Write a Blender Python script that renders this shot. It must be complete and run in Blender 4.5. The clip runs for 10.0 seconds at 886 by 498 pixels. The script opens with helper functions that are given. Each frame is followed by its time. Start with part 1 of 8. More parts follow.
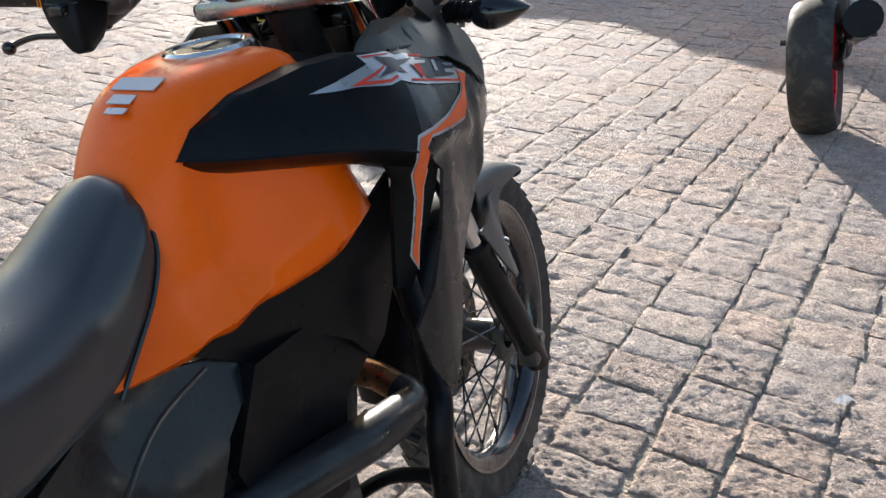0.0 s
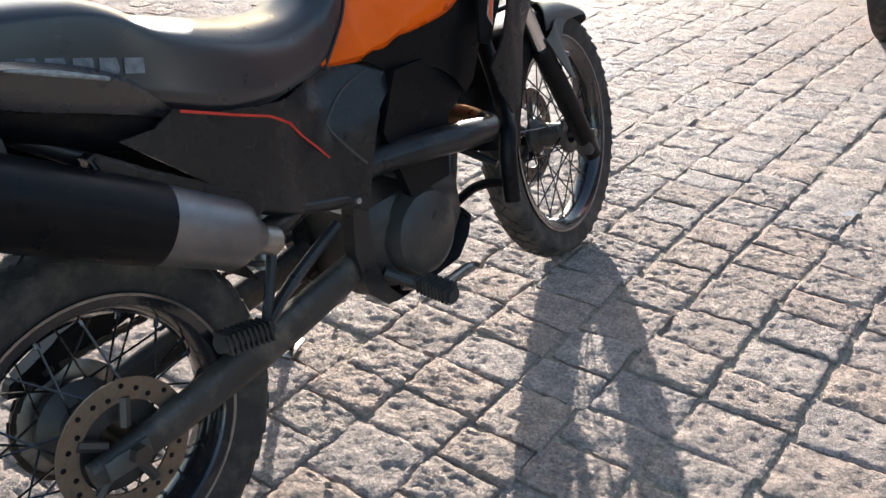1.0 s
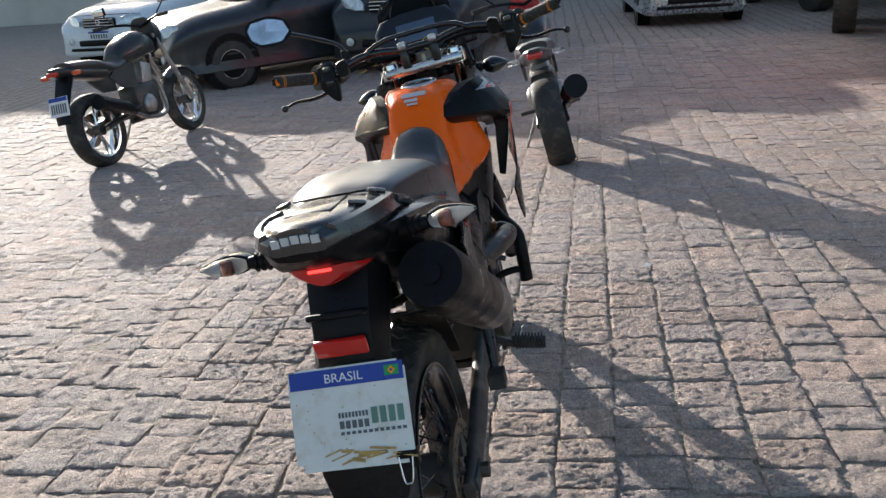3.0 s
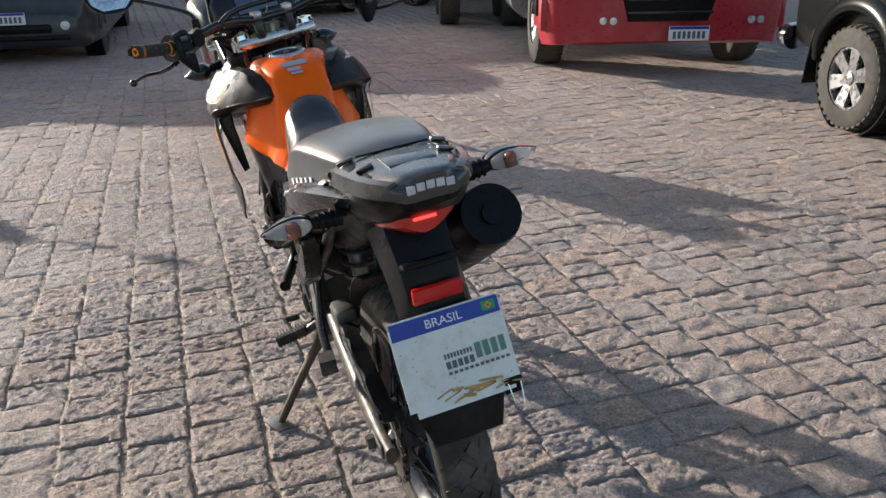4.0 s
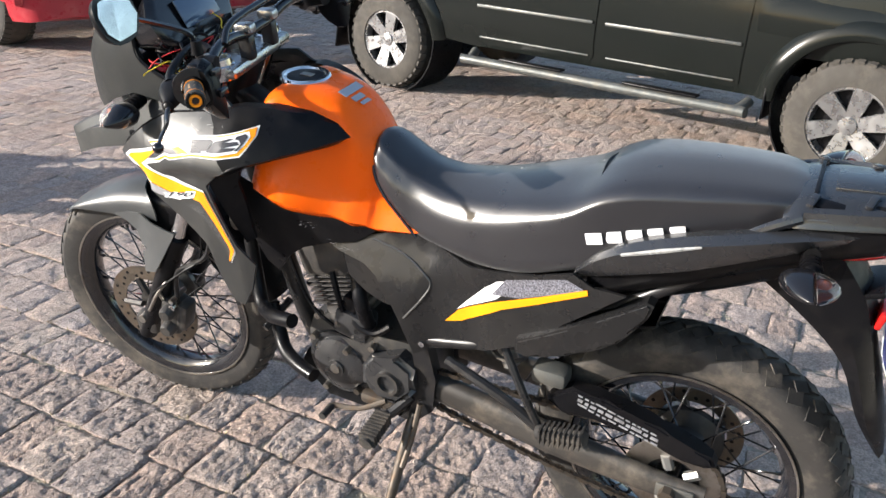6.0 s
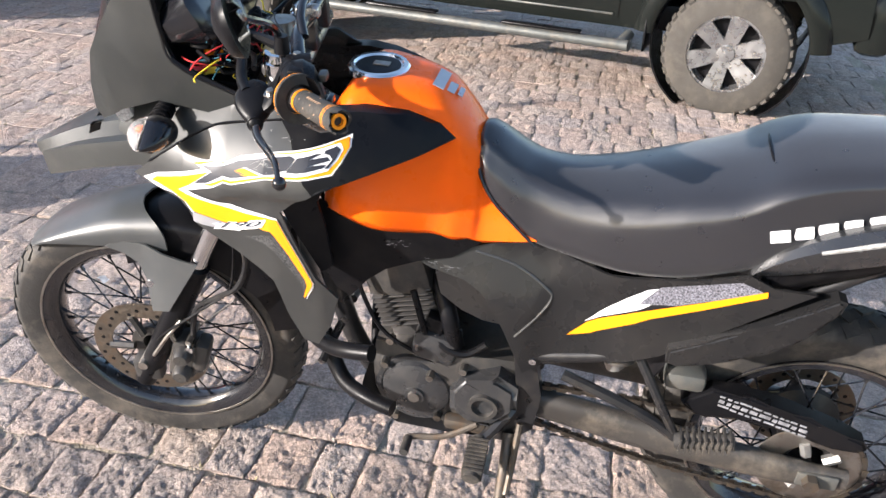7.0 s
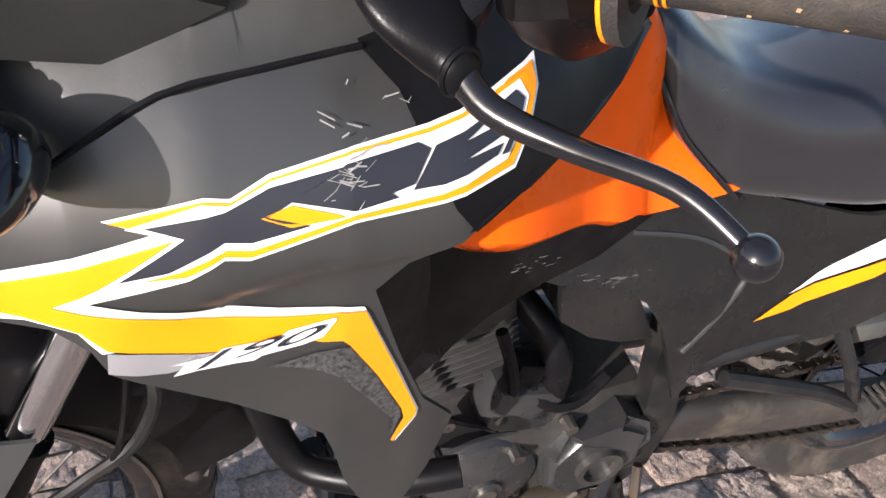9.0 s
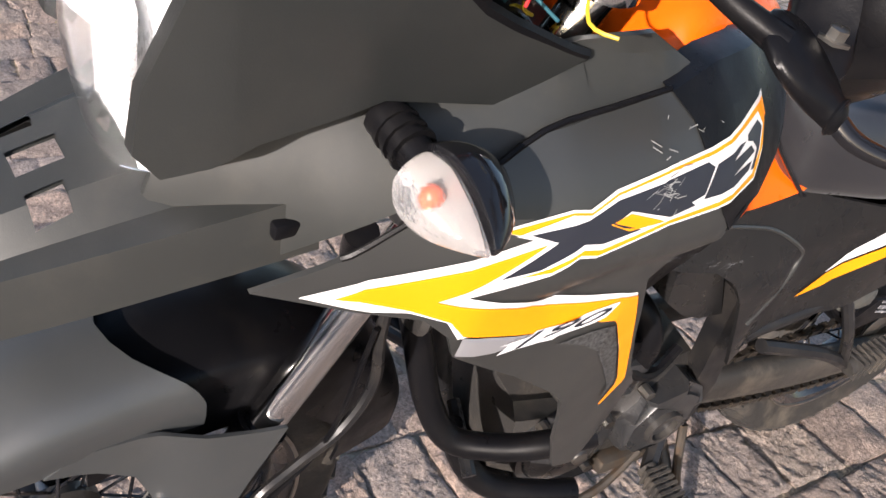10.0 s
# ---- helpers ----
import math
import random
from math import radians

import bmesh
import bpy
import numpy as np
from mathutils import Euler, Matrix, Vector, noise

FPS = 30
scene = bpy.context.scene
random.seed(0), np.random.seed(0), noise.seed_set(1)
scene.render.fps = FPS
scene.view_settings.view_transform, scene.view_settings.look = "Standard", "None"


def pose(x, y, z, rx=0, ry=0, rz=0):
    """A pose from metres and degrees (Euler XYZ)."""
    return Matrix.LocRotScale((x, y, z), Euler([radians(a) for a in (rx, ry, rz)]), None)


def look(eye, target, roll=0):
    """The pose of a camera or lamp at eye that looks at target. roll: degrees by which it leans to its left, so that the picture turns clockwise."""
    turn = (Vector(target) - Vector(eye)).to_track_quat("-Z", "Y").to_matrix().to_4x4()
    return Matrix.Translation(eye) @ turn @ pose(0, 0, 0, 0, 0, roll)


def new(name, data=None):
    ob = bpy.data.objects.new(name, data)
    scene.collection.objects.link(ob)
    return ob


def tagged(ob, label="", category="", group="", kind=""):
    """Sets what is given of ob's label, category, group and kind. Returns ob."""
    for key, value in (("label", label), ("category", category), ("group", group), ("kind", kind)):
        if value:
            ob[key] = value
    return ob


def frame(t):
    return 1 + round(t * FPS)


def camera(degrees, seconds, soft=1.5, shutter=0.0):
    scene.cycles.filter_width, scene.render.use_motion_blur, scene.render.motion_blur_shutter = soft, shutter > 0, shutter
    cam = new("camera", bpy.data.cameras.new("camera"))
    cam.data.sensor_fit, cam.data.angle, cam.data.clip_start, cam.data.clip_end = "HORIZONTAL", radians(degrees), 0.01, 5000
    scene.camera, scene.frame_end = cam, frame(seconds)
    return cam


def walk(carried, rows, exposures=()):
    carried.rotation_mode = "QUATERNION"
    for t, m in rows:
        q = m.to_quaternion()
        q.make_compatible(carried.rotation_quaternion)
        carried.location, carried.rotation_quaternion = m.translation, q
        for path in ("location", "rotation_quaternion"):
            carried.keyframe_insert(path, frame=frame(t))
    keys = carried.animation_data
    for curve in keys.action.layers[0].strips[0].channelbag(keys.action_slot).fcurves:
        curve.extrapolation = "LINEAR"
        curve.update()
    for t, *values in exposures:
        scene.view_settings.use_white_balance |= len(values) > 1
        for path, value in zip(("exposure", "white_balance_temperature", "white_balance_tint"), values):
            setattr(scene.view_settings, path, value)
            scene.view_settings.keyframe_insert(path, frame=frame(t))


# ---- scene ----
cam = camera(55.6, 10.0)
PATH = [
    (0, (0.554, -1.202, 1.251), (-0.298, 0.332, 0.291), -0.2),
    (0.5, (0.842, -1.559, 1.207), (-0.128, -0.141, 0.184), -1.6),
    (1, (1.04, -1.8, 1.208), (-0.051, -0.461, 0.2), -3.7),
    (1.5, (1.034, -2.139, 1.272), (-0.032, -0.722, 0.346), -0.0),
    (1.8, (0.995, -2.326, 1.258), (-0.066, -0.845, 0.433), 3.2),
    (2, (0.856, -2.456, 1.288), (-0.066, -0.878, 0.475), 4.6),
    (2.2, (0.761, -2.577, 1.329), (-0.033, -0.94, 0.5), 1.6),
    (3.3, (-0.019, -2.878, 1.366), (-0.038, -0.995, 0.693), -3.6),
    (3.5, (-0.187, -2.901, 1.346), (-0.023, -1.035, 0.645), -2.5),
    (4, (-0.553, -2.836, 1.34), (0.095, -1.095, 0.601), -0.6),
    (4.5, (-0.913, -2.649, 1.344), (0.128, -1.092, 0.642), 2.2),
    (5, (-1.216, -2.305, 1.348), (0.055, -0.947, 0.612), 4.0),
    (5.5, (-1.453, -1.977, 1.382), (0.007, -0.843, 0.619), 3.7),
    (5.6, (-1.466, -1.918, 1.369), (0.025, -0.814, 0.623), 2.6),
    (5.7, (-1.495, -1.804, 1.368), (0.05, -0.783, 0.613), 2.2),
    (6.8, (-1.61, -1.015, 1.39), (0.142, -0.612, 0.512), 4.6),
    (7, (-1.495, -0.876, 1.377), (0.253, -0.559, 0.459), 3.1),
    (7.5, (-1.18, -0.504, 1.271), (0.551, -0.478, 0.27), 3.2),
    (8, (-0.935, -0.322, 1.178), (0.796, -0.667, 0.236), 2.5),
    (8.5, (-0.826, -0.294, 1.122), (0.815, -0.829, 0.111), 3.3),
    (9, (-0.738, -0.263, 1.107), (0.793, -0.924, 0.003), 5.0),
    (9.5, (-0.704, -0.187, 1.124), (0.774, -0.88, -0.031), 6.7),
    (10, (-0.695, 0.067, 1.144), (0.675, -0.917, 0.07), 9.9),
]
EXPOSURES = [(0, 1.17, 6380, 10), (1, 1.3, 6380, 10), (2, 1.2, 6300, 10), (3.3, 0.66, 6280, 10), (4, 0.68, 6380, 10), (5, 0.87, 6300, 10), (6, 1.13, 6250, 11), (7, 1.43, 6230, 14), (8, 1.17, 6250, 15), (9, 0.96, 6250, 18), (9.5, 0.86, 6300, 18), (10, 0.8, 6400, 17)]
walk(cam, [(t, look(eye, target, roll)) for t, eye, target, roll in PATH], EXPOSURES)


# ---- light ----
SUN_AZ, SUN_EL = 0.61, radians(13.4)      # the sun stands ahead of the motorcycle and to its left
sun_dir = Vector((-math.sin(SUN_AZ) * math.cos(SUN_EL), math.cos(SUN_AZ) * math.cos(SUN_EL), math.sin(SUN_EL)))
world = bpy.data.worlds.new("sky")
scene.world = world
world.use_nodes = True
sky = world.node_tree.nodes.new("ShaderNodeTexSky")
sky.sky_type, sky.sun_disc = "NISHITA", False
sky.sun_elevation, sky.sun_rotation = SUN_EL, -SUN_AZ
sky.air_density, sky.dust_density, sky.ozone_density = 1.0, 1.5, 1.0
back = world.node_tree.nodes["Background"]
world.node_tree.links.new(sky.outputs[0], back.inputs[0])
back.inputs[1].default_value = 0.15
sun = new("sun", bpy.data.lights.new("sun", "SUN"))
sun.data.energy, sun.data.angle, sun.data.color = 5.0, radians(0.6), (1.0, 0.93, 0.84)
sun.matrix_world = Matrix.Translation((0, 0, 20)) @ (-sun_dir).to_track_quat("-Z", "Y").to_matrix().to_4x4()


# ---- materials ----
def mat(name, color, rough=0.5, metal=0.0, vary=0.15, vscale=6.0, grain=0.0, gscale=300.0, dirt=None, dirt_amt=0.0, dscale=9.0,
        coat=0.0, trans=0.0, emit=None, spec=0.5, rvary=0.12, ior=1.45):
    m = bpy.data.materials.new(name)
    m.use_nodes = True
    nt = m.node_tree
    nd, ln = nt.nodes, nt.links
    b = nd["Principled BSDF"]
    tc = nd.new("ShaderNodeTexCoord")
    n1 = nd.new("ShaderNodeTexNoise")
    n1.inputs["Scale"].default_value, n1.inputs["Detail"].default_value = vscale, 6
    ln.new(tc.outputs["Object"], n1.inputs["Vector"])
    ramp = nd.new("ShaderNodeMapRange")
    ramp.inputs[1].default_value, ramp.inputs[2].default_value = 0.3, 0.7
    ramp.inputs[3].default_value, ramp.inputs[4].default_value = 1 - vary, 1 + vary
    ln.new(n1.outputs[0], ramp.inputs[0])
    mul = nd.new("ShaderNodeVectorMath")
    mul.operation = "SCALE"
    mul.inputs[0].default_value = color[:3]
    ln.new(ramp.outputs[0], mul.inputs["Scale"])
    out = mul.outputs[0]
    if dirt:
        n2 = nd.new("ShaderNodeTexNoise")
        n2.inputs["Scale"].default_value, n2.inputs["Detail"].default_value, n2.inputs["Roughness"].default_value = dscale, 8, 0.7
        ln.new(tc.outputs["Object"], n2.inputs["Vector"])
        r2 = nd.new("ShaderNodeMapRange")
        r2.inputs[1].default_value, r2.inputs[2].default_value = 0.48, 0.68
        r2.inputs[3].default_value, r2.inputs[4].default_value = 0.0, dirt_amt
        ln.new(n2.outputs[0], r2.inputs[0])
        mix = nd.new("ShaderNodeMix")
        mix.data_type = "RGBA"
        ln.new(r2.outputs[0], mix.inputs[0])
        ln.new(out, mix.inputs[6])
        mix.inputs[7].default_value = (*dirt, 1)
        out = mix.outputs[2]
    ln.new(out, b.inputs["Base Color"])
    rr = nd.new("ShaderNodeMapRange")
    rr.inputs[1].default_value, rr.inputs[2].default_value = 0.3, 0.7
    rr.inputs[3].default_value, rr.inputs[4].default_value = max(0.02, rough - rvary), min(1, rough + rvary)
    n3 = nd.new("ShaderNodeTexNoise")
    n3.inputs["Scale"].default_value, n3.inputs["Detail"].default_value = vscale * 4.3, 5
    ln.new(tc.outputs["Object"], n3.inputs["Vector"])
    ln.new(n3.outputs[0], rr.inputs[0])
    ln.new(rr.outputs[0], b.inputs["Roughness"])
    b.inputs["Metallic"].default_value = metal
    b.inputs["Coat Weight"].default_value = coat
    b.inputs["Coat Roughness"].default_value = 0.08
    b.inputs["Transmission Weight"].default_value = trans
    b.inputs["Specular IOR Level"].default_value = spec
    b.inputs["IOR"].default_value = ior
    if emit:
        b.inputs["Emission Color"].default_value, b.inputs["Emission Strength"].default_value = (*emit[:3], 1), emit[3]
    if grain:
        n4 = nd.new("ShaderNodeTexNoise")
        n4.inputs["Scale"].default_value, n4.inputs["Detail"].default_value = gscale, 4
        ln.new(tc.outputs["Object"], n4.inputs["Vector"])
        bu = nd.new("ShaderNodeBump")
        bu.inputs["Strength"].default_value, bu.inputs["Distance"].default_value = grain, 0.002
        ln.new(n4.outputs[0], bu.inputs["Height"])
        ln.new(bu.outputs[0], b.inputs["Normal"])
    return m


DUST = (0.30, 0.25, 0.19)
M_ORANGE = mat("orange_paint", (0.92, 0.122, 0.002), 0.3, spec=0.2, coat=0.04, vary=0.05, rvary=0.06)
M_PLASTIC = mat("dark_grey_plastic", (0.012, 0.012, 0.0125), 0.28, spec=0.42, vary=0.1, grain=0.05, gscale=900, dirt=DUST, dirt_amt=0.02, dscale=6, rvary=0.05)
M_COWL = mat("matt_dark_plastic", (0.018, 0.0195, 0.019), 0.42, spec=0.5, vary=0.1, grain=0.1, gscale=900, dirt=DUST, dirt_amt=0.02, dscale=14, rvary=0.05)
M_SATIN = mat("satin_dark_plastic", (0.018, 0.0185, 0.02), 0.27, spec=1.0, vary=0.08, grain=0.04, gscale=700, rvary=0.05, coat=0.2)
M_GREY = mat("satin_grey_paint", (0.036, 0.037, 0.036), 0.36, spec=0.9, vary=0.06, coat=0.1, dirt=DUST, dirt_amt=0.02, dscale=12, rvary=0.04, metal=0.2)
M_FENDER = mat("satin_fender_paint", (0.045, 0.048, 0.049), 0.42, vary=0.05, spec=1.0, metal=0.1, dirt=DUST, dirt_amt=0.02, dscale=12, rvary=0.04)
M_BEAK = mat("matt_grey_plastic", (0.03, 0.0315, 0.03), 0.45, spec=0.5, vary=0.08, grain=0.04, gscale=800, dirt=DUST, dirt_amt=0.04, dscale=12, rvary=0.05)
M_BLACK = mat("black_plastic", (0.005, 0.005, 0.006), 0.36, spec=0.18, vary=0.2, grain=0.08, gscale=700, dirt=DUST, dirt_amt=0.015, dscale=18)
M_GLOSSB = mat("gloss_black", (0.008, 0.008, 0.0095), 0.16, vary=0.1, coat=0.3)
M_SEAT = mat("black_vinyl", (0.011, 0.011, 0.0135), 0.31, spec=1.0, vary=0.06, grain=0.08, gscale=420, rvary=0.04)
M_SEAT.node_tree.nodes["Principled BSDF"].inputs["Sheen Weight"].default_value = 0.11
M_RUBBER = mat("tyre_rubber", (0.026, 0.024, 0.022), 0.7, vary=0.25, grain=0.3, gscale=200, dirt=DUST, dirt_amt=0.24, dscale=11)
M_GRIP = mat("grip_rubber", (0.024, 0.022, 0.02), 0.75, vary=0.2, grain=0.4, gscale=600, dirt=DUST, dirt_amt=0.12, dscale=20)
M_CHROME = mat("chrome", (0.72, 0.72, 0.72), 0.12, 1.0, vary=0.05, rvary=0.06)
M_STEEL = mat("worn_steel", (0.36, 0.34, 0.31), 0.4, 1.0, vary=0.2, dirt=(0.14, 0.09, 0.05), dirt_amt=0.5, dscale=30)
M_ALU = mat("cast_aluminium", (0.42, 0.41, 0.39), 0.5, 0.85, vary=0.2, grain=0.25, gscale=250, dirt=(0.16, 0.13, 0.1), dirt_amt=0.5, dscale=25)
M_ENGINE = mat("engine_black", (0.056, 0.053, 0.05), 0.38, 0.35, vary=0.2, grain=0.2, gscale=220, dirt=DUST, dirt_amt=0.15, dscale=16)
M_ECOVER = mat("black_engine_cover", (0.03, 0.0305, 0.032), 0.32, 0.1, spec=0.7, vary=0.15, grain=0.1, gscale=260, dirt=DUST, dirt_amt=0.05, dscale=16)
M_FRAME = mat("frame_black", (0.012, 0.012, 0.013), 0.36, vary=0.2, dirt=DUST, dirt_amt=0.06, dscale=20)
M_RIM = mat("black_rim", (0.009, 0.0095, 0.012), 0.2, vary=0.15, dirt=DUST, dirt_amt=0.05, dscale=20, coat=0.8)
M_CHAIN = mat("oily_chain", (0.07, 0.06, 0.05), 0.45, 0.7, vary=0.3, dirt=(0.1, 0.07, 0.04), dirt_amt=0.5, dscale=60)
M_FIN = mat("dull_fin_metal", (0.12, 0.115, 0.112), 0.45, 0.8, vary=0.2, grain=0.2, gscale=250, dirt=(0.1, 0.085, 0.07), dirt_amt=0.5, dscale=25)
M_YOKE = mat("bright_yoke_metal", (0.45, 0.45, 0.45), 0.3, 0.95, vary=0.2, grain=0.2, gscale=250, dirt=(0.1, 0.08, 0.06), dirt_amt=0.3, dscale=40)
M_DISC = mat("brake_disc", (0.22, 0.19, 0.155), 0.5, 1.0, vary=0.25, vscale=30, dirt=(0.16, 0.08, 0.03), dirt_amt=0.5, dscale=30)
M_SCRIPT = mat("worn_white_marking", (0.5, 0.5, 0.5), 0.6, spec=0.2, vary=0.1, vscale=60)
M_WHITE = mat("white_film", (0.72, 0.72, 0.72), 0.5, spec=0.25, vary=0.03)
M_YELLOW = mat("yellow_film", (0.85, 0.3, 0.003), 0.5, spec=0.25, vary=0.03)
M_SWING = mat("dusty_swingarm", (0.06, 0.055, 0.05), 0.5, 0.4, vary=0.25, grain=0.2, gscale=250, dirt=DUST, dirt_amt=0.4, dscale=9)
M_ORFILM = mat("orange_film", (0.95, 0.29, 0.008), 0.5, spec=0.25, vary=0.03)
M_SILVER = mat("silver_film", (0.42, 0.42, 0.44), 0.35, 0.5, vary=0.05)
M_FILMB = mat("black_film", (0.018, 0.02, 0.028), 0.4, vary=0.1)
M_SPARK = mat("speckled_film", (0.2, 0.2, 0.23), 0.35, 0.4, vary=0.9, vscale=330)
M_GRAN = mat("speckled_black_film", (0.05, 0.05, 0.05), 0.5, vary=0.8, vscale=300)
M_REDLENS = mat("red_lens", (0.62, 0.015, 0.012), 0.14, vary=0.05, coat=0.5, trans=0.25)
M_REDLAMP = mat("red_lamp", (0.8, 0.03, 0.02), 0.3, emit=(1.0, 0.06, 0.05, 1.3))
M_AMBER = mat("dull_amber_bulb", (0.16, 0.045, 0.025), 0.25, vary=0.05)
M_ORLENS = mat("orange_bulb", (0.62, 0.09, 0.025), 0.3, vary=0.05)
M_CLEAR = mat("clear_lens", (0.95, 0.95, 0.95), 0.06, vary=0.0, trans=1.0, rvary=0.03)
M_MILKY = mat("ribbed_clear_lens", (0.8, 0.8, 0.8), 0.13, vary=0.05, vscale=80, trans=0.92, grain=0.3, gscale=350)
M_REFL = mat("reflector", (0.4, 0.38, 0.36), 0.45, 0.5, vary=0.05)
M_BOWL = mat("headlight_bowl", (0.86, 0.87, 0.88), 0.3, 0.25, vary=0.06, vscale=40)
M_CAN = mat("dull_can_metal", (0.2, 0.195, 0.2), 0.42, 0.9, vary=0.12, vscale=20)
M_REDFILM = mat("red_film", (0.62, 0.05, 0.03), 0.5, spec=0.25, vary=0.05)
M_ORRED = mat("red_orange_film", (0.75, 0.12, 0.03), 0.5, spec=0.25, vary=0.05)
M_DIMMARK = mat("dim_marking", (0.2, 0.2, 0.21), 0.9, spec=0.1, vary=0.4, vscale=60)
M_PALEDOT = mat("pale_dot", (0.42, 0.27, 0.16), 0.6)
M_RUSTY = mat("rusty_steel", (0.1, 0.085, 0.07), 0.55, 0.7, vary=0.3, dirt=(0.12, 0.07, 0.035), dirt_amt=0.6, dscale=40)
M_MIRROR = mat("mirror_glass", (0.86, 0.88, 0.9), 0.02, 1.0, vary=0.0, rvary=0.01)
M_PLATE = mat("plate_white", (0.66, 0.66, 0.63), 0.4, vary=0.05, dirt=(0.35, 0.28, 0.14), dirt_amt=0.35, dscale=30)
M_BLUE = mat("plate_blue", (0.012, 0.04, 0.28), 0.35, vary=0.08)
M_GREEN = mat("sticker_green", (0.02, 0.25, 0.06), 0.4)
M_GREYINK = mat("grey_ink", (0.09, 0.11, 0.12), 0.5)
M_GREENINK = mat("green_ink", (0.10, 0.2, 0.16), 0.5)
M_OCHRE = mat("mud_ochre", (0.42, 0.27, 0.09), 0.8, vary=0.4, vscale=60)
# for the shroud's scratches and the painted glint on the grab rails
M_SCRATCH_GLINT = mat("scratch_and_glint_grey", (0.26, 0.26, 0.25), 0.6, vary=0.4, vscale=120)
M_COPPER = mat("heated_pipe", (0.42, 0.24, 0.13), 0.35, 1.0, vary=0.3, vscale=25)
M_RED = mat("red_paint", (0.45, 0.012, 0.022), 0.32, coat=0.4, vary=0.08, dirt=DUST, dirt_amt=0.1)
M_SPRING = mat("grey_spring", (0.12, 0.11, 0.1), 0.6, 0.4, dirt=DUST, dirt_amt=0.5, dscale=30)
M_CAR = mat("grey_car_paint", (0.008, 0.0095, 0.0085), 0.22, 0.0, spec=0.22, coat=0.15, vary=0.03, rvary=0.01)
M_CARBLACK = mat("black_car_paint", (0.016, 0.018, 0.021), 0.4, coat=0.35, vary=0.06, dirt=DUST, dirt_amt=0.08, dscale=3)
M_CARSILVER = mat("silver_car_paint", (0.48, 0.5, 0.52), 0.28, 0.7, coat=0.6, vary=0.04)
M_CARWHITE = mat("white_car_paint", (0.72, 0.72, 0.72), 0.3, coat=0.5, vary=0.04)
M_TRUCKRED = mat("red_truck_paint", (0.37, 0.016, 0.028), 0.35, coat=0.3, vary=0.1, dirt=DUST, dirt_amt=0.15, dscale=3)
M_GLASS = mat("tinted_glass", (0.02, 0.025, 0.03), 0.05, vary=0.0, rvary=0.02, coat=0.5)
M_STEPBAR = mat("dull_step_metal", (0.1, 0.105, 0.1), 0.5, 0.5, vary=0.2, dirt=DUST, dirt_amt=0.3, dscale=8)
M_CARTYRE = mat("dusty_car_tyre", (0.05, 0.045, 0.038), 0.85, vary=0.12, vscale=4, grain=0.2, gscale=150, dirt=(0.2, 0.17, 0.13), dirt_amt=0.2, dscale=6)
M_WHEEL = mat("alloy_wheel", (0.38, 0.38, 0.38), 0.3, 0.9, vary=0.1, dirt=DUST, dirt_amt=0.25, dscale=12)
M_LCD = mat("display_glass", (0.06, 0.09, 0.14), 0.12, vary=0.1, coat=0.6)
M_LAMP = mat("car_lamp", (0.6, 0.62, 0.62), 0.15, 0.3, vary=0.3, vscale=20, coat=0.6)
M_WALL = mat("rendered_wall", (0.5, 0.47, 0.42), 0.9, vary=0.12, vscale=1.2, grain=0.4, gscale=40)
M_CARDBOARD = mat("pale_tape", (0.62, 0.5, 0.3), 0.6, vary=0.15, vscale=40)
M_WIREY = mat("yellow_wire", (0.7, 0.5, 0.03), 0.5)
M_WIREC = mat("blue_wire", (0.03, 0.11, 0.14), 0.5)
M_WIRER = mat("red_wire", (0.5, 0.03, 0.03), 0.5)


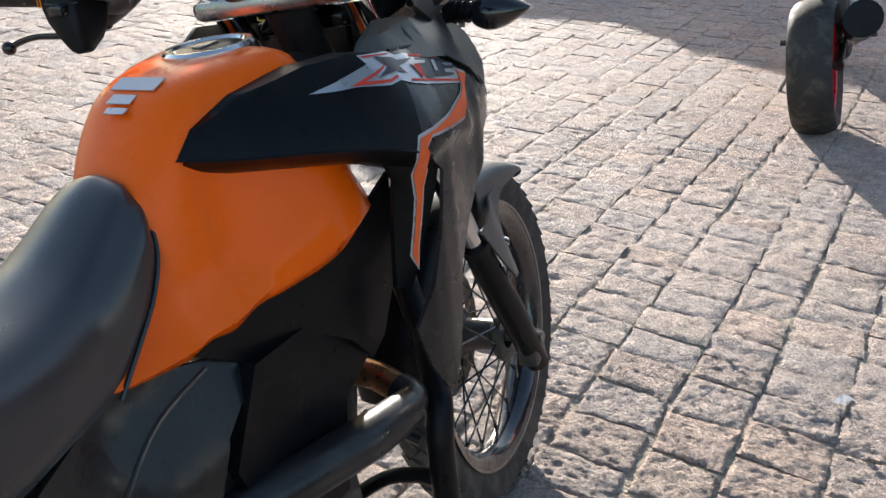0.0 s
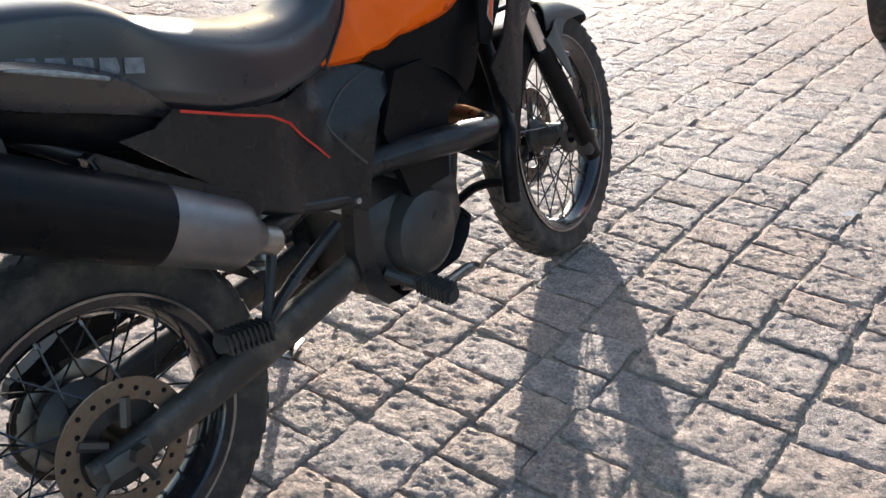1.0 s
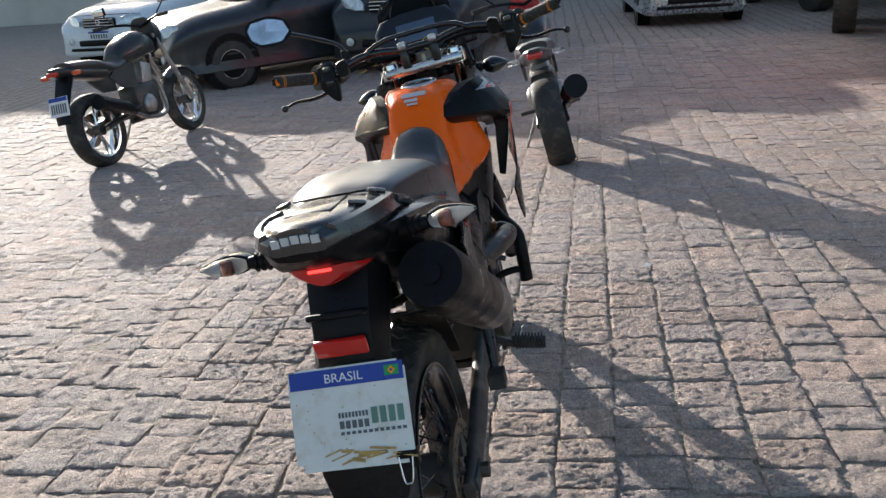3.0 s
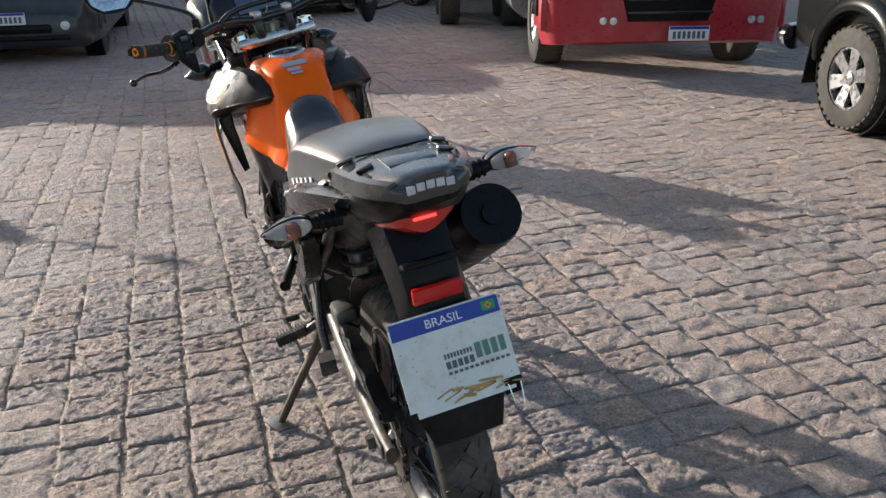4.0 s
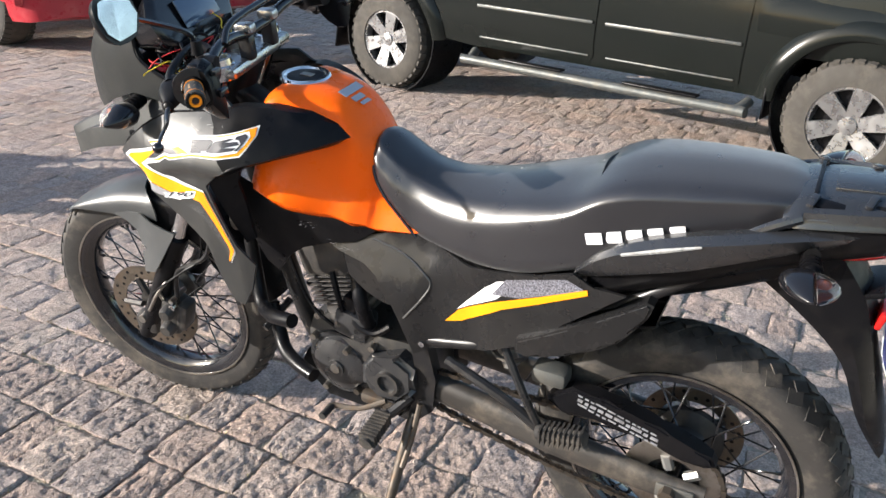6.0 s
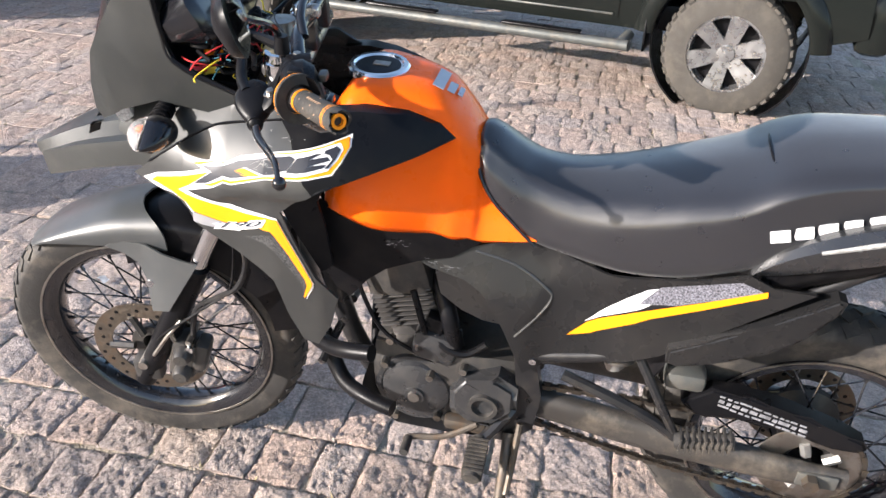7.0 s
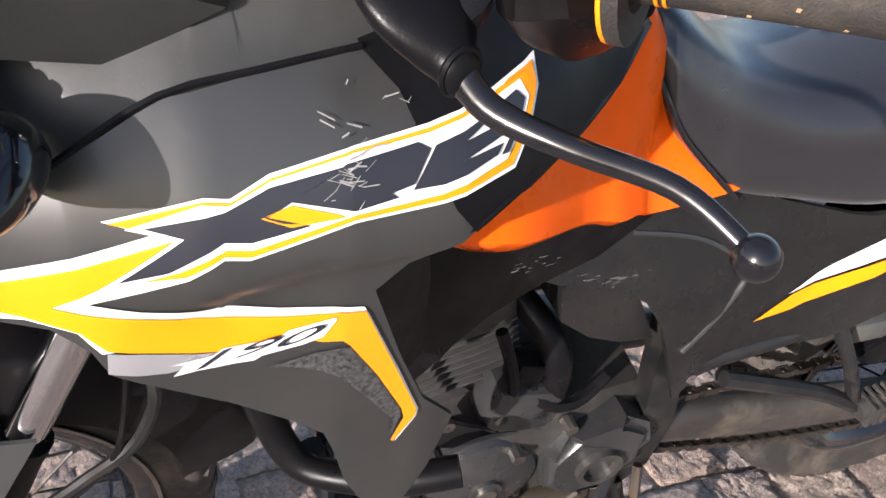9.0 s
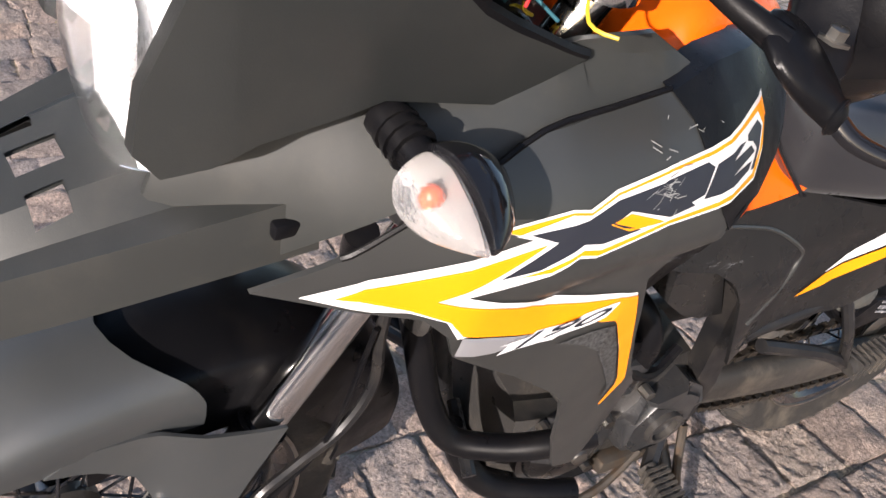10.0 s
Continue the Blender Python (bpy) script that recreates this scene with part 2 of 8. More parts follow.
def stone_material():
    m = bpy.data.materials.new("granite_sett")
    m.use_nodes = True
    nd, ln = m.node_tree.nodes, m.node_tree.links
    b = nd["Principled BSDF"]
    geo, info = nd.new("ShaderNodeNewGeometry"), nd.new("ShaderNodeObjectInfo")
    add = nd.new("ShaderNodeMath")
    add.operation = "ADD"
    ln.new(geo.outputs["Random Per Island"], add.inputs[0])
    ln.new(info.outputs["Random"], add.inputs[1])
    frac = nd.new("ShaderNodeMath")
    frac.operation = "FRACT"
    ln.new(add.outputs[0], frac.inputs[0])
    tint = nd.new("ShaderNodeValToRGB")
    e = tint.color_ramp.elements
    e[0].color, e[1].color = (0.42, 0.32, 0.265, 1), (0.49, 0.40, 0.335, 1)
    for p, c in ((0.3, (0.46, 0.37, 0.315, 1)), (0.55, (0.41, 0.34, 0.305, 1)), (0.8, (0.48, 0.355, 0.285, 1))):
        e.new(p).color = c
    ln.new(frac.outputs[0], tint.inputs[0])
    pos = geo.outputs["Position"]
    def noise_node(scale, detail, rough=0.6):
        n = nd.new("ShaderNodeTexNoise")
        n.inputs["Scale"].default_value, n.inputs["Detail"].default_value, n.inputs["Roughness"].default_value = scale, detail, rough
        ln.new(pos, n.inputs["Vector"])
        return n.outputs[0]
    grain, patch, big = noise_node(125, 5, 0.8), noise_node(26, 5), noise_node(1.1, 4)
    def ranged(v, a, c, lo, hi):
        r = nd.new("ShaderNodeMapRange")
        for i, k in enumerate((a, c, lo, hi)):
            r.inputs[i + 1].default_value = k
        ln.new(v, r.inputs[0])
        return r.outputs[0]
    f1, f2, f3 = ranged(grain, 0.32, 0.68, 0.42, 1.58), ranged(patch, 0.3, 0.7, 0.74, 1.22), ranged(big, 0.3, 0.7, 0.86, 1.12)
    last = tint.outputs[0]
    for f in (f1, f2, f3):
        s = nd.new("ShaderNodeVectorMath")
        s.operation = "SCALE"
        ln.new(last, s.inputs[0])
        ln.new(f, s.inputs["Scale"])
        last = s.outputs[0]
    ln.new(last, b.inputs["Base Color"])
    b.inputs["Roughness"].default_value = 0.75
    b.inputs["Specular IOR Level"].default_value = 0.35
    hsum = nd.new("ShaderNodeMath")
    hsum.operation = "MULTIPLY_ADD"
    ln.new(noise_node(95, 6, 0.75), hsum.inputs[0])
    hsum.inputs[1].default_value = 1.1
    ln.new(patch, hsum.inputs[2])
    bump = nd.new("ShaderNodeBump")
    bump.inputs["Strength"].default_value, bump.inputs["Distance"].default_value = 0.9, 0.015
    ln.new(hsum.outputs[0], bump.inputs["Height"])
    ln.new(bump.outputs[0], b.inputs["Normal"])
    return m


M_STONE = stone_material()


def ground_material():
    """Soil in the joints; far out, where no single stone is built, the same paving as a pattern."""
    m = bpy.data.materials.new("joint_soil_and_far_paving")
    m.use_nodes = True
    nd, ln = m.node_tree.nodes, m.node_tree.links
    b = nd["Principled BSDF"]
    geo = nd.new("ShaderNodeNewGeometry")
    brick = nd.new("ShaderNodeTexBrick")
    mp = nd.new("ShaderNodeMapping")
    mp.inputs["Rotation"].default_value = (0, 0, radians(90))
    wob = nd.new("ShaderNodeTexNoise")
    wob.inputs["Scale"].default_value, wob.inputs["Detail"].default_value = 4.5, 3
    ln.new(geo.outputs["Position"], wob.inputs["Vector"])
    shift = nd.new("ShaderNodeVectorMath")
    shift.operation = "MULTIPLY_ADD"
    ln.new(wob.outputs["Color"], shift.inputs[0])
    shift.inputs[1].default_value = (0.16, 0.16, 0.0)
    ln.new(geo.outputs["Position"], shift.inputs[2])
    ln.new(shift.outputs[0], mp.inputs["Vector"])
    ln.new(mp.outputs[0], brick.inputs["Vector"])
    brick.inputs["Color1"].default_value, brick.inputs["Color2"].default_value = (0.43, 0.345, 0.295, 1), (0.36, 0.295, 0.26, 1)
    brick.inputs["Mortar"].default_value = (0.17, 0.145, 0.11, 1)
    brick.inputs["Scale"].default_value, brick.inputs["Mortar Size"].default_value = 1.0, 0.012
    brick.inputs["Brick Width"].default_value, brick.inputs["Row Height"].default_value = 0.14, 0.185
    soil = nd.new("ShaderNodeTexNoise")
    soil.inputs["Scale"].default_value, soil.inputs["Detail"].default_value = 5, 8
    ln.new(geo.outputs["Position"], soil.inputs["Vector"])
    ramp = nd.new("ShaderNodeValToRGB")
    e = ramp.color_ramp.elements
    e[0].position, e[1].position = 0.35, 0.68
    e[0].color, e[1].color = (0.26, 0.215, 0.17, 1), (0.38, 0.32, 0.23, 1)
    ln.new(soil.outputs[0], ramp.inputs[0])
    far = nd.new("ShaderNodeVertexColor")
    far.layer_name = "paved"
    mix = nd.new("ShaderNodeMix")
    mix.data_type = "RGBA"
    ln.new(far.outputs[0], mix.inputs[0])
    ln.new(ramp.outputs[0], mix.inputs[6])
    ln.new(brick.outputs[0], mix.inputs[7])
    fine = nd.new("ShaderNodeTexNoise")
    fine.inputs["Scale"].default_value, fine.inputs["Detail"].default_value = 60, 6
    ln.new(geo.outputs["Position"], fine.inputs["Vector"])
    r = nd.new("ShaderNodeMapRange")
    r.inputs[1].default_value, r.inputs[2].default_value, r.inputs[3].default_value, r.inputs[4].default_value = 0.3, 0.7, 0.65, 1.3
    ln.new(fine.outputs[0], r.inputs[0])
    s = nd.new("ShaderNodeVectorMath")
    s.operation = "SCALE"
    ln.new(mix.outputs[2], s.inputs[0])
    ln.new(r.outputs[0], s.inputs["Scale"])
    ln.new(s.outputs[0], b.inputs["Base Color"])
    b.inputs["Roughness"].default_value = 0.9
    bump = nd.new("ShaderNodeBump")
    bump.inputs["Strength"].default_value, bump.inputs["Distance"].default_value = 0.8, 0.02
    ln.new(fine.outputs[0], bump.inputs["Height"])
    ln.new(bump.outputs[0], b.inputs["Normal"])
    return m


M_GROUND = ground_material()
M_GRASS = mat("dry_grass", (0.36, 0.3, 0.13), 0.8, vary=0.4, vscale=3)


# ---- shape helpers ----
def mesh_from(name, bm, material, smooth=True, sharp=40):
    bmesh.ops.recalc_face_normals(bm, faces=bm.faces)
    me = bpy.data.meshes.new(name)
    bm.to_mesh(me)
    bm.free()
    me.materials.append(material)
    if smooth:
        for p in me.polygons:
            p.use_smooth = True
        me.set_sharp_from_angle(angle=radians(sharp))
    return me


def part(name, bm, material, parent, label="", smooth=True, sharp=40):
    ob = new(name, mesh_from(name, bm, material, smooth, sharp))
    ob.parent = parent
    if label:
        tagged(ob, label)
    return ob


def stuff(ob):
    """Marks a part whose many small pieces stay joined."""
    return tagged(ob, kind="stuff")


def thing(name, m, label, category, group="", kind=""):
    ob = new(name)
    ob.empty_display_size = 0.1
    ob.matrix_world = m
    return tagged(ob, label, category, group, kind)


def cr(pts, n=6):
    """A smooth line through the points."""
    pts = [Vector(p) for p in pts]
    if len(pts) < 3 or n < 2:
        return pts
    out = []
    for i in range(len(pts) - 1):
        a, b, c, d = pts[max(i - 1, 0)], pts[i], pts[i + 1], pts[min(i + 2, len(pts) - 1)]
        for k in range(n):
            t = k / n
            out.append(0.5 * ((2 * b) + (c - a) * t + (2 * a - 5 * b + 4 * c - d) * t * t + (3 * b - a - 3 * c + d) * t ** 3))
    return out + [pts[-1]]


def add_grid(bm, rows, close_v=False, cap=False):
    vs = [[bm.verts.new(p) for p in r] for r in rows]
    for a, b in zip(vs, vs[1:]):
        n = len(a)
        for j in range(n if close_v else n - 1):
            k = (j + 1) % n
            try:
                bm.faces.new((a[j], a[k], b[k], b[j]))
            except ValueError:
                pass
    if cap:
        for r in (vs[0], vs[-1]):
            try:
                bm.faces.new(r)
            except ValueError:
                pass
    return vs


def tube(pts, r, seg=10, n=5, bm=None, flat=1.0):
    bm = bm or bmesh.new()
    line = cr(pts, n)
    rad = r if isinstance(r, (list, tuple)) else [r] * len(pts)
    rows, up = [], None
    for i, p in enumerate(line):
        d = (line[min(i + 1, len(line) - 1)] - line[max(i - 1, 0)]).normalized()
        if up is None:
            up = d.orthogonal().normalized()
        up = (up - d * up.dot(d)).normalized()
        side = d.cross(up)
        s = i / max(1, len(line) - 1) * (len(rad) - 1)
        k = min(int(s), len(rad) - 2) if len(rad) > 1 else 0
        rr = rad[k] + (rad[min(k + 1, len(rad) - 1)] - rad[k]) * (s - k)
        rows.append([p + (up * math.cos(a) * flat + side * math.sin(a)) * rr for a in (2 * math.pi * j / seg for j in range(seg))])
    add_grid(bm, rows, True, True)
    return bm


def skin(rows, th=0.004, nu=4, nv=4, inward=None):
    """A curved sheet through rows of points, with thickness."""
    fine = [cr(r, nv) for r in rows]
    cols = [cr(c, nu) for c in zip(*fine)]
    g = [list(r) for r in zip(*cols)]
    R, C = len(g), len(g[0])
    nrm = []
    for i in range(R):
        line = []
        for j in range(C):
            n = (g[min(i + 1, R - 1)][j] - g[max(i - 1, 0)][j]).cross(g[i][min(j + 1, C - 1)] - g[i][max(j - 1, 0)])
            line.append(n.normalized() if n.length > 1e-9 else Vector((0, 0, 0)))
        nrm.append(line)
    sgn = 1.0
    if inward is not None:
        mid = g[R // 2][C // 2]
        sgn = 1.0 if nrm[R // 2][C // 2].dot(Vector(inward) - mid) > 0 else -1.0
    bm = bmesh.new()
    a = [[bm.verts.new(p) for p in r] for r in g]
    b = [[bm.verts.new(g[i][j] + nrm[i][j] * th * sgn) for j in range(C)] for i in range(R)]
    for i in range(R - 1):
        for j in range(C - 1):
            bm.faces.new((a[i][j], a[i][j + 1], a[i + 1][j + 1], a[i + 1][j]))
            bm.faces.new((b[i][j], b[i + 1][j], b[i + 1][j + 1], b[i][j + 1]))
    for i in range(R - 1):
        for j in (0, C - 1):
            bm.faces.new((a[i][j], a[i + 1][j], b[i + 1][j], b[i][j]))
    for j in range(C - 1):
        for i in (0, R - 1):
            bm.faces.new((a[i][j], a[i][j + 1], b[i][j + 1], b[i][j]))
    return bm


def loft(sections, nu=4, nv=3, cap=True):
    """A closed body through rings of points."""
    rings = []
    for s in sections:
        s = [Vector(p) for p in s]
        n = len(s)
        ring = []
        for i in range(n):
            a, b, c, d = s[i - 1], s[i], s[(i + 1) % n], s[(i + 2) % n]
            for k in range(nv):
                t = k / nv
                ring.append(0.5 * ((2 * b) + (c - a) * t + (2 * a - 5 * b + 4 * c - d) * t * t + (3 * b - a - 3 * c + d) * t ** 3))
        rings.append(ring)
    cols = [cr(c, nu) for c in zip(*rings)]
    bm = bmesh.new()
    add_grid(bm, list(zip(*cols)), True, cap)
    return bm


def half_ring(y, half):
    """A ring across the motorcycle from its right half, mirrored."""
    return [(x, y, z) for x, z in half] + [(-x, y, z) for x, z in reversed(half) if x > 1e-6]


def lathe(profile, c, axis="x", seg=32, closed=True):
    """profile: (radius, along the axis)."""
    bm = bmesh.new()
    rows = []
    for r, a in (profile + profile[:1] if closed else profile):
        ring = []
        for j in range(seg):
            t = 2 * math.pi * j / seg
            u, v = r * math.cos(t), r * math.sin(t)
            p = {"x": (a, u, v), "y": (u, a, v), "z": (u, v, a)}[axis]
            ring.append(Vector(p) + Vector(c))
        rows.append(ring)
    add_grid(bm, rows, True, not closed)
    bmesh.ops.remove_doubles(bm, verts=bm.verts, dist=1e-6)
    return bm


def box(c, size, bev=0.004, rot=None, bm=None, seg=2):
    bm = bm or bmesh.new()
    m = Matrix.Translation(c) @ (rot or Matrix()) @ Matrix.Diagonal((*size, 1))
    g = bmesh.ops.create_cube(bm, size=1, matrix=m)
    if bev:
        es = list({e for v in g["verts"] for e in v.link_edges})
        bmesh.ops.bevel(bm, geom=es, offset=bev, segments=seg, affect="EDGES", profile=0.5)
    return bm


def panel(poly, xf, th=0.004, res=0.02, off=0.0, side=-1, round_n=0):
    """A side panel: an outline in (y, z), laid on the surface x = side * xf(y, z)."""
    bm = bmesh.new()
    pts = [(0, y, z) for y, z in poly]
    if round_n:
        loop = pts[-1:] + pts + pts[:2]
        v = [Vector(p) for p in loop]
        pts = []
        for i in range(1, len(poly) + 1):
            for k in range(round_n):
                t = k / round_n
                a, b, c, d = v[i - 1], v[i], v[i + 1], v[(i + 2) if i + 2 < len(v) else -1]
                pts.append(0.5 * ((2 * b) + (c - a) * t + (2 * a - 5 * b + 4 * c - d) * t * t + (3 * b - a - 3 * c + d) * t ** 3))
    vs = [bm.verts.new(p) for p in pts]
    bm.faces.new(vs).normal_update()
    bmesh.ops.triangulate(bm, faces=bm.faces[:])
    ys, zs = [p[1] for p in pts], [p[2] for p in pts]
    for ax, lo, hi in ((1, min(ys), max(ys)), (2, min(zs), max(zs))):
        k = math.ceil(lo / res) * res
        while k < hi:
            co, no = Vector((0, 0, 0)), Vector((0, 0, 0))
            co[ax], no[ax] = k, 1
            bmesh.ops.bisect_plane(bm, geom=bm.verts[:] + bm.edges[:] + bm.faces[:], plane_co=co, plane_no=no, dist=1e-5)
            k += res
    for v in bm.verts:
        v.co.x = side * (xf(v.co.y, v.co.z) + off)
    if th:
        r = bmesh.ops.extrude_face_region(bm, geom=bm.faces[:])
        for v in [g for g in r["geom"] if isinstance(g, bmesh.types.BMVert)]:
            v.co.x -= side * th
    return bm


def lerp(x, xs, ys):
    return float(np.interp(x, xs, ys))


def text_bm(body, size, m, depth=0.0006):
    cu = bpy.data.curves.new("letters", "FONT")
    cu.body, cu.size, cu.extrude, cu.align_x, cu.align_y = body, size, depth, "CENTER", "CENTER"
    cu.resolution_u = 3
    ob = bpy.data.objects.new("letters", cu)
    scene.collection.objects.link(ob)
    me = bpy.data.meshes.new_from_object(ob.evaluated_get(bpy.context.evaluated_depsgraph_get()))
    bm = bmesh.new()
    bm.from_mesh(me)
    bm.transform(m)
    bpy.data.objects.remove(ob)
    bpy.data.curves.remove(cu)
    bpy.data.meshes.remove(me)
    return bm


def ground_z(x, y):
    return -0.2 * (1 - math.exp(-(x * x + (y + 0.7) ** 2) / 13))

# ---- ground ----
STONE_X, STONE_Y = (-4.3, 6.6), (-4.7, 7.2)
PAVED_X, PAVED_Y = (-6.4, 6.6), (-4.7, 9.6)
SKEW = 0.045


def axis_steps(lo, hi):
    out, v = [], -70.0
    while v < 70:
        out.append(v)
        v += 0.25 if lo - 1 < v < hi + 1 else (1.0 if lo - 8 < v < hi + 8 else 6.0)
    return out + [70.0]


gx, gy = axis_steps(*PAVED_X), axis_steps(*PAVED_Y)
gv, gf, paved = [], [], []
for y in gy:
    for x in gx:
        near = PAVED_X[0] + 0.2 < x - SKEW * y < PAVED_X[1] - 0.2 and PAVED_Y[0] + 0.2 < y < PAVED_Y[1] - 0.2
        gv.append((x, y, ground_z(x, y) + (-0.002 if near else 0.004)))
        paved.append(0.0 if near else 1.0)
for j in range(len(gy) - 1):
    for i in range(len(gx) - 1):
        a = j * len(gx) + i
        gf.append((a, a + 1, a + 1 + len(gx), a + len(gx)))
gm = bpy.data.meshes.new("ground")
gm.from_pydata(gv, [], gf)
gm.materials.append(M_GROUND)
att = gm.color_attributes.new("paved", "FLOAT_COLOR", "POINT")
for i, v in enumerate(paved):
    att.data[i].color = (v, v, v, 1)
for p in gm.polygons:
    p.use_smooth = True
ground = tagged(new("ground", gm), "cobbled yard of worn pinkish granite setts", "ground", kind="structure")


def stone_block(sx, sy, seed, nx=6, ny=5):
    """One hewn sett: vertices and faces round its own middle, top near z = 0."""
    rng = random.Random(seed)
    off = Vector((rng.random() * 50, rng.random() * 50, 0))
    cor = [rng.uniform(-0.006, 0.006) for _ in range(8)]
    vs, fs = [], []
    for j in range(ny):
        for i in range(nx):
            u, v = i / (nx - 1), j / (ny - 1)
            x = (u - 0.5) * sx + (1 - v) * ((1 - u) * cor[0] + u * cor[1]) + v * ((1 - u) * cor[2] + u * cor[3])
            y = (v - 0.5) * sy + (1 - v) * ((1 - u) * cor[4] + u * cor[5]) + v * ((1 - u) * cor[6] + u * cor[7])
            edge = min(u, 1 - u, v, 1 - v) < 1e-6
            h = noise.noise(Vector((x, y, 0)) * 18 + off) * 0.0045 + (0.25 - abs(noise.noise(Vector((x * 38, y * 62, 0)) + off))) * 0.0085 + noise.noise(Vector((x, y, 5)) * 120 + off) * 0.003
            if edge:
                h -= 0.0035
                x, y = x + noise.noise(Vector((x, y, 0)) * 40 + off) * 0.004, y + noise.noise(Vector((y, x, 3)) * 40 + off) * 0.004
            vs.append((x, y, h))
            if i and j:
                a = j * nx + i
                fs.append((a - nx - 1, a - nx, a, a - 1))
    rim = [i for i in range(nx)] + [j * nx + nx - 1 for j in range(1, ny)] + [(ny - 1) * nx + i for i in range(nx - 2, -1, -1)] + [j * nx for j in range(ny - 2, 0, -1)]
    b = len(vs)
    for k in rim:
        x, y, z = vs[k]
        vs.append((x * 1.02, y * 1.02, -0.07))
    for k in range(len(rim)):
        m = (k + 1) % len(rim)
        fs.append((rim[m], rim[k], b + k, b + m))
    return vs, fs


def lay_rows(rng, x, x1, y0, y1, spots):
    while x < x1:
        w = rng.uniform(0.165, 0.205)
        y = y0 - rng.random() * 0.14
        wob, ph = rng.uniform(0.001, 0.004), rng.random() * 6
        while y < y1:
            d = rng.uniform(0.11, 0.165)
            cx, cy = x + w / 2 + SKEW * y + wob * math.sin(y * 1.7 + ph), y + d / 2
            spots.append((cx, cy, w - rng.uniform(0.004, 0.011), d - rng.uniform(0.004, 0.01), rng.uniform(-0.004, 0.003), rng.uniform(-0.04, 0.04), rng.uniform(-0.022, 0.022), rng.uniform(-0.022, 0.022)))
            y += d
        x += w
    return x


def lay_stones():
    rng, spots = random.Random(3), []
    x = lay_rows(rng, STONE_X[0], 5.3, -2.7, STONE_Y[1], spots)
    lay_rows(rng, x, STONE_X[1], -2.7, STONE_Y[1], spots)
    lay_rows(rng, STONE_X[0], STONE_X[1], STONE_Y[0], -2.93, spots)
    lay_rows(rng, PAVED_X[0], STONE_X[0] - 0.08, -2.7, STONE_Y[1], spots)
    lay_rows(rng, PAVED_X[0], STONE_X[0] - 0.08, STONE_Y[0], -2.93, spots)
    lay_rows(rng, PAVED_X[0], STONE_X[1], STONE_Y[1] + 0.03, PAVED_Y[1], spots)
    return spots


def stones():
    spots = lay_stones()
    near = [s for s in spots if -0.95 < s[0] < 1.0 and -1.45 < s[1] < 0.62][:300]
    chosen = set(id(s) for s in near)
    holder = tagged(new("pavement"), "rows of rough pinkish granite setts", "pavement", kind="structure")
    kinds = []
    for k in range(14):
        vs, fs = stone_block(0.172, 0.126, 100 + k, 23, 18)
        me = bpy.data.meshes.new("sett")
        me.from_pydata(vs, [], fs)
        me.materials.append(M_STONE)
        for p in me.polygons:
            p.use_smooth = True
        me.set_sharp_from_angle(angle=radians(50))
        kinds.append(me)
    for i, (cx, cy, w, d, h, tw, t1, t2) in enumerate(near):
        ob = new("sett", kinds[(i * 5) % 14])
        ob.parent = holder
        ob.matrix_local = pose(cx, cy, ground_z(cx, cy) + 0.006 + h, math.degrees(t1), math.degrees(t2), math.degrees(tw) + 180 * (i % 2)) @ Matrix.Diagonal((w / 0.172, d / 0.126, 1, 1))
    vs, fs = [], []
    for i, s in enumerate(spots):
        if id(s) in chosen:
            continue
        cx, cy, w, d, h, tw, t1, t2 = s
        close = math.hypot(cx, cy + 0.5) < 3.2
        v, f = stone_block(w, d, 1000 + i, 13 if close else 7, 10 if close else 6)
        b, c, sn, z0 = len(vs), math.cos(tw), math.sin(tw), ground_z(cx, cy) + 0.006 + h
        vs += [(cx + x * c - y * sn, cy + x * sn + y * c, z0 + z + t1 * y - t2 * x) for x, y, z in v]
        fs += [tuple(k + b for k in q) for q in f]
    me = bpy.data.meshes.new("further_setts")
    me.from_pydata(vs, [], fs)
    me.materials.append(M_STONE)
    me.polygons.foreach_set("use_smooth", [True] * len(me.polygons))
    me.set_sharp_from_angle(angle=radians(50))
    ob = new("further_setts", me)
    ob.parent = holder
    tagged(ob, "more rough granite setts", kind="stuff")


def joint_grass():
    rng = random.Random(6)
    vs, fs = [], []
    for cx, cy, w, d, *_ in lay_stones():
        if noise.noise(Vector((cx * 0.6, cy * 0.6, 7))) < 0.02 or abs(cx) > 4 or rng.random() < 0.3:
            continue
        for _ in range(rng.randint(2, 7)):
            along = rng.random() < 0.7
            x = cx + (w / 2 + 0.008 if along else rng.uniform(-w / 2, w / 2))
            y = cy + (rng.uniform(-d / 2, d / 2) if along else d / 2 + 0.007)
            z, h, a = ground_z(x, y) - 0.008, rng.uniform(0.012, 0.026), rng.random() * 6.28
            dx, dy = math.cos(a) * 0.0022, math.sin(a) * 0.0022
            lx, ly = rng.uniform(-0.012, 0.012), rng.uniform(-0.012, 0.012)
            b = len(vs)
            vs += [(x - dx, y - dy, z), (x + dx, y + dy, z), (x + lx, y + ly, z + h)]
            fs.append((b, b + 1, b + 2))
    me = bpy.data.meshes.new("joint_grass")
    me.from_pydata(vs, [], fs)
    me.materials.append(M_GRASS)
    tagged(new("joint_grass", me), "dry grass blades in the paving joints", "grass", kind="stuff")


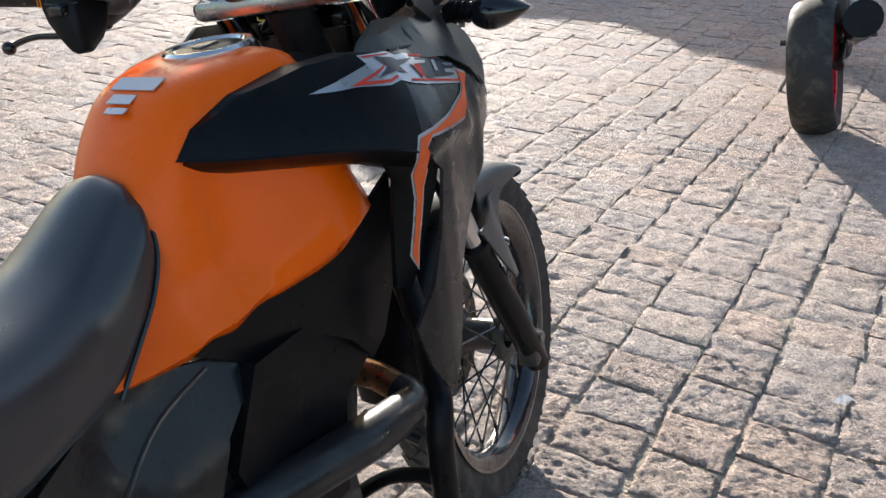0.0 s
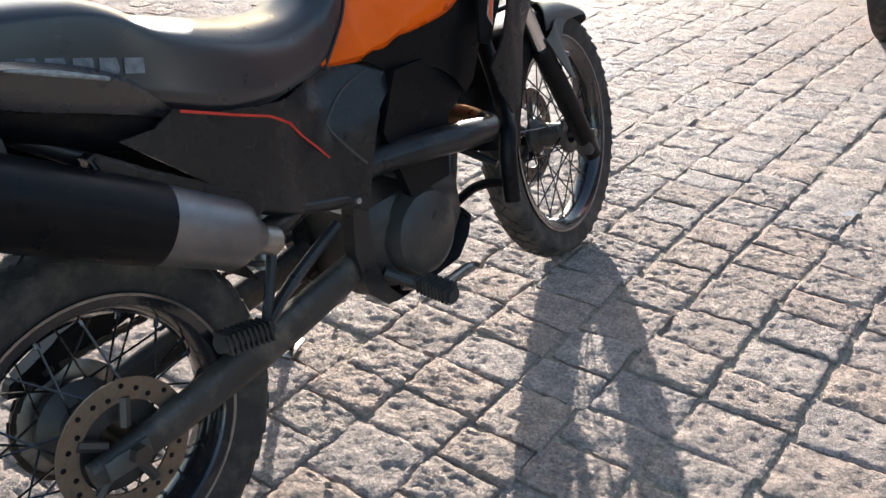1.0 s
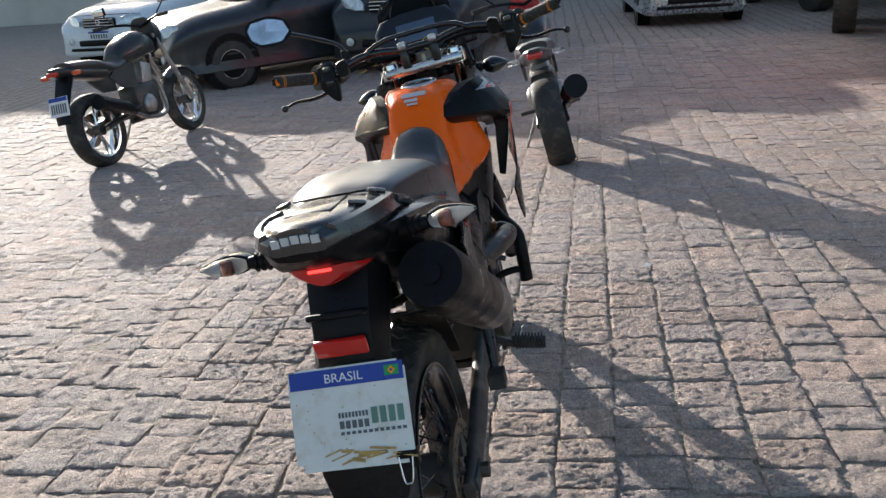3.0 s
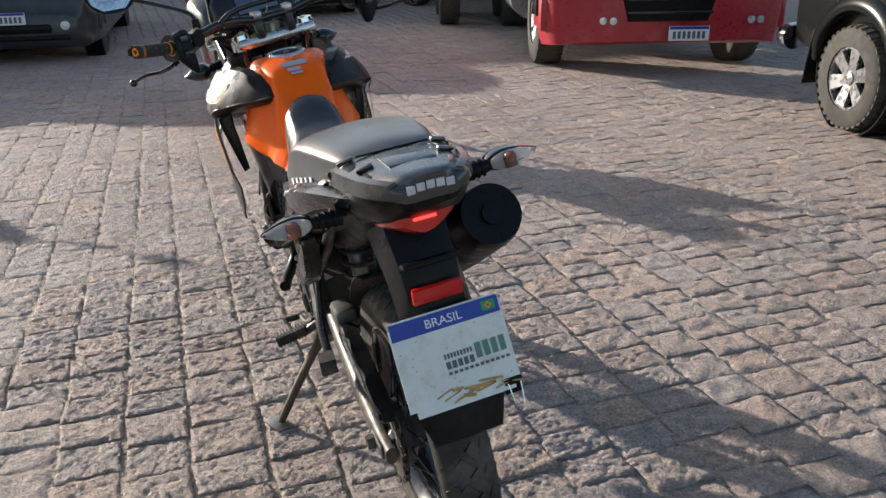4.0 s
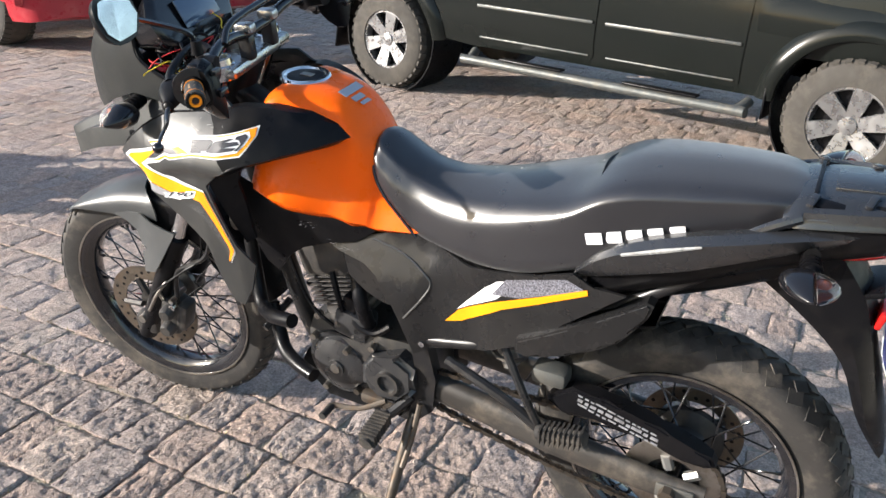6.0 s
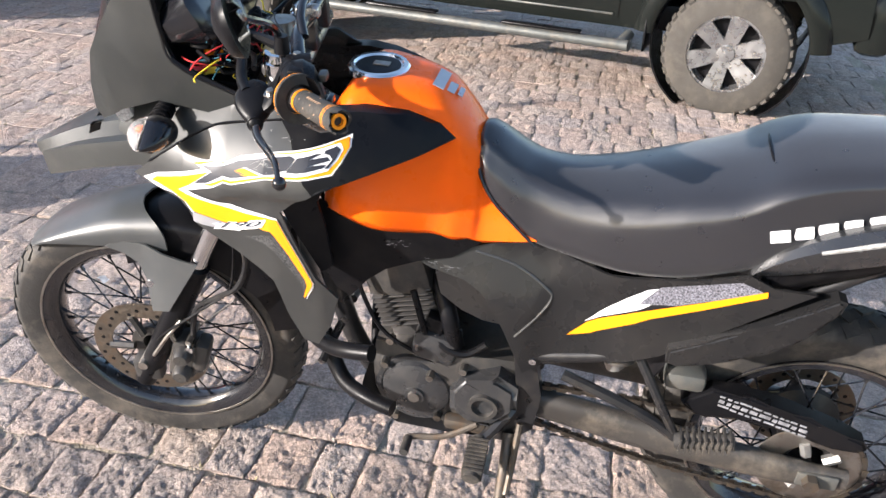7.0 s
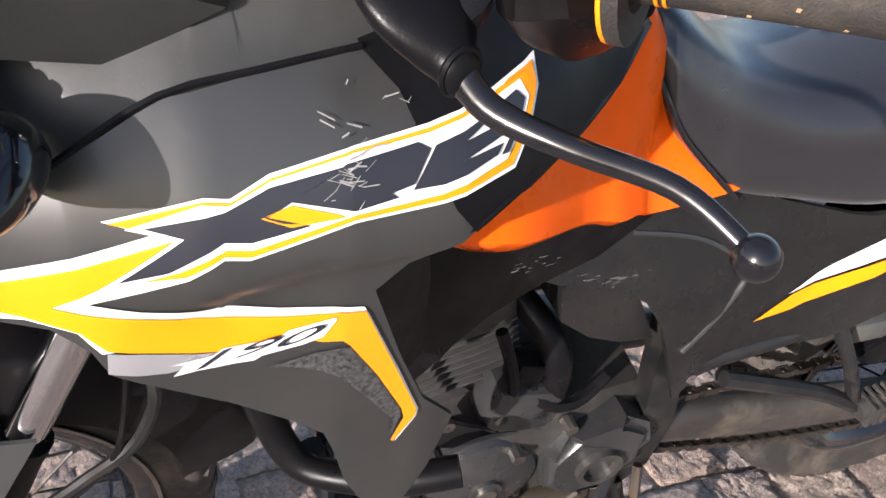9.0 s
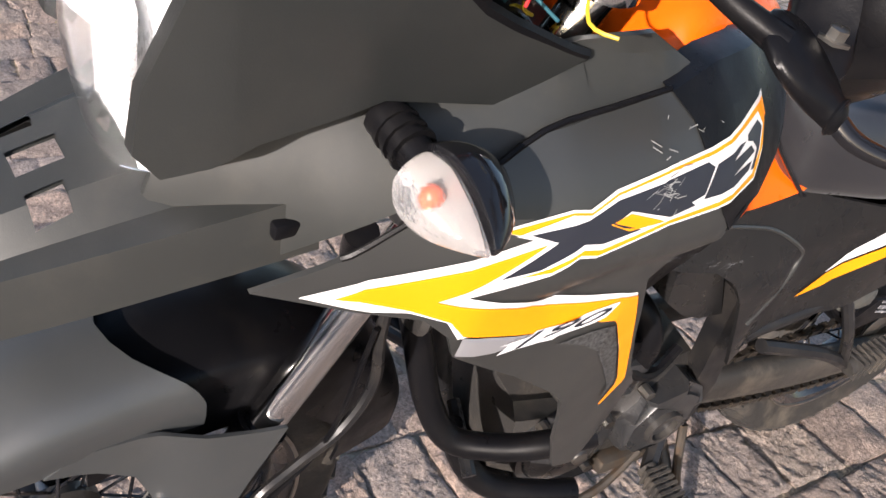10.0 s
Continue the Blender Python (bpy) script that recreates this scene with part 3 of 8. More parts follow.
def litter(x, y, size, mt, name, label):
    bm = bmesh.new()
    rng = random.Random(int(x * 100))
    g = [[bm.verts.new(((i - 1.5) * size / 3, (j - 1) * size / 4, rng.uniform(0, size * 0.25))) for i in range(4)] for j in range(3)]
    for j in range(2):
        for i in range(3):
            bm.faces.new((g[j][i], g[j][i + 1], g[j + 1][i + 1], g[j + 1][i]))
    bmesh.ops.solidify(bm, geom=bm.faces[:], thickness=0.001)
    ob = new(name, mesh_from(name, bm, mt))
    ob.matrix_world = pose(x, y, ground_z(x, y) + 0.012, 0, 0, x * 90)
    tagged(ob, label, "litter")


# unseen wall added beyond the parked vehicles to shade the yard's far end
wall = tagged(new("shade_wall", mesh_from("shade_wall", box((-4, 21.0, 1.88), (70, 0.4, 5.06), 0.02), M_WALL, False)), "pale rendered wall beyond the parked vehicles", "wall", kind="structure")
wall.rotation_euler = (0, 0, radians(-4))

# ---- the motorcycle: x to its right, y ahead, z up from its front tyre's footprint; it leans on its side stand ----
LEAN_DEG = 8.35
bike = thing("motorcycle", pose(0.0164, 0, 0, 0, -LEAN_DEG, -0.8), "orange and dark grey trail motorcycle leaning on its side stand", "motorcycle")
FA, RA = Vector((0, 0.02, 0.325)), Vector((0, -1.362, 0.317))


def spoked_wheel(parent, c, R, w, rim_r, hub_r, hub_w, nsp, knob_n, name):
    wheel = part(name, lathe([(rim_r - 0.006, -w * 0.36), (rim_r + 0.012, -w * 0.38), (rim_r + 0.012, -w * 0.33), (rim_r - 0.004, -w * 0.22), (rim_r - 0.012, 0),
                              (rim_r - 0.004, w * 0.22), (rim_r + 0.012, w * 0.33), (rim_r + 0.012, w * 0.38), (rim_r - 0.006, w * 0.36), (rim_r - 0.022, w * 0.2),
                              (rim_r - 0.026, 0), (rim_r - 0.022, -w * 0.2)], c, seg=64), M_RIM, parent, "black spoked wheel rim")
    prof = []
    for k in range(15):
        a = -1.25 + 2.5 * k / 14
        prof.append((rim_r + 0.004 + (R - rim_r - 0.004) * max(0.0, math.cos(a * 0.96)) ** 0.42, w * 0.5 * math.sin(a) / math.sin(1.25) * (1.0 + 0.06 * math.cos(a * 2.4))))
    prof += [(rim_r + 0.002, w * 0.3), (rim_r + 0.002, -w * 0.3)]
    part("tyre", lathe(prof, c, seg=72), M_RUBBER, wheel, "dusty black tyre with block tread")
    for e in (-1, 1):
        part("rim_edge", lathe([(rim_r + 0.009, e * w * 0.375), (rim_r + 0.0135, e * w * 0.385), (rim_r + 0.0135, e * w * 0.4), (rim_r + 0.009, e * w * 0.395)], c, seg=64), M_STEEL, wheel, "worn bright rim edge")
    tread = bmesh.new()
    for k in range(knob_n):
        t = 2 * math.pi * k / knob_n
        for off, skew, size in ((-0.29, 0.45, 0.24), (0.29, -0.45, 0.24), (-0.1, 0.7, 0.19), (0.1, 0.7, 0.19)):
            tt = t + (math.pi / knob_n if off > 0 else 0)
            rr = rim_r + (R - rim_r) * (0.966 if abs(off) < 0.2 else 0.872)
            m = Matrix.Translation(c) @ Matrix.Rotation(-tt, 4, "X") @ Matrix.Translation((off * w, 0, rr)) @ Matrix.Rotation(off * 1.9, 4, "Y") @ Matrix.Rotation(skew, 4, "Z")
            box((0, 0, 0), (size * w, 2 * math.pi * R / knob_n * 0.6, 0.012), 0, m, tread)
    stuff(part("tread", tread, M_RUBBER, wheel, "dusty tread blocks", smooth=False))
    hub = part("hub", lathe([(hub_r * 0.5, -hub_w / 2), (hub_r, -hub_w / 2), (hub_r, -hub_w * 0.38), (hub_r * 0.62, -hub_w * 0.25), (hub_r * 0.62, hub_w * 0.25), (hub_r, hub_w * 0.38),
                             (hub_r, hub_w / 2), (hub_r * 0.5, hub_w / 2)], c, seg=28), M_ENGINE, wheel, "cast black wheel hub")
    spk = bmesh.new()
    for k in range(nsp):
        s = -1 if k % 2 else 1
        t0 = 2 * math.pi * k / nsp
        t1 = t0 + (0.55 if (k // 2) % 2 else -0.55)
        p = c + Vector((s * hub_w * 0.44, hub_r * 0.92 * math.cos(t1), hub_r * 0.92 * math.sin(t1)))
        q = c + Vector((s * 0.006, (rim_r - 0.018) * math.cos(t0), (rim_r - 0.018) * math.sin(t0)))
        tube([p, q], 0.0021, 5, 1, spk)
        d = (p - q).normalized()
        tube([q, q + d * 0.018], 0.0042, 5, 1, spk)
    stuff(part("spokes", spk, M_RIM, wheel, "thin black wire spokes"))
    return wheel


fw = spoked_wheel(bike, FA, 0.325, 0.094, 0.247, 0.05, 0.11, 36, 46, "front_wheel")
rw = spoked_wheel(bike, RA, 0.317, 0.118, 0.219, 0.075, 0.13, 36, 40, "rear_wheel")


def disc(parent, c, x, r0, r1, mat_, holes):
    bm = bmesh.new()
    add_bm = lathe([(r0, x - 0.002), (r1, x - 0.002), (r1, x + 0.002), (r0, x + 0.002)], c, seg=48)
    ob = part("brake_disc", add_bm, mat_, parent, "rust-stained brake disc with drilled holes")
    for k in range(holes):
        t = 2 * math.pi * k / holes
        rr = r0 + (r1 - r0) * (0.3 + 0.4 * (k % 3) / 2)
        h = Vector((x, rr * math.cos(t), rr * math.sin(t))) + c
        add = lathe([(0.0001, -0.0027), (0.0045, -0.0027), (0.0045, 0.0027), (0.0001, 0.0027)], h, seg=8)
        me = bpy.data.meshes.new("t")
        add.to_mesh(me)
        bm.from_mesh(me)
        bpy.data.meshes.remove(me)
        add.free()
    for k in range(5):
        t = 2 * math.pi * k / 5
        u = Vector((0, math.cos(t), math.sin(t)))
        part("disc_arm", tube([c + Vector((x, 0, 0)) + u * (r0 * 0.45), c + Vector((x, 0, 0)) + u * (r0 + 0.006)], 0.009, 6, 1), M_ENGINE, ob)
    stuff(part("hole_pattern", bm, M_BLACK, ob))
    return ob


disc(fw, FA, -0.066, 0.088, 0.128, M_DISC, 30)
disc(rw, RA, 0.083, 0.075, 0.11, M_DISC, 24)


def fork_y(z):
    return 0.012 - 0.51 * (z - 0.3)


for s in (-1, 1):
    leg = part("fork_slider", tube([(s * 0.098, fork_y(0.262) + 0.004, 0.262), (s * 0.096, fork_y(0.44), 0.44), (s * 0.09, fork_y(0.59), 0.59)], [0.024, 0.027, 0.024], 14, 2), M_BLACK, bike, "matt black fork slider")
    part("fork_tube", tube([(s * 0.09, fork_y(0.575), 0.575), (s * 0.096, fork_y(1.03), 1.03)], 0.0185, 16, 1), M_CHROME, bike, "chrome fork tube")
    part("axle_clamp", box((s * 0.098, 0.018, 0.302), (0.042, 0.062, 0.06), 0.012), M_ENGINE, leg)
    part("dust_seal", lathe([(0.019, -0.008), (0.0255, -0.008), (0.0255, 0.008), (0.019, 0.008)], (0, 0, 0), "z", 16), M_BLACK, leg).matrix_local = Matrix.Translation((s * 0.09, fork_y(0.585), 0.585)) @ Matrix.Rotation(0.47, 4, "X")
part("front_axle", tube([(-0.125, 0.02, 0.325), (0.125, 0.02, 0.325)], 0.011, 10, 1), M_STEEL, bike)

# front brake caliper and hose on the left slider
cal = part("brake_caliper", box((-0.098, -0.075, 0.352), (0.06, 0.062, 0.105), 0.014, Matrix.Rotation(0.3, 4, "X")), M_ENGINE, bike, "dusty black brake caliper")
for k, (dy, dz) in enumerate(((-0.006, 0.026), (0.004, -0.026))):
    part("piston_housing", lathe([(0.001, -0.034), (0.014, -0.034), (0.019, -0.026), (0.021, 0.0), (0.001, 0.0)], (-0.118, -0.075 + dy, 0.352 + dz), "x", 18), M_ENGINE, cal)
part("caliper_bridge", box((-0.105, -0.112, 0.36), (0.05, 0.03, 0.085), 0.01, Matrix.Rotation(0.3, 4, "X")), M_ENGINE, cal)
part("slide_pin", tube([(-0.135, -0.10, 0.415), (-0.075, -0.10, 0.415)], 0.007, 8, 1), M_STEEL, cal)
part("bleed_valve", tube([(-0.12, -0.065, 0.405), (-0.125, -0.063, 0.43)], 0.005, 8, 1), M_STEEL, cal)
part("banjo_bolt", lathe([(0.001, -0.012), (0.009, -0.012), (0.01, 0.004), (0.001, 0.004)], (-0.128, -0.1, 0.4), "x", 8), M_CHROME, cal)
part("caliper_bracket", box((-0.09, -0.03, 0.345), (0.014, 0.07, 0.05), 0.005), M_ALU, cal)
for dz in (0.03, -0.03):
    part("caliper_bolt", lathe([(0.001, -0.012), (0.009, -0.012), (0.009, 0), (0.001, 0)], (-0.122, -0.08, 0.352 + dz), "x", 6), M_STEEL, cal)
part("brake_hose", tube([(-0.11, -0.1, 0.40), (-0.115, -0.125, 0.495), (-0.112, -0.17, 0.528), (-0.11, -0.218, 0.56), (-0.108, -0.243, 0.62), (-0.1, -0.24, 0.69), (-0.075, -0.26, 0.8)], 0.0062, 8, 6), M_FRAME, bike, "black brake hose")
part("speed_sensor_cable", tube([(-0.1, 0.0, 0.36), (-0.125, -0.05, 0.43), (-0.12, -0.15, 0.51), (-0.11, -0.205, 0.56), (-0.104, -0.23, 0.7)], 0.003, 6, 6), M_BLACK, bike)
part("fork_guard_bar", tube([(-0.122, -0.012, 0.36), (-0.125, -0.06, 0.43), (-0.12, -0.09, 0.465)], 0.0045, 6, 4), M_STEEL, bike)

# low front mudguard with fork guards
def fender_rows(a0, a1, n, rad, w, lip):
    rows = []
    for k in range(n):
        f = k / (n - 1)
        a = radians(a0 + (a1 - a0) * f)
        r, ww = rad(f), w(f)
        c, s = math.cos(a), math.sin(a)
        rows.append([(x * ww, 0.02 + (r + d) * c, 0.325 + (r + d) * s) for x, d in ((-1, -lip), (-0.97, -0.016), (-0.72, 0.004), (0, 0.014), (0.72, 0.004), (0.97, -0.016), (1, -lip))])
    return rows


def fender_rings():
    """Flat-sided mudguard: crowned on top, straight along its lower edges, its rear edge swept back at the sides."""
    rows = []
    for y, top, w, low, sweep in ((0.25, 0.566, 0.012, 0.56, 0.0), (0.24, 0.578, 0.036, 0.568, 0.004), (0.222, 0.593, 0.056, 0.584, 0.006), (0.185, 0.617, 0.068, 0.602, 0.006), (0.12, 0.65, 0.075, 0.611, 0.01), (0.055, 0.676, 0.079, 0.616, 0.024), (0.01, 0.686, 0.082, 0.618, 0.045), (-0.018, 0.69, 0.086, 0.62, 0.062)):
        half = [(w, low), (w * 1.005, low * 0.55 + top * 0.45), (w * 0.88, low * 0.22 + top * 0.78), (w * 0.5, top - 0.004)]
        rows.append([(-x, y - sweep * (x / w) ** 2, z) for x, z in half] + [(0, y, top)] + [(x, y - sweep * (x / w) ** 2, z) for x, z in reversed(half)])
    return rows


fend = part("front_mudguard", skin(fender_rings(), 0.004, 3, 2, FA), M_FENDER, bike, "satin grey front mudguard", sharp=28)
part("mudguard_flap", skin(fender_rows(91, 166, 9, lambda f: lerp(f, [0, 0.12, 0.5, 0.8, 1], [0.333, 0.346, 0.395, 0.4, 0.378]), lambda f: lerp(f, [0, 0.5, 0.85, 1], [0.074, 0.074, 0.07, 0.06]), 0.088), 0.004, 3, 3, FA), M_BLACK, bike, "black rear flap of the front mudguard")
GUARD = [(0.05, 0.6165), (0.01, 0.606), (-0.018, 0.59), (-0.03, 0.56), (-0.036, 0.488), (-0.076, 0.5), (-0.112, 0.556), (-0.148, 0.612), (-0.12, 0.616), (-0.088, 0.622), (-0.04, 0.634), (0.02, 0.632)]


def guard_x(y, z):
    return lerp(z, [0.48, 0.56, 0.62, 0.66], [0.122, 0.102, 0.09, 0.084]) + lerp(y, [-0.145, -0.075, -0.03, 0.03], [0.024, 0.014, -0.002, -0.01])


for s in (-1, 1):
    g = part("fork_guard", panel(GUARD, guard_x, 0.004, 0.025, 0, s), M_FENDER, fend, "satin grey fork guard moulded with the mudguard")
    part("guard_screw", lathe([(0.001, -0.002), (0.0085, -0.002), (0.007, 0.004), (0.001, 0.004)], (s * (guard_x(-0.038, 0.55) + 0.001), -0.038, 0.55), "x", 12), M_CHROME, g)
    part("guard_screw_hole", lathe([(0.0005, -0.001), (0.0035, -0.001), (0.0035, 0.0048), (0.0005, 0.0048)], (s * (guard_x(-0.038, 0.55) + 0.001), -0.038, 0.55), "x", 6), M_BLACK, g)

# tank
TANK = [half_ring(-0.442, [(0, 0.955), (0.05, 0.95), (0.085, 0.932), (0.105, 0.89), (0.12, 0.84), (0.124, 0.79)]),
        half_ring(-0.48, [(0, 1.0), (0.07, 0.998), (0.1, 0.984), (0.122, 0.94), (0.134, 0.87), (0.14, 0.78)]),
        half_ring(-0.54, [(0, 1.004), (0.065, 1.002), (0.095, 0.984), (0.11, 0.93), (0.13, 0.86), (0.143, 0.768)]),
        half_ring(-0.62, [(0, 0.99), (0.052, 0.986), (0.076, 0.962), (0.084, 0.90), (0.098, 0.82), (0.11, 0.752)]),
        half_ring(-0.66, [(0, 0.953), (0.047, 0.947), (0.073, 0.925), (0.081, 0.87), (0.091, 0.80), (0.103, 0.742)]),
        half_ring(-0.69, [(0, 0.914), (0.045, 0.908), (0.06, 0.888), (0.07, 0.85), (0.08, 0.79), (0.09, 0.736)]),
        half_ring(-0.715, [(0, 0.88), (0.042, 0.875), (0.053, 0.858), (0.062, 0.82), (0.073, 0.775), (0.085, 0.732)]),
        half_ring(-0.80, [(0, 0.83), (0.04, 0.826), (0.056, 0.815), (0.064, 0.79), (0.073, 0.77), (0.078, 0.744)]),
        half_ring(-0.83, [(0, 0.81), (0.03, 0.806), (0.05, 0.797), (0.06, 0.785), (0.066, 0.77), (0.066, 0.75)])]
tank = part("fuel_tank", loft(TANK, 5, 3), M_ORANGE, bike, "bright orange fuel tank", sharp=60)
cap = part("fuel_cap", lathe([(0.001, 0), (0.062, 0), (0.062, 0.008), (0.058, 0.0115), (0.05, 0.0115), (0.047, 0.008), (0.001, 0.008)], (0, 0, 0), "z", 40), M_CHROME, tank, "metal fuel filler cap")
cap.matrix_local = Matrix.Translation((0.0, -0.505, 0.9985)) @ Matrix.Diagonal((0.86, 0.86, 1, 1)) @ Matrix.Rotation(0.02, 4, "X")
part("cap_lid", lathe([(0.001, 0.006), (0.044, 0.006), (0.044, 0.009), (0.03, 0.0105), (0.001, 0.0105)], (0, 0, 0), "z", 32), M_BLACK, cap)
part("key_cover", box((0, -0.006, 0.0115), (0.018, 0.032, 0.003), 0.001), M_STEEL, cap)
stick = bmesh.new()
for i, (dy, dx, w, h) in enumerate(((0, 0.0, 0.066, 0.02), (-0.022, -0.006, 0.036, 0.014), (-0.038, -0.002, 0.03, 0.009))):
    box((0.0 + dx, -0.615 + dy * 0.9, 0.9935 + dy * 0.5), (w, h, 0.0012), 0, Matrix.Rotation(0.42, 4, "X"), stick)
part("tank_sticker", stick, M_SILVER, tank, "peeling silver sticker")

# steering head, bars, dash
part("top_yoke", box((0, -0.365, 1.035), (0.235, 0.075, 0.026), 0.01), M_YOKE, bike, "bare metal top yoke")
for s in (-1, 1):
    fc = part("yoke_bolt", lathe([(0.001, 0.006), (0.014, 0.006), (0.016, 0.012), (0.024, 0.012), (0.026, 0.0), (0.03, -0.002), (0.03, -0.03), (0.001, -0.03)], (s * 0.096, -0.358, 1.05), "z", 24), M_CHROME, bike, "bright fork cap")
    part("cap_screw", lathe([(0.001, 0.012), (0.007, 0.012), (0.008, 0.004), (0.001, 0.004)], (s * 0.096, -0.358, 1.052), "z", 6), M_STEEL, fc)
    rs = part("bar_riser", box((s * 0.045, -0.395, 1.068), (0.024, 0.03, 0.052), 0.006), M_FRAME, bike, "scuffed dark handlebar riser")
    part("riser_cap", box((s * 0.045, -0.397, 1.108), (0.026, 0.04, 0.02), 0.006), M_YOKE, rs)
part("ignition_switch", lathe([(0.001, 0), (0.024, 0), (0.024, 0.03), (0.001, 0.032)], (0, -0.335, 1.04), "z", 20), M_STEEL, bike, "round ignition switch")
BAR = [(0, -0.397, 1.096), (0.05, -0.397, 1.096), (0.101, -0.399, 1.106), (0.163, -0.408, 1.109), (0.237, -0.429, 1.094), (0.302, -0.448, 1.091), (0.392, -0.512, 1.1135)]
bar = part("handlebar", tube([(-x, y, z) for x, y, z in reversed(BAR)] + BAR[1:], 0.0112, 12, 4), M_GLOSSB, bike, "black braced handlebar")
part("crossbar", tube([(-0.15, -0.415, 1.112), (-0.09, -0.40, 1.135), (0.09, -0.40, 1.135), (0.15, -0.415, 1.112)], 0.0075, 10, 3), M_GLOSSB, bar)
for s in (-1, 1):
    a, b = Vector((s * 0.299, -0.4405, 1.0895)), Vector((s * 0.392, -0.5125, 1.114))
    d = (b - a).normalized()
    grip = part("grip", tube([a, a.lerp(b, 0.1), a.lerp(b, 0.5), a.lerp(b, 0.92), b], [0.0175, 0.0165, 0.0165, 0.0172, 0.0165], 20, 2), M_GRIP, bike, "worn dark rubber grip with orange dots")
    rot = d.to_track_quat("Z", "Y").to_matrix().to_4x4()
    def ring_at(f, r, h, m_, nm, par):
        ob = part(nm, lathe([(r * 0.6, -h), (r, -h), (r, h), (r * 0.6, h)], (0, 0, 0), "z", 28), m_, par)
        ob.matrix_local = Matrix.Translation(a.lerp(b, f)) @ rot
        return ob
    ring_at(-0.01, 0.0355, 0.0035, M_GRIP, "grip_flange", grip)
    ring_at(-0.05, 0.0352, 0.001, M_ORFILM, "flange_ring", grip)
    for f in (0.1, 0.13, 0.88, 0.92):
        ring_at(f, 0.0172, 0.0008, M_ORFILM, "grip_band", grip)
    ring_at(1.0, 0.0105, 0.006, M_ORFILM if s < 0 else M_GRIP, "torn_grip_end", grip)
    torn = bmesh.new()
    rng = random.Random(5)
    cut = [rng.uniform(0.002, 0.016) for _ in range(18)]
    add_grid(torn, [[Vector((r * math.cos(q), r * math.sin(q), h if h < 0 else h * cut[k])) for k, q in enumerate(2 * math.pi * k / 18 for k in range(18))] for r, h in ((0.0168, -0.002), (0.0172, 0.3), (0.0168, 1.0), (0.0142, 0.9), (0.014, -0.002))], True)
    ob = part("torn_rim", torn, M_GRIP, grip, "torn rubber end of the grip")
    ob.matrix_local = Matrix.Translation(b) @ rot
    dots = bmesh.new()
    side = d.orthogonal().normalized()
    for i in range(4):
        for j in range(6):
            t = 2 * math.pi * (j + 0.5 * (i % 2)) / 6
            n = Matrix.Rotation(t, 3, d) @ side
            p = a.lerp(b, 0.26 + 0.15 * i) + n * 0.0164
            box(p, (0.0017, 0.0017, 0.001), 0, n.to_track_quat("Z", "Y").to_matrix().to_4x4(), dots)
    stuff(part("grip_dots", dots, M_PALEDOT, grip))
    marks = bmesh.new()
    for i in range(6):
        n = Matrix.Rotation(s * 3.6, 3, d) @ side
        p = a.lerp(b, 0.4 + 0.055 * i) + n * 0.0166
        box(p, (0.0018, 0.0036, 0.001), 0, n.to_track_quat("Z", "Y").to_matrix().to_4x4(), marks)
    part("grip_marking", marks, M_PALEDOT, grip, "raised dull orange marking")
    sw = part("switch_box", loft([[(s * x, y, z) for x, y, z in ((0.244, -0.446, 1.037), (0.246, -0.42, 1.05), (0.244, -0.415, 1.1), (0.244, -0.44, 1.106))],
                                  [(s * x, y, z) for x, y, z in ((0.247, -0.464, 1.016), (0.248, -0.41, 1.042), (0.246, -0.406, 1.109), (0.246, -0.45, 1.116))],
                                  [(s * x, y, z) for x, y, z in ((0.262, -0.472, 1.018), (0.264, -0.412, 1.044), (0.262, -0.408, 1.114), (0.262, -0.456, 1.119))],
                                  [(s * x, y, z) for x, y, z in ((0.29, -0.468, 1.056), (0.29, -0.42, 1.06), (0.288, -0.418, 1.11), (0.288, -0.46, 1.115))]], 3, 3), M_BLACK, bike, "black handlebar switch housing", sharp=28)
    part("housing_boss", box((s * 0.27, -0.432, 1.118), (0.026, 0.022, 0.012), 0.004), M_BLACK, sw)
    part("housing_seam", tube([(s * 0.2365, -0.4615, 1.075), (s * 0.252, -0.4722, 1.0755), (s * 0.28, -0.473, 1.08)], 0.0012, 6, 3), M_GLOSSB, sw)
    part("housing_screw", lathe([(0.001, 0), (0.004, 0), (0.0035, 0.003), (0.001, 0.003)], (s * 0.251, -0.432, 1.112), "z", 10), M_STEEL, sw)
    part("switch_button", box((s * 0.262, -0.4675, 1.108), (0.02, 0.012, 0.012), 0.003), M_GREY, sw)
    part("switch_slider", box((s * 0.262, -0.4735, 1.07), (0.024, 0.012, 0.014), 0.003), M_GLOSSB, sw)
    perch = part("lever_perch", loft([[(s * x, y, z) for x, y, z in ((0.208, -0.438, 1.078), (0.234, -0.444, 1.076), (0.234, -0.444, 1.112), (0.208, -0.438, 1.114))],
                                      [(s * x, y, z) for x, y, z in ((0.21, -0.404, 1.07), (0.244, -0.408, 1.068), (0.244, -0.408, 1.108), (0.21, -0.404, 1.112))],
                                      [(s * x, y, z) for x, y, z in ((0.228, -0.384, 1.055), (0.268, -0.39, 1.05), (0.268, -0.39, 1.072), (0.228, -0.384, 1.079))],
                                      [(s * x, y, z) for x, y, z in ((0.236, -0.366, 1.052), (0.272, -0.374, 1.044), (0.272, -0.374, 1.058), (0.236, -0.366, 1.066))]], 3, 3), M_BLACK, bike, "black lever perch", sharp=40)
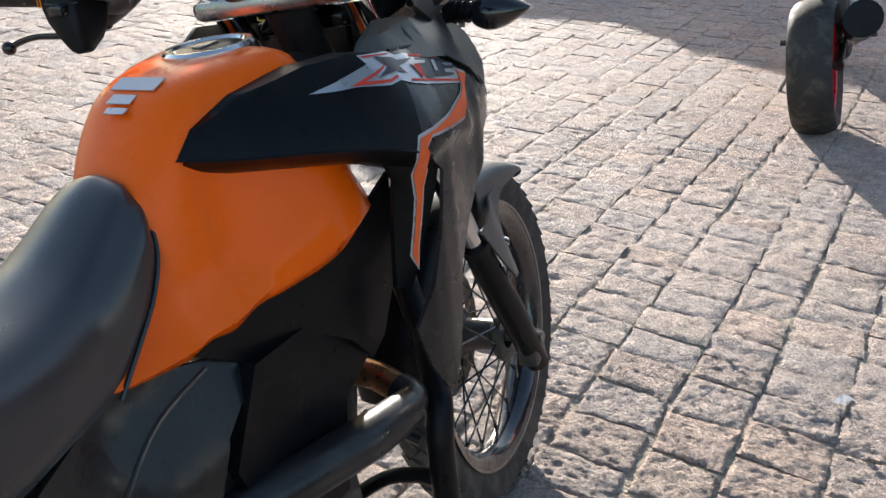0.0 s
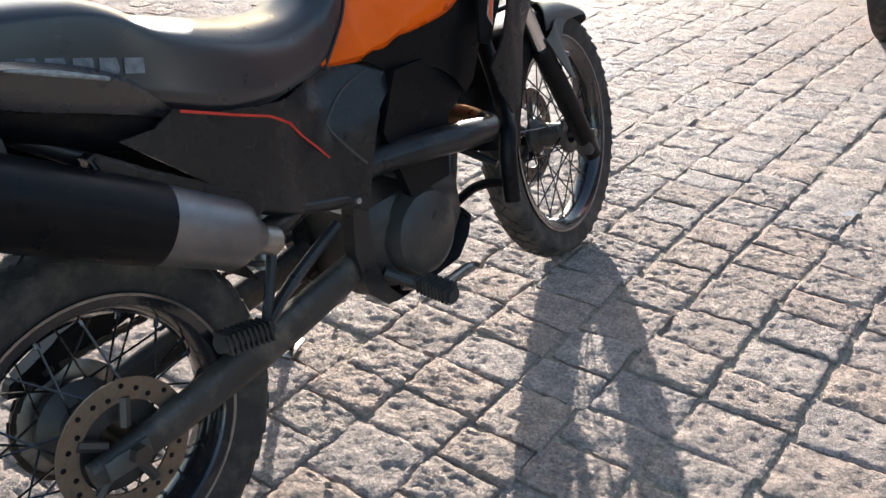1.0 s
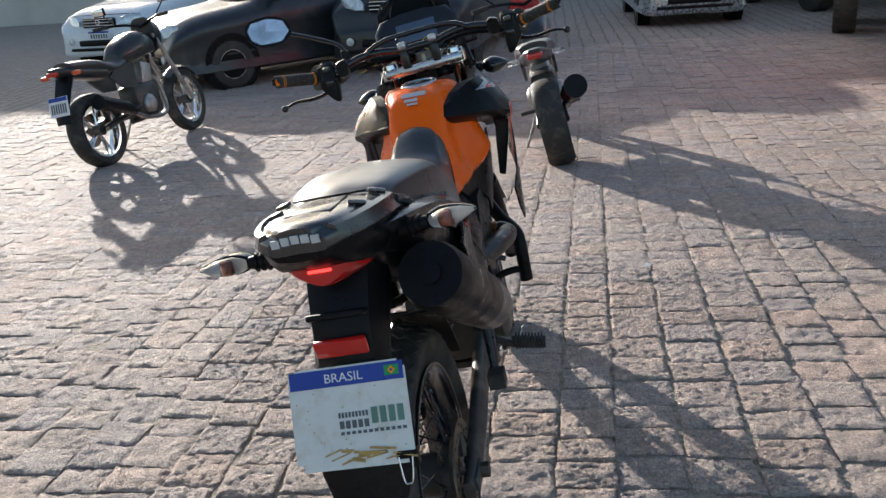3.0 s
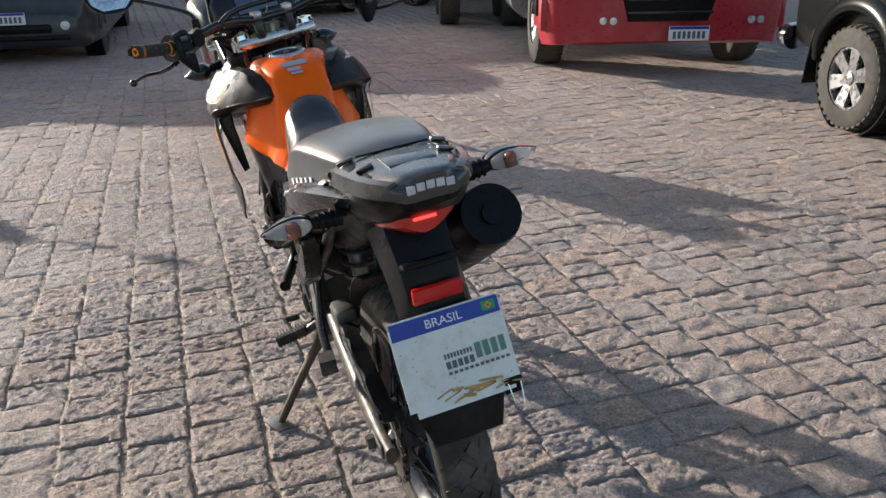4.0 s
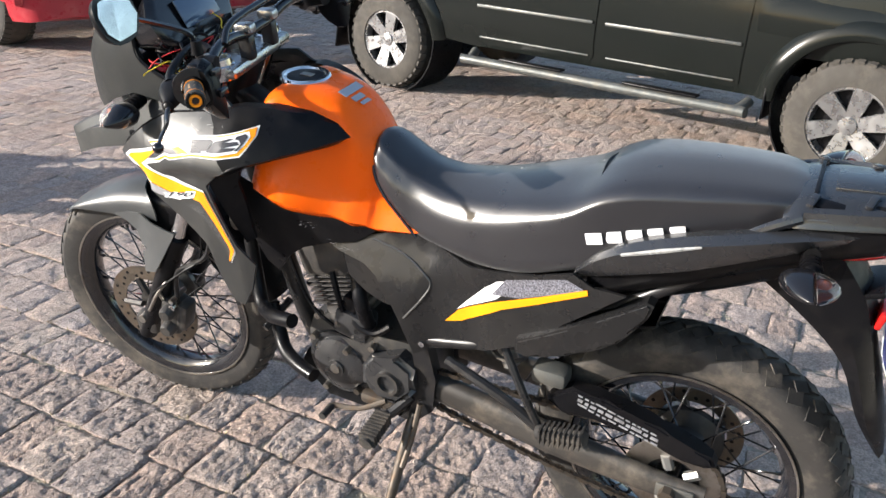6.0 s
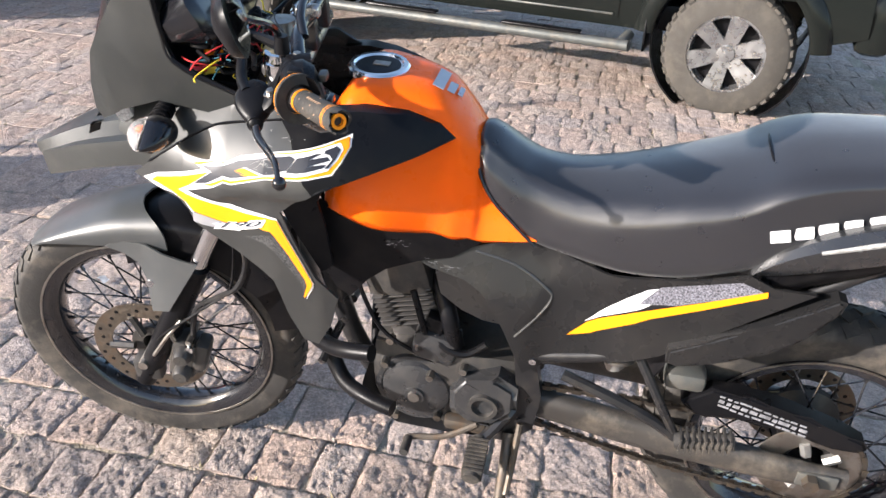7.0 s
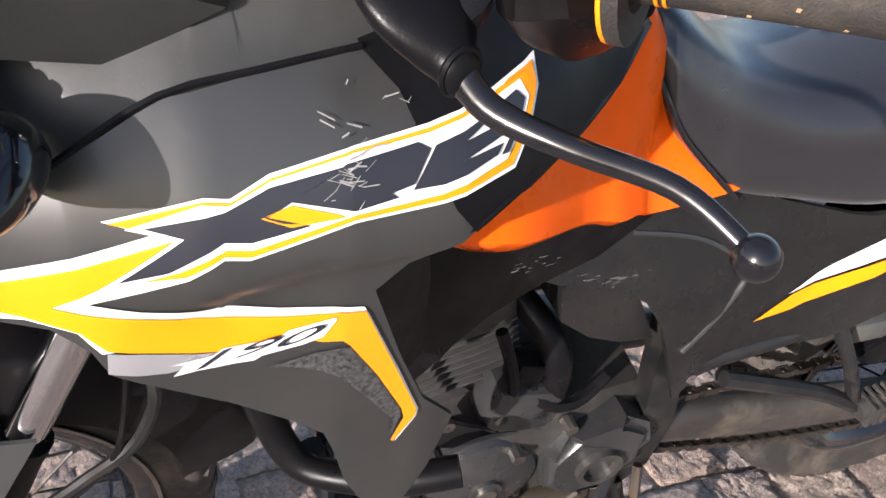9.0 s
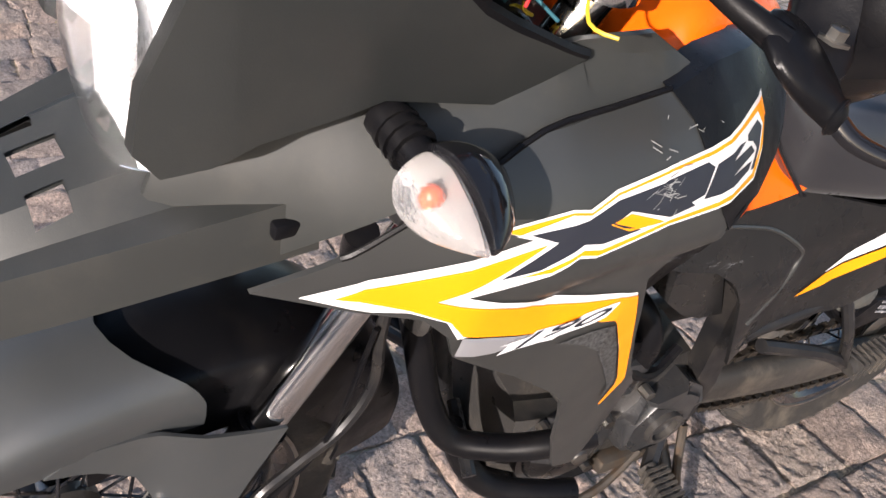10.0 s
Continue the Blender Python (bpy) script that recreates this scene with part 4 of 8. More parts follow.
    part("clamp_bolt", lathe([(0.001, 0), (0.0115, 0), (0.0115, 0.0022), (0.0068, 0.0022), (0.0068, 0.0085), (0.005, 0.0095), (0.001, 0.0095)], (s * 0.256, -0.387, 1.0705), "z", 6), M_STEEL, perch, "steel pivot bolt")
    part("clamp_bolt", lathe([(0.001, 0), (0.006, 0), (0.006, 0.007), (0.001, 0.007)], (s * 0.216, -0.42, 1.112), "z", 6), M_STEEL, perch)
    boot = part("lever_boot", loft([[(s * (cx - rx * math.cos(q) * 0.2), cy - rx * math.cos(q) * 0.9, cz + rz * math.sin(q)) for q in (2 * math.pi * k / 8 for k in range(8))] for cx, cy, cz, rx, rz in
                                    ((0.227, -0.3545, 1.0715, 0.011, 0.007), (0.233, -0.356, 1.07, 0.022, 0.0095), (0.246, -0.359, 1.064, 0.031, 0.0115), (0.262, -0.3625, 1.056, 0.0305, 0.0125), (0.277, -0.366, 1.048, 0.022, 0.012), (0.287, -0.368, 1.043, 0.013, 0.011), (0.293, -0.3695, 1.04, 0.0105, 0.0105), (0.2965, -0.37, 1.0385, 0.006, 0.006))], 3, 2), M_BLACK, bike, "black rubber lever boot", sharp=60)
    part("boot_lip", tube([(s * (0.291 - 0.2 * 0.0108 * math.cos(q)), -0.369 - 0.9 * 0.0112 * math.cos(q), 1.041 + 0.0112 * math.sin(q)) for q in (2 * math.pi * k / 8 for k in range(9))], 0.0018, 6, 2), M_BLACK, boot)
    part("cable_sleeve", tube([(s * 0.246, -0.349, 1.067), (s * 0.22, -0.334, 1.075), (s * 0.18, -0.324, 1.083), (s * 0.13, -0.312, 1.086), (s * 0.0766, -0.2948, 1.08)], [0.0105, 0.0085, 0.0075, 0.0065, 0.005], 10, 4), M_BLACK, boot)
    lev = part("lever", tube([(s * 0.284, -0.368, 1.0435), (s * 0.3076, -0.3755, 1.0325), (s * 0.3403, -0.3971, 1.0313), (s * 0.3813, -0.4200, 1.0376), (s * 0.4135, -0.4321, 1.0314)], [0.0078, 0.007, 0.0058, 0.0052, 0.0048], 12, 6, None, 0.72), M_GLOSSB, bike, "glossy black hand lever turned down")
    part("lever_ball", lathe([(0.0098 * math.sin(math.pi * k / 12), -0.0098 * math.cos(math.pi * k / 12)) for k in range(13)], (s * 0.4179, -0.4345, 1.0296), "z", 20, False), M_GLOSSB, lev)
    part("lever_cable", tube([(s * 0.1711, -0.3379, 1.0669), (s * 0.1033, -0.3164, 1.0561), (s * 0.0393, -0.2743, 1.0226), (s * 0.02, -0.26, 0.95)], 0.0045, 6, 5), M_BLACK, lev)

# left mirror
mir = part("mirror", loft([[(-0.43, -0.452, 1.21), (-0.4, -0.452, 1.19), (-0.34, -0.452, 1.195), (-0.31, -0.452, 1.225), (-0.325, -0.452, 1.262), (-0.37, -0.452, 1.275), (-0.425, -0.452, 1.265), (-0.44, -0.452, 1.24)],
                           [(-0.425, -0.44, 1.212), (-0.4, -0.436, 1.197), (-0.345, -0.434, 1.202), (-0.32, -0.436, 1.226), (-0.33, -0.438, 1.256), (-0.37, -0.436, 1.266), (-0.418, -0.438, 1.258), (-0.432, -0.44, 1.238)],
                           [(-0.39, -0.425, 1.225), (-0.38, -0.425, 1.22), (-0.36, -0.425, 1.22), (-0.35, -0.425, 1.23), (-0.355, -0.425, 1.238), (-0.37, -0.425, 1.242), (-0.385, -0.425, 1.24), (-0.392, -0.425, 1.232)]], 2, 2), M_BLACK, bike, "angular mirror on a thin black stalk")
gl = bmesh.new()
gl.faces.new([gl.verts.new((x, -0.4545, z)) for x, z in ((-0.424, 1.212), (-0.4, 1.196), (-0.342, 1.2), (-0.317, 1.227), (-0.33, 1.257), (-0.37, 1.268), (-0.42, 1.259), (-0.433, 1.239))])
bmesh.ops.solidify(gl, geom=gl.faces[:], thickness=0.002)
part("mirror_glass", gl, M_MIRROR, mir, "mirror glass reflecting the pale sky", smooth=False)
mir.matrix_local = Matrix.Translation((-0.402, -0.444, 1.22)) @ Matrix.Rotation(radians(-16), 4, "X") @ Matrix.Rotation(radians(20), 4, "Z") @ Matrix.Translation((0.37, 0.44, -1.23))
part("mirror_stalk", tube([(-0.209, -0.424, 1.096), (-0.216, -0.419, 1.141), (-0.292, -0.419, 1.181), (-0.377, -0.431, 1.216)], 0.0055, 8, 5), M_GLOSSB, bike)
part("mirror_foot", lathe([(0.001, 0), (0.012, 0), (0.01, 0.025), (0.001, 0.025)], (-0.209, -0.424, 1.103), "z", 12), M_BLACK, bike)


# headlight cowl, screen and beak
def cowl_x(y, z):
    return lerp(y, [-0.31, -0.24, -0.14, -0.06, 0.0], [0.148, 0.14, 0.13, 0.112, 0.075]) - max(0, z - 1.05) * 0.12


COWL = [(-0.032, 0.919), (-0.057, 0.934), (-0.082, 0.951), (-0.156, 0.98), (-0.244, 0.967), (-0.308, 0.999), (-0.277, 1.01), (-0.197, 1.049), (-0.18, 1.094), (-0.172, 1.159), (-0.132, 1.179), (-0.087, 1.114), (-0.042, 1.044), (-0.022, 0.979), (-0.018, 0.934)]
for s in (-1, 1):
    cw = part("cowl_side", panel(COWL, cowl_x, 0.012, 0.022, 0, s), M_COWL, bike, "dark grey headlight cowl side")
    part("cowl_edge", tube([(s * (cowl_x(y, z) - 0.004), y, z) for y, z in ((-0.308, 1), (-0.277, 1.011), (-0.197, 1.05), (-0.181, 1.094), (-0.172, 1.159))], 0.005, 6, 4), M_BLACK, cw)
part("windscreen", skin([[(-0.105, -0.125, 1.14), (-0.06, -0.075, 1.135), (0, -0.058, 1.135), (0.06, -0.075, 1.135), (0.105, -0.125, 1.14)],
                         [(-0.115, -0.155, 1.18), (-0.065, -0.11, 1.18), (0, -0.095, 1.18), (0.065, -0.11, 1.18), (0.115, -0.155, 1.18)],
                         [(-0.09, -0.185, 1.225), (-0.05, -0.15, 1.235), (0, -0.138, 1.24), (0.05, -0.15, 1.235), (0.09, -0.185, 1.225)]], 0.003, 4, 4), M_GLASS, bike, "small dark windscreen")
part("brow_panel", skin([[(-0.1, -0.055, 1.04), (-0.05, -0.028, 1.035), (0, -0.02, 1.035), (0.05, -0.028, 1.035), (0.1, -0.055, 1.04)],
                         [(-0.108, -0.09, 1.09), (-0.055, -0.055, 1.09), (0, -0.045, 1.09), (0.055, -0.055, 1.09), (0.108, -0.09, 1.09)],
                         [(-0.105, -0.13, 1.142), (-0.06, -0.078, 1.14), (0, -0.062, 1.14), (0.06, -0.078, 1.14), (0.105, -0.13, 1.142)]], 0.004, 3, 3), M_PLASTIC, bike, "dark grey cowl brow over the headlight")
hl = part("headlight", loft([[(x * 0.9, -0.075, z) for x, z in ((-0.075, 0.905), (0, 0.885), (0.075, 0.905), (0.1, 0.97), (0.09, 1.03), (0, 1.04), (-0.09, 1.03), (-0.1, 0.97))],
                             [(x * 0.96, -0.05, z) for x, z in ((-0.075, 0.9), (0, 0.878), (0.075, 0.9), (0.1, 0.97), (0.09, 1.03), (0, 1.04), (-0.09, 1.03), (-0.1, 0.97))],
                             [(x * 0.89, -0.028 - abs(x) * 0.24, z) for x, z in ((-0.075, 0.9), (0, 0.882), (0.075, 0.9), (0.1, 0.97), (0.09, 1.026), (0, 1.034), (-0.09, 1.026), (-0.1, 0.97))]], 1, 3), M_BOWL, bike, "headlight with a bright pale reflector")
lens = part("headlight_lens", skin([[(-0.088, -0.06, 1.03), (-0.045, -0.032, 1.034), (0, -0.024, 1.036), (0.045, -0.032, 1.034), (0.088, -0.06, 1.03)],
                                    [(-0.098, -0.055, 0.97), (-0.05, -0.02, 0.965), (0, -0.01, 0.962), (0.05, -0.02, 0.965), (0.098, -0.055, 0.97)],
                                    [(-0.074, -0.055, 0.9), (-0.038, -0.028, 0.886), (0, -0.022, 0.88), (0.038, -0.028, 0.886), (0.074, -0.055, 0.9)]], 0.003, 4, 4, (0, -0.3, 0.95)), M_CLEAR, hl, "clear headlight lens")
lens.visible_shadow = False
inner = bmesh.new()
for s in (-1, 1):
    box((s * 0.04, -0.031, 0.985), (0.05, 0.012, 0.06), 0.004, Matrix.Rotation(s * 0.3, 4, "Z"), inner)
part("faceted_reflector", inner, M_BOWL, hl)
part("dashboard_unit", loft([[(-0.1, -0.175, 1.12), (-0.1, -0.19, 1.06), (0.1, -0.19, 1.06), (0.1, -0.175, 1.12)],
                                 [(-0.105, -0.215, 1.175), (-0.105, -0.265, 1.07), (0.105, -0.265, 1.07), (0.105, -0.215, 1.175)],
                                 [(-0.09, -0.23, 1.168), (-0.09, -0.275, 1.08), (0.09, -0.275, 1.08), (0.09, -0.23, 1.168)]], 2, 3), M_GLOSSB, bike, "black dashboard unit")
part("display", box((0, -0.259, 1.128), (0.12, 0.004, 0.06), 0.002, Matrix.Rotation(-0.42, 4, "X")), M_LCD, bike, "blank blue-grey display")
part("cowl_floor", box((0, -0.2, 1.0), (0.2, 0.2, 0.02), 0.006, Matrix.Rotation(0.1, 4, "X")), M_BLACK, bike, "dark inside of the cowl")
part("steering_stem", tube([(0, -0.365, 1.03), (0, -0.275, 0.83)], 0.03, 16, 1), M_FRAME, bike)
part("lower_yoke", box((0, -0.245, 0.84), (0.235, 0.07, 0.035), 0.01, Matrix.Rotation(0.47, 4, "X")), M_FRAME, bike)

BEAK = []
for y, wr, zr in ((-0.13, 0.112, 0.893), (-0.05, 0.1, 0.876), (0.035, 0.08, 0.851), (0.105, 0.05, 0.818), (0.155, 0.02, 0.791)):
    half = [(wr + 0.008, y - 0.008, zr - 0.045), (wr + 0.004, y - 0.004, zr - 0.012), (wr, y, zr), (wr * 0.72, y + 0.006, zr - 0.004), (wr * 0.45, y + 0.012, zr + 0.012)]
    BEAK.append([(-a, b, c) for a, b, c in half] + [(0, y + 0.015, zr + 0.014)] + list(reversed(half)))
bk = skin(BEAK, 0.004, 4, 1, (0, -0.05, 0.6))
for ax, v in ((0, -0.052), (0, -0.03), (0, -0.013), (0, 0.013), (0, 0.03), (0, 0.052), (1, -0.002), (1, 0.006), (1, 0.03)):
    co, no = Vector((0, 0, 0)), Vector((0, 0, 0))
    co[ax], no[ax] = v, 1
    bmesh.ops.bisect_plane(bk, geom=bk.verts[:] + bk.edges[:] + bk.faces[:], plane_co=co, plane_no=no, dist=1e-5)
gone = []
for f in bk.faces:
    m = f.calc_center_median()
    if (0.006 < m.y < 0.03 and 0.03 < abs(m.x) < 0.052) or (-0.002 < m.y < 0.03 and abs(m.x) < 0.013):
        gone.append(f)
bmesh.ops.delete(bk, geom=gone, context="FACES")
beak = part("beak", bk, M_BEAK, bike, "matt grey beak with square holes below the headlight", sharp=14)
for s in (-1, 1):
    part("beak_slot", box((s * 0.113, -0.112, 0.872), (0.012, 0.022, 0.014), 0.003), M_BLACK, beak)


# side shrouds beside the tank
def shroud_x(y, z):
    w = lerp(y, [-0.67, -0.63, -0.595, -0.55, -0.5, -0.45, -0.38, -0.3, -0.23, -0.16, -0.09, 0.0], [0.088, 0.125, 0.158, 0.192, 0.22, 0.236, 0.24, 0.232, 0.214, 0.186, 0.15, 0.108])
    if z > 0.849:
        w -= ((z - 0.849) / 0.12) ** 2 * 0.062
    if z < 0.794:
        w -= 0.04 * (0.794 - z)
    crease = lerp(y, [-0.474, -0.364, -0.284, -0.234], [0.87, 0.873, 0.847, 0.846])
    if z < crease and y < -0.244:
        w -= 0.013 * min(1, (crease - z) / 0.02) * min(1, (-0.244 - y) / 0.06)
    return w


def shroud_right_x(y, z):
    return shroud_x(y, z) - 0.03 * min(1, max(0, (y + 0.42) / 0.16))


def upper_x(y, z):
    return shroud_x(y, min(z, 0.985)) - 0.012 - 0.02 * min(1, max(0, (y + 0.3) / 0.15))


SHROUD_FRONT = [(-0.099, 0.827), (-0.164, 0.878), (-0.229, 0.924), (-0.284, 0.954), (-0.339, 0.965), (-0.396, 0.973), (-0.414, 0.956), (-0.429, 0.924), (-0.444, 0.894), (-0.459, 0.876), (-0.429, 0.86), (-0.399, 0.833),
                (-0.424, 0.759), (-0.446, 0.705), (-0.481, 0.656), (-0.465, 0.594), (-0.44, 0.548), (-0.414, 0.556), (-0.39, 0.616), (-0.38, 0.659), (-0.371, 0.687), (-0.349, 0.707), (-0.306, 0.738), (-0.263, 0.766), (-0.237, 0.783), (-0.229, 0.804), (-0.209, 0.82), (-0.154, 0.824)]
SHROUD_REAR = [(-0.396, 0.973), (-0.449, 0.985), (-0.511, 0.985), (-0.579, 0.973), (-0.629, 0.951), (-0.656, 0.926), (-0.614, 0.916), (-0.557, 0.906), (-0.492, 0.89), (-0.459, 0.876), (-0.444, 0.894), (-0.429, 0.924), (-0.414, 0.956)]
UPPER = [(-0.094, 0.816), (-0.159, 0.866), (-0.224, 0.911), (-0.284, 0.941), (-0.339, 0.952), (-0.399, 0.96), (-0.434, 0.979), (-0.384, 1.006), (-0.324, 1), (-0.264, 0.984), (-0.174, 0.99), (-0.104, 0.959), (-0.064, 0.924), (-0.044, 0.874)]
DECALS = {
    "white_decal": (M_WHITE, 0.0012, [(-0.127, 0.831), (-0.167, 0.856), (-0.272, 0.893), (-0.247, 0.899), (-0.3, 0.913), (-0.314, 0.912), (-0.336, 0.923), (-0.383, 0.934), (-0.429, 0.94), (-0.468, 0.948),
                    (-0.509, 0.96), (-0.51, 0.944), (-0.5, 0.925), (-0.487, 0.907), (-0.436, 0.899), (-0.381, 0.896), (-0.322, 0.878), (-0.308, 0.879), (-0.288, 0.866), (-0.233, 0.846), (-0.26, 0.84), (-0.306, 0.835), (-0.339, 0.829), (-0.373, 0.826), (-0.392, 0.822), (-0.396, 0.814), (-0.423, 0.748), (-0.444, 0.693), (-0.443, 0.684), (-0.428, 0.655), (-0.435, 0.693), (-0.433, 0.703), (-0.4, 0.762), (-0.382, 0.799), (-0.361, 0.806), (-0.306, 0.805), (-0.257, 0.81), (-0.235, 0.804), (-0.224, 0.821), (-0.197, 0.828), (-0.172, 0.826)]),
    "yellow_decal": (M_YELLOW, 0.0022, [(-0.148, 0.835), (-0.165, 0.848), (-0.272, 0.887), (-0.283, 0.891), (-0.239, 0.858), (-0.213, 0.841), (-0.26, 0.834), (-0.275, 0.831), (-0.306, 0.826), (-0.339, 0.822), (-0.372, 0.821), (-0.362, 0.803), (-0.337, 0.797), (-0.316, 0.794), (-0.286, 0.798), (-0.257, 0.804), (-0.238, 0.808), (-0.226, 0.822), (-0.197, 0.831), (-0.163, 0.836)]),
    "orange_decal": (M_ORFILM, 0.0026, [(-0.365, 0.808), (-0.372, 0.822), (-0.393, 0.819), (-0.421, 0.749), (-0.442, 0.694), (-0.441, 0.687), (-0.426, 0.659), (-0.424, 0.662), (-0.432, 0.688), (-0.429, 0.701), (-0.406, 0.75), (-0.384, 0.789), (-0.379, 0.795), (-0.365, 0.796), (-0.356, 0.8)]),
    "silver_decal": (M_SILVER, 0.0024, [(-0.238, 0.806), (-0.257, 0.803), (-0.286, 0.797), (-0.316, 0.794), (-0.295, 0.787), (-0.271, 0.782), (-0.254, 0.783), (-0.236, 0.787)]),
    "yellow_outline": (M_YELLOW, 0.0022, [(-0.2500, 0.8986), (-0.2997, 0.9116), (-0.3141, 0.9106), (-0.3362, 0.9213), (-0.3827, 0.9326), (-0.4291, 0.9383), (-0.4681, 0.9463), (-0.5066, 0.9569), (-0.5075, 0.9441), (-0.4980, 0.9264), (-0.4848, 0.9099), (-0.4355, 0.9015), (-0.3805, 0.8981), (-0.3223, 0.8805), (-0.3083, 0.8819), (-0.2874, 0.8693), (-0.2560, 0.8634), (-0.2940, 0.8944), (-0.2729, 0.8944)]),
    "white_outline": (M_WHITE, 0.0032, [(-0.2583, 0.8965), (-0.2987, 0.9106), (-0.3135, 0.9096), (-0.3361, 0.9205), (-0.3826, 0.9316), (-0.4286, 0.9366), (-0.4674, 0.9445), (-0.4942, 0.9510), (-0.5000, 0.9422), (-0.4932, 0.9285), (-0.4803, 0.9146), (-0.4344, 0.9054), (-0.3805, 0.9014), (-0.3233, 0.8854), (-0.3095, 0.8864), (-0.2851, 0.8736), (-0.2459, 0.8597), (-0.2885, 0.8924), (-0.2757, 0.8934)]),
    "black_cross_shape": (M_FILMB, 0.0042, [(-0.2680, 0.8980), (-0.3104, 0.9071), (-0.3353, 0.9181), (-0.3767, 0.9264), (-0.3329, 0.9035), (-0.3560, 0.8979), (-0.3231, 0.8903), (-0.3085, 0.8913), (-0.2779, 0.8730), (-0.2505, 0.8652), (-0.2881, 0.8932)]),
    "black_middle_shape": (M_FILMB, 0.0042, [(-0.3784, 0.9277), (-0.4213, 0.9334), (-0.4287, 0.9297), (-0.4171, 0.9134), (-0.4032, 0.9105), (-0.4072, 0.9078), (-0.3810, 0.9042), (-0.3458, 0.9106), (-0.3662, 0.9206)]),
    "black_end_shape": (M_FILMB, 0.0042, [(-0.432, 0.931), (-0.461, 0.938), (-0.47, 0.938), (-0.451, 0.9305), (-0.478, 0.934), (-0.483, 0.929), (-0.449, 0.9215), (-0.478, 0.924), (-0.473, 0.919), (-0.436, 0.911), (-0.416, 0.9105)]),
    "black_tip_shape": (M_FILMB, 0.0046, [(-0.473, 0.9418), (-0.49, 0.9473), (-0.4962, 0.9425), (-0.4902, 0.9302), (-0.4812, 0.9185), (-0.4755, 0.9185), (-0.4815, 0.925), (-0.4858, 0.9305), (-0.4805, 0.9362), (-0.4725, 0.9378)]),
    "orange_tip": (M_ORFILM, 0.0036, [(-0.505, 0.9575), (-0.5075, 0.946), (-0.5045, 0.946), (-0.5, 0.9545), (-0.482, 0.951), (-0.485, 0.9525)]),
    "yellow_wedge": (M_YELLOW, 0.0042, [(-0.329, 0.903), (-0.346, 0.909), (-0.372, 0.903), (-0.376, 0.9015), (-0.345, 0.8975)]),
    "speckled_decal": (M_GRAN, 0.0012, [(-0.33, 0.773), (-0.362, 0.784), (-0.384, 0.787), (-0.406, 0.748), (-0.429, 0.698), (-0.43, 0.688), (-0.425, 0.669), (-0.423, 0.67), (-0.423, 0.689), (-0.402, 0.722), (-0.379, 0.755), (-0.363, 0.766), (-0.341, 0.773)]),
    "number_outline": (M_WHITE, 0.0034, [(-0.271, 0.7898), (-0.2981, 0.7945), (-0.3035, 0.7992), (-0.3359, 0.8038), (-0.3446, 0.8105), (-0.3733, 0.8185), (-0.3741, 0.8163), (-0.3658, 0.8016), (-0.3535, 0.7963), (-0.3272, 0.7887), (-0.3226, 0.7848), (-0.2873, 0.7817), (-0.2729, 0.779), (-0.281, 0.7891)]),
}
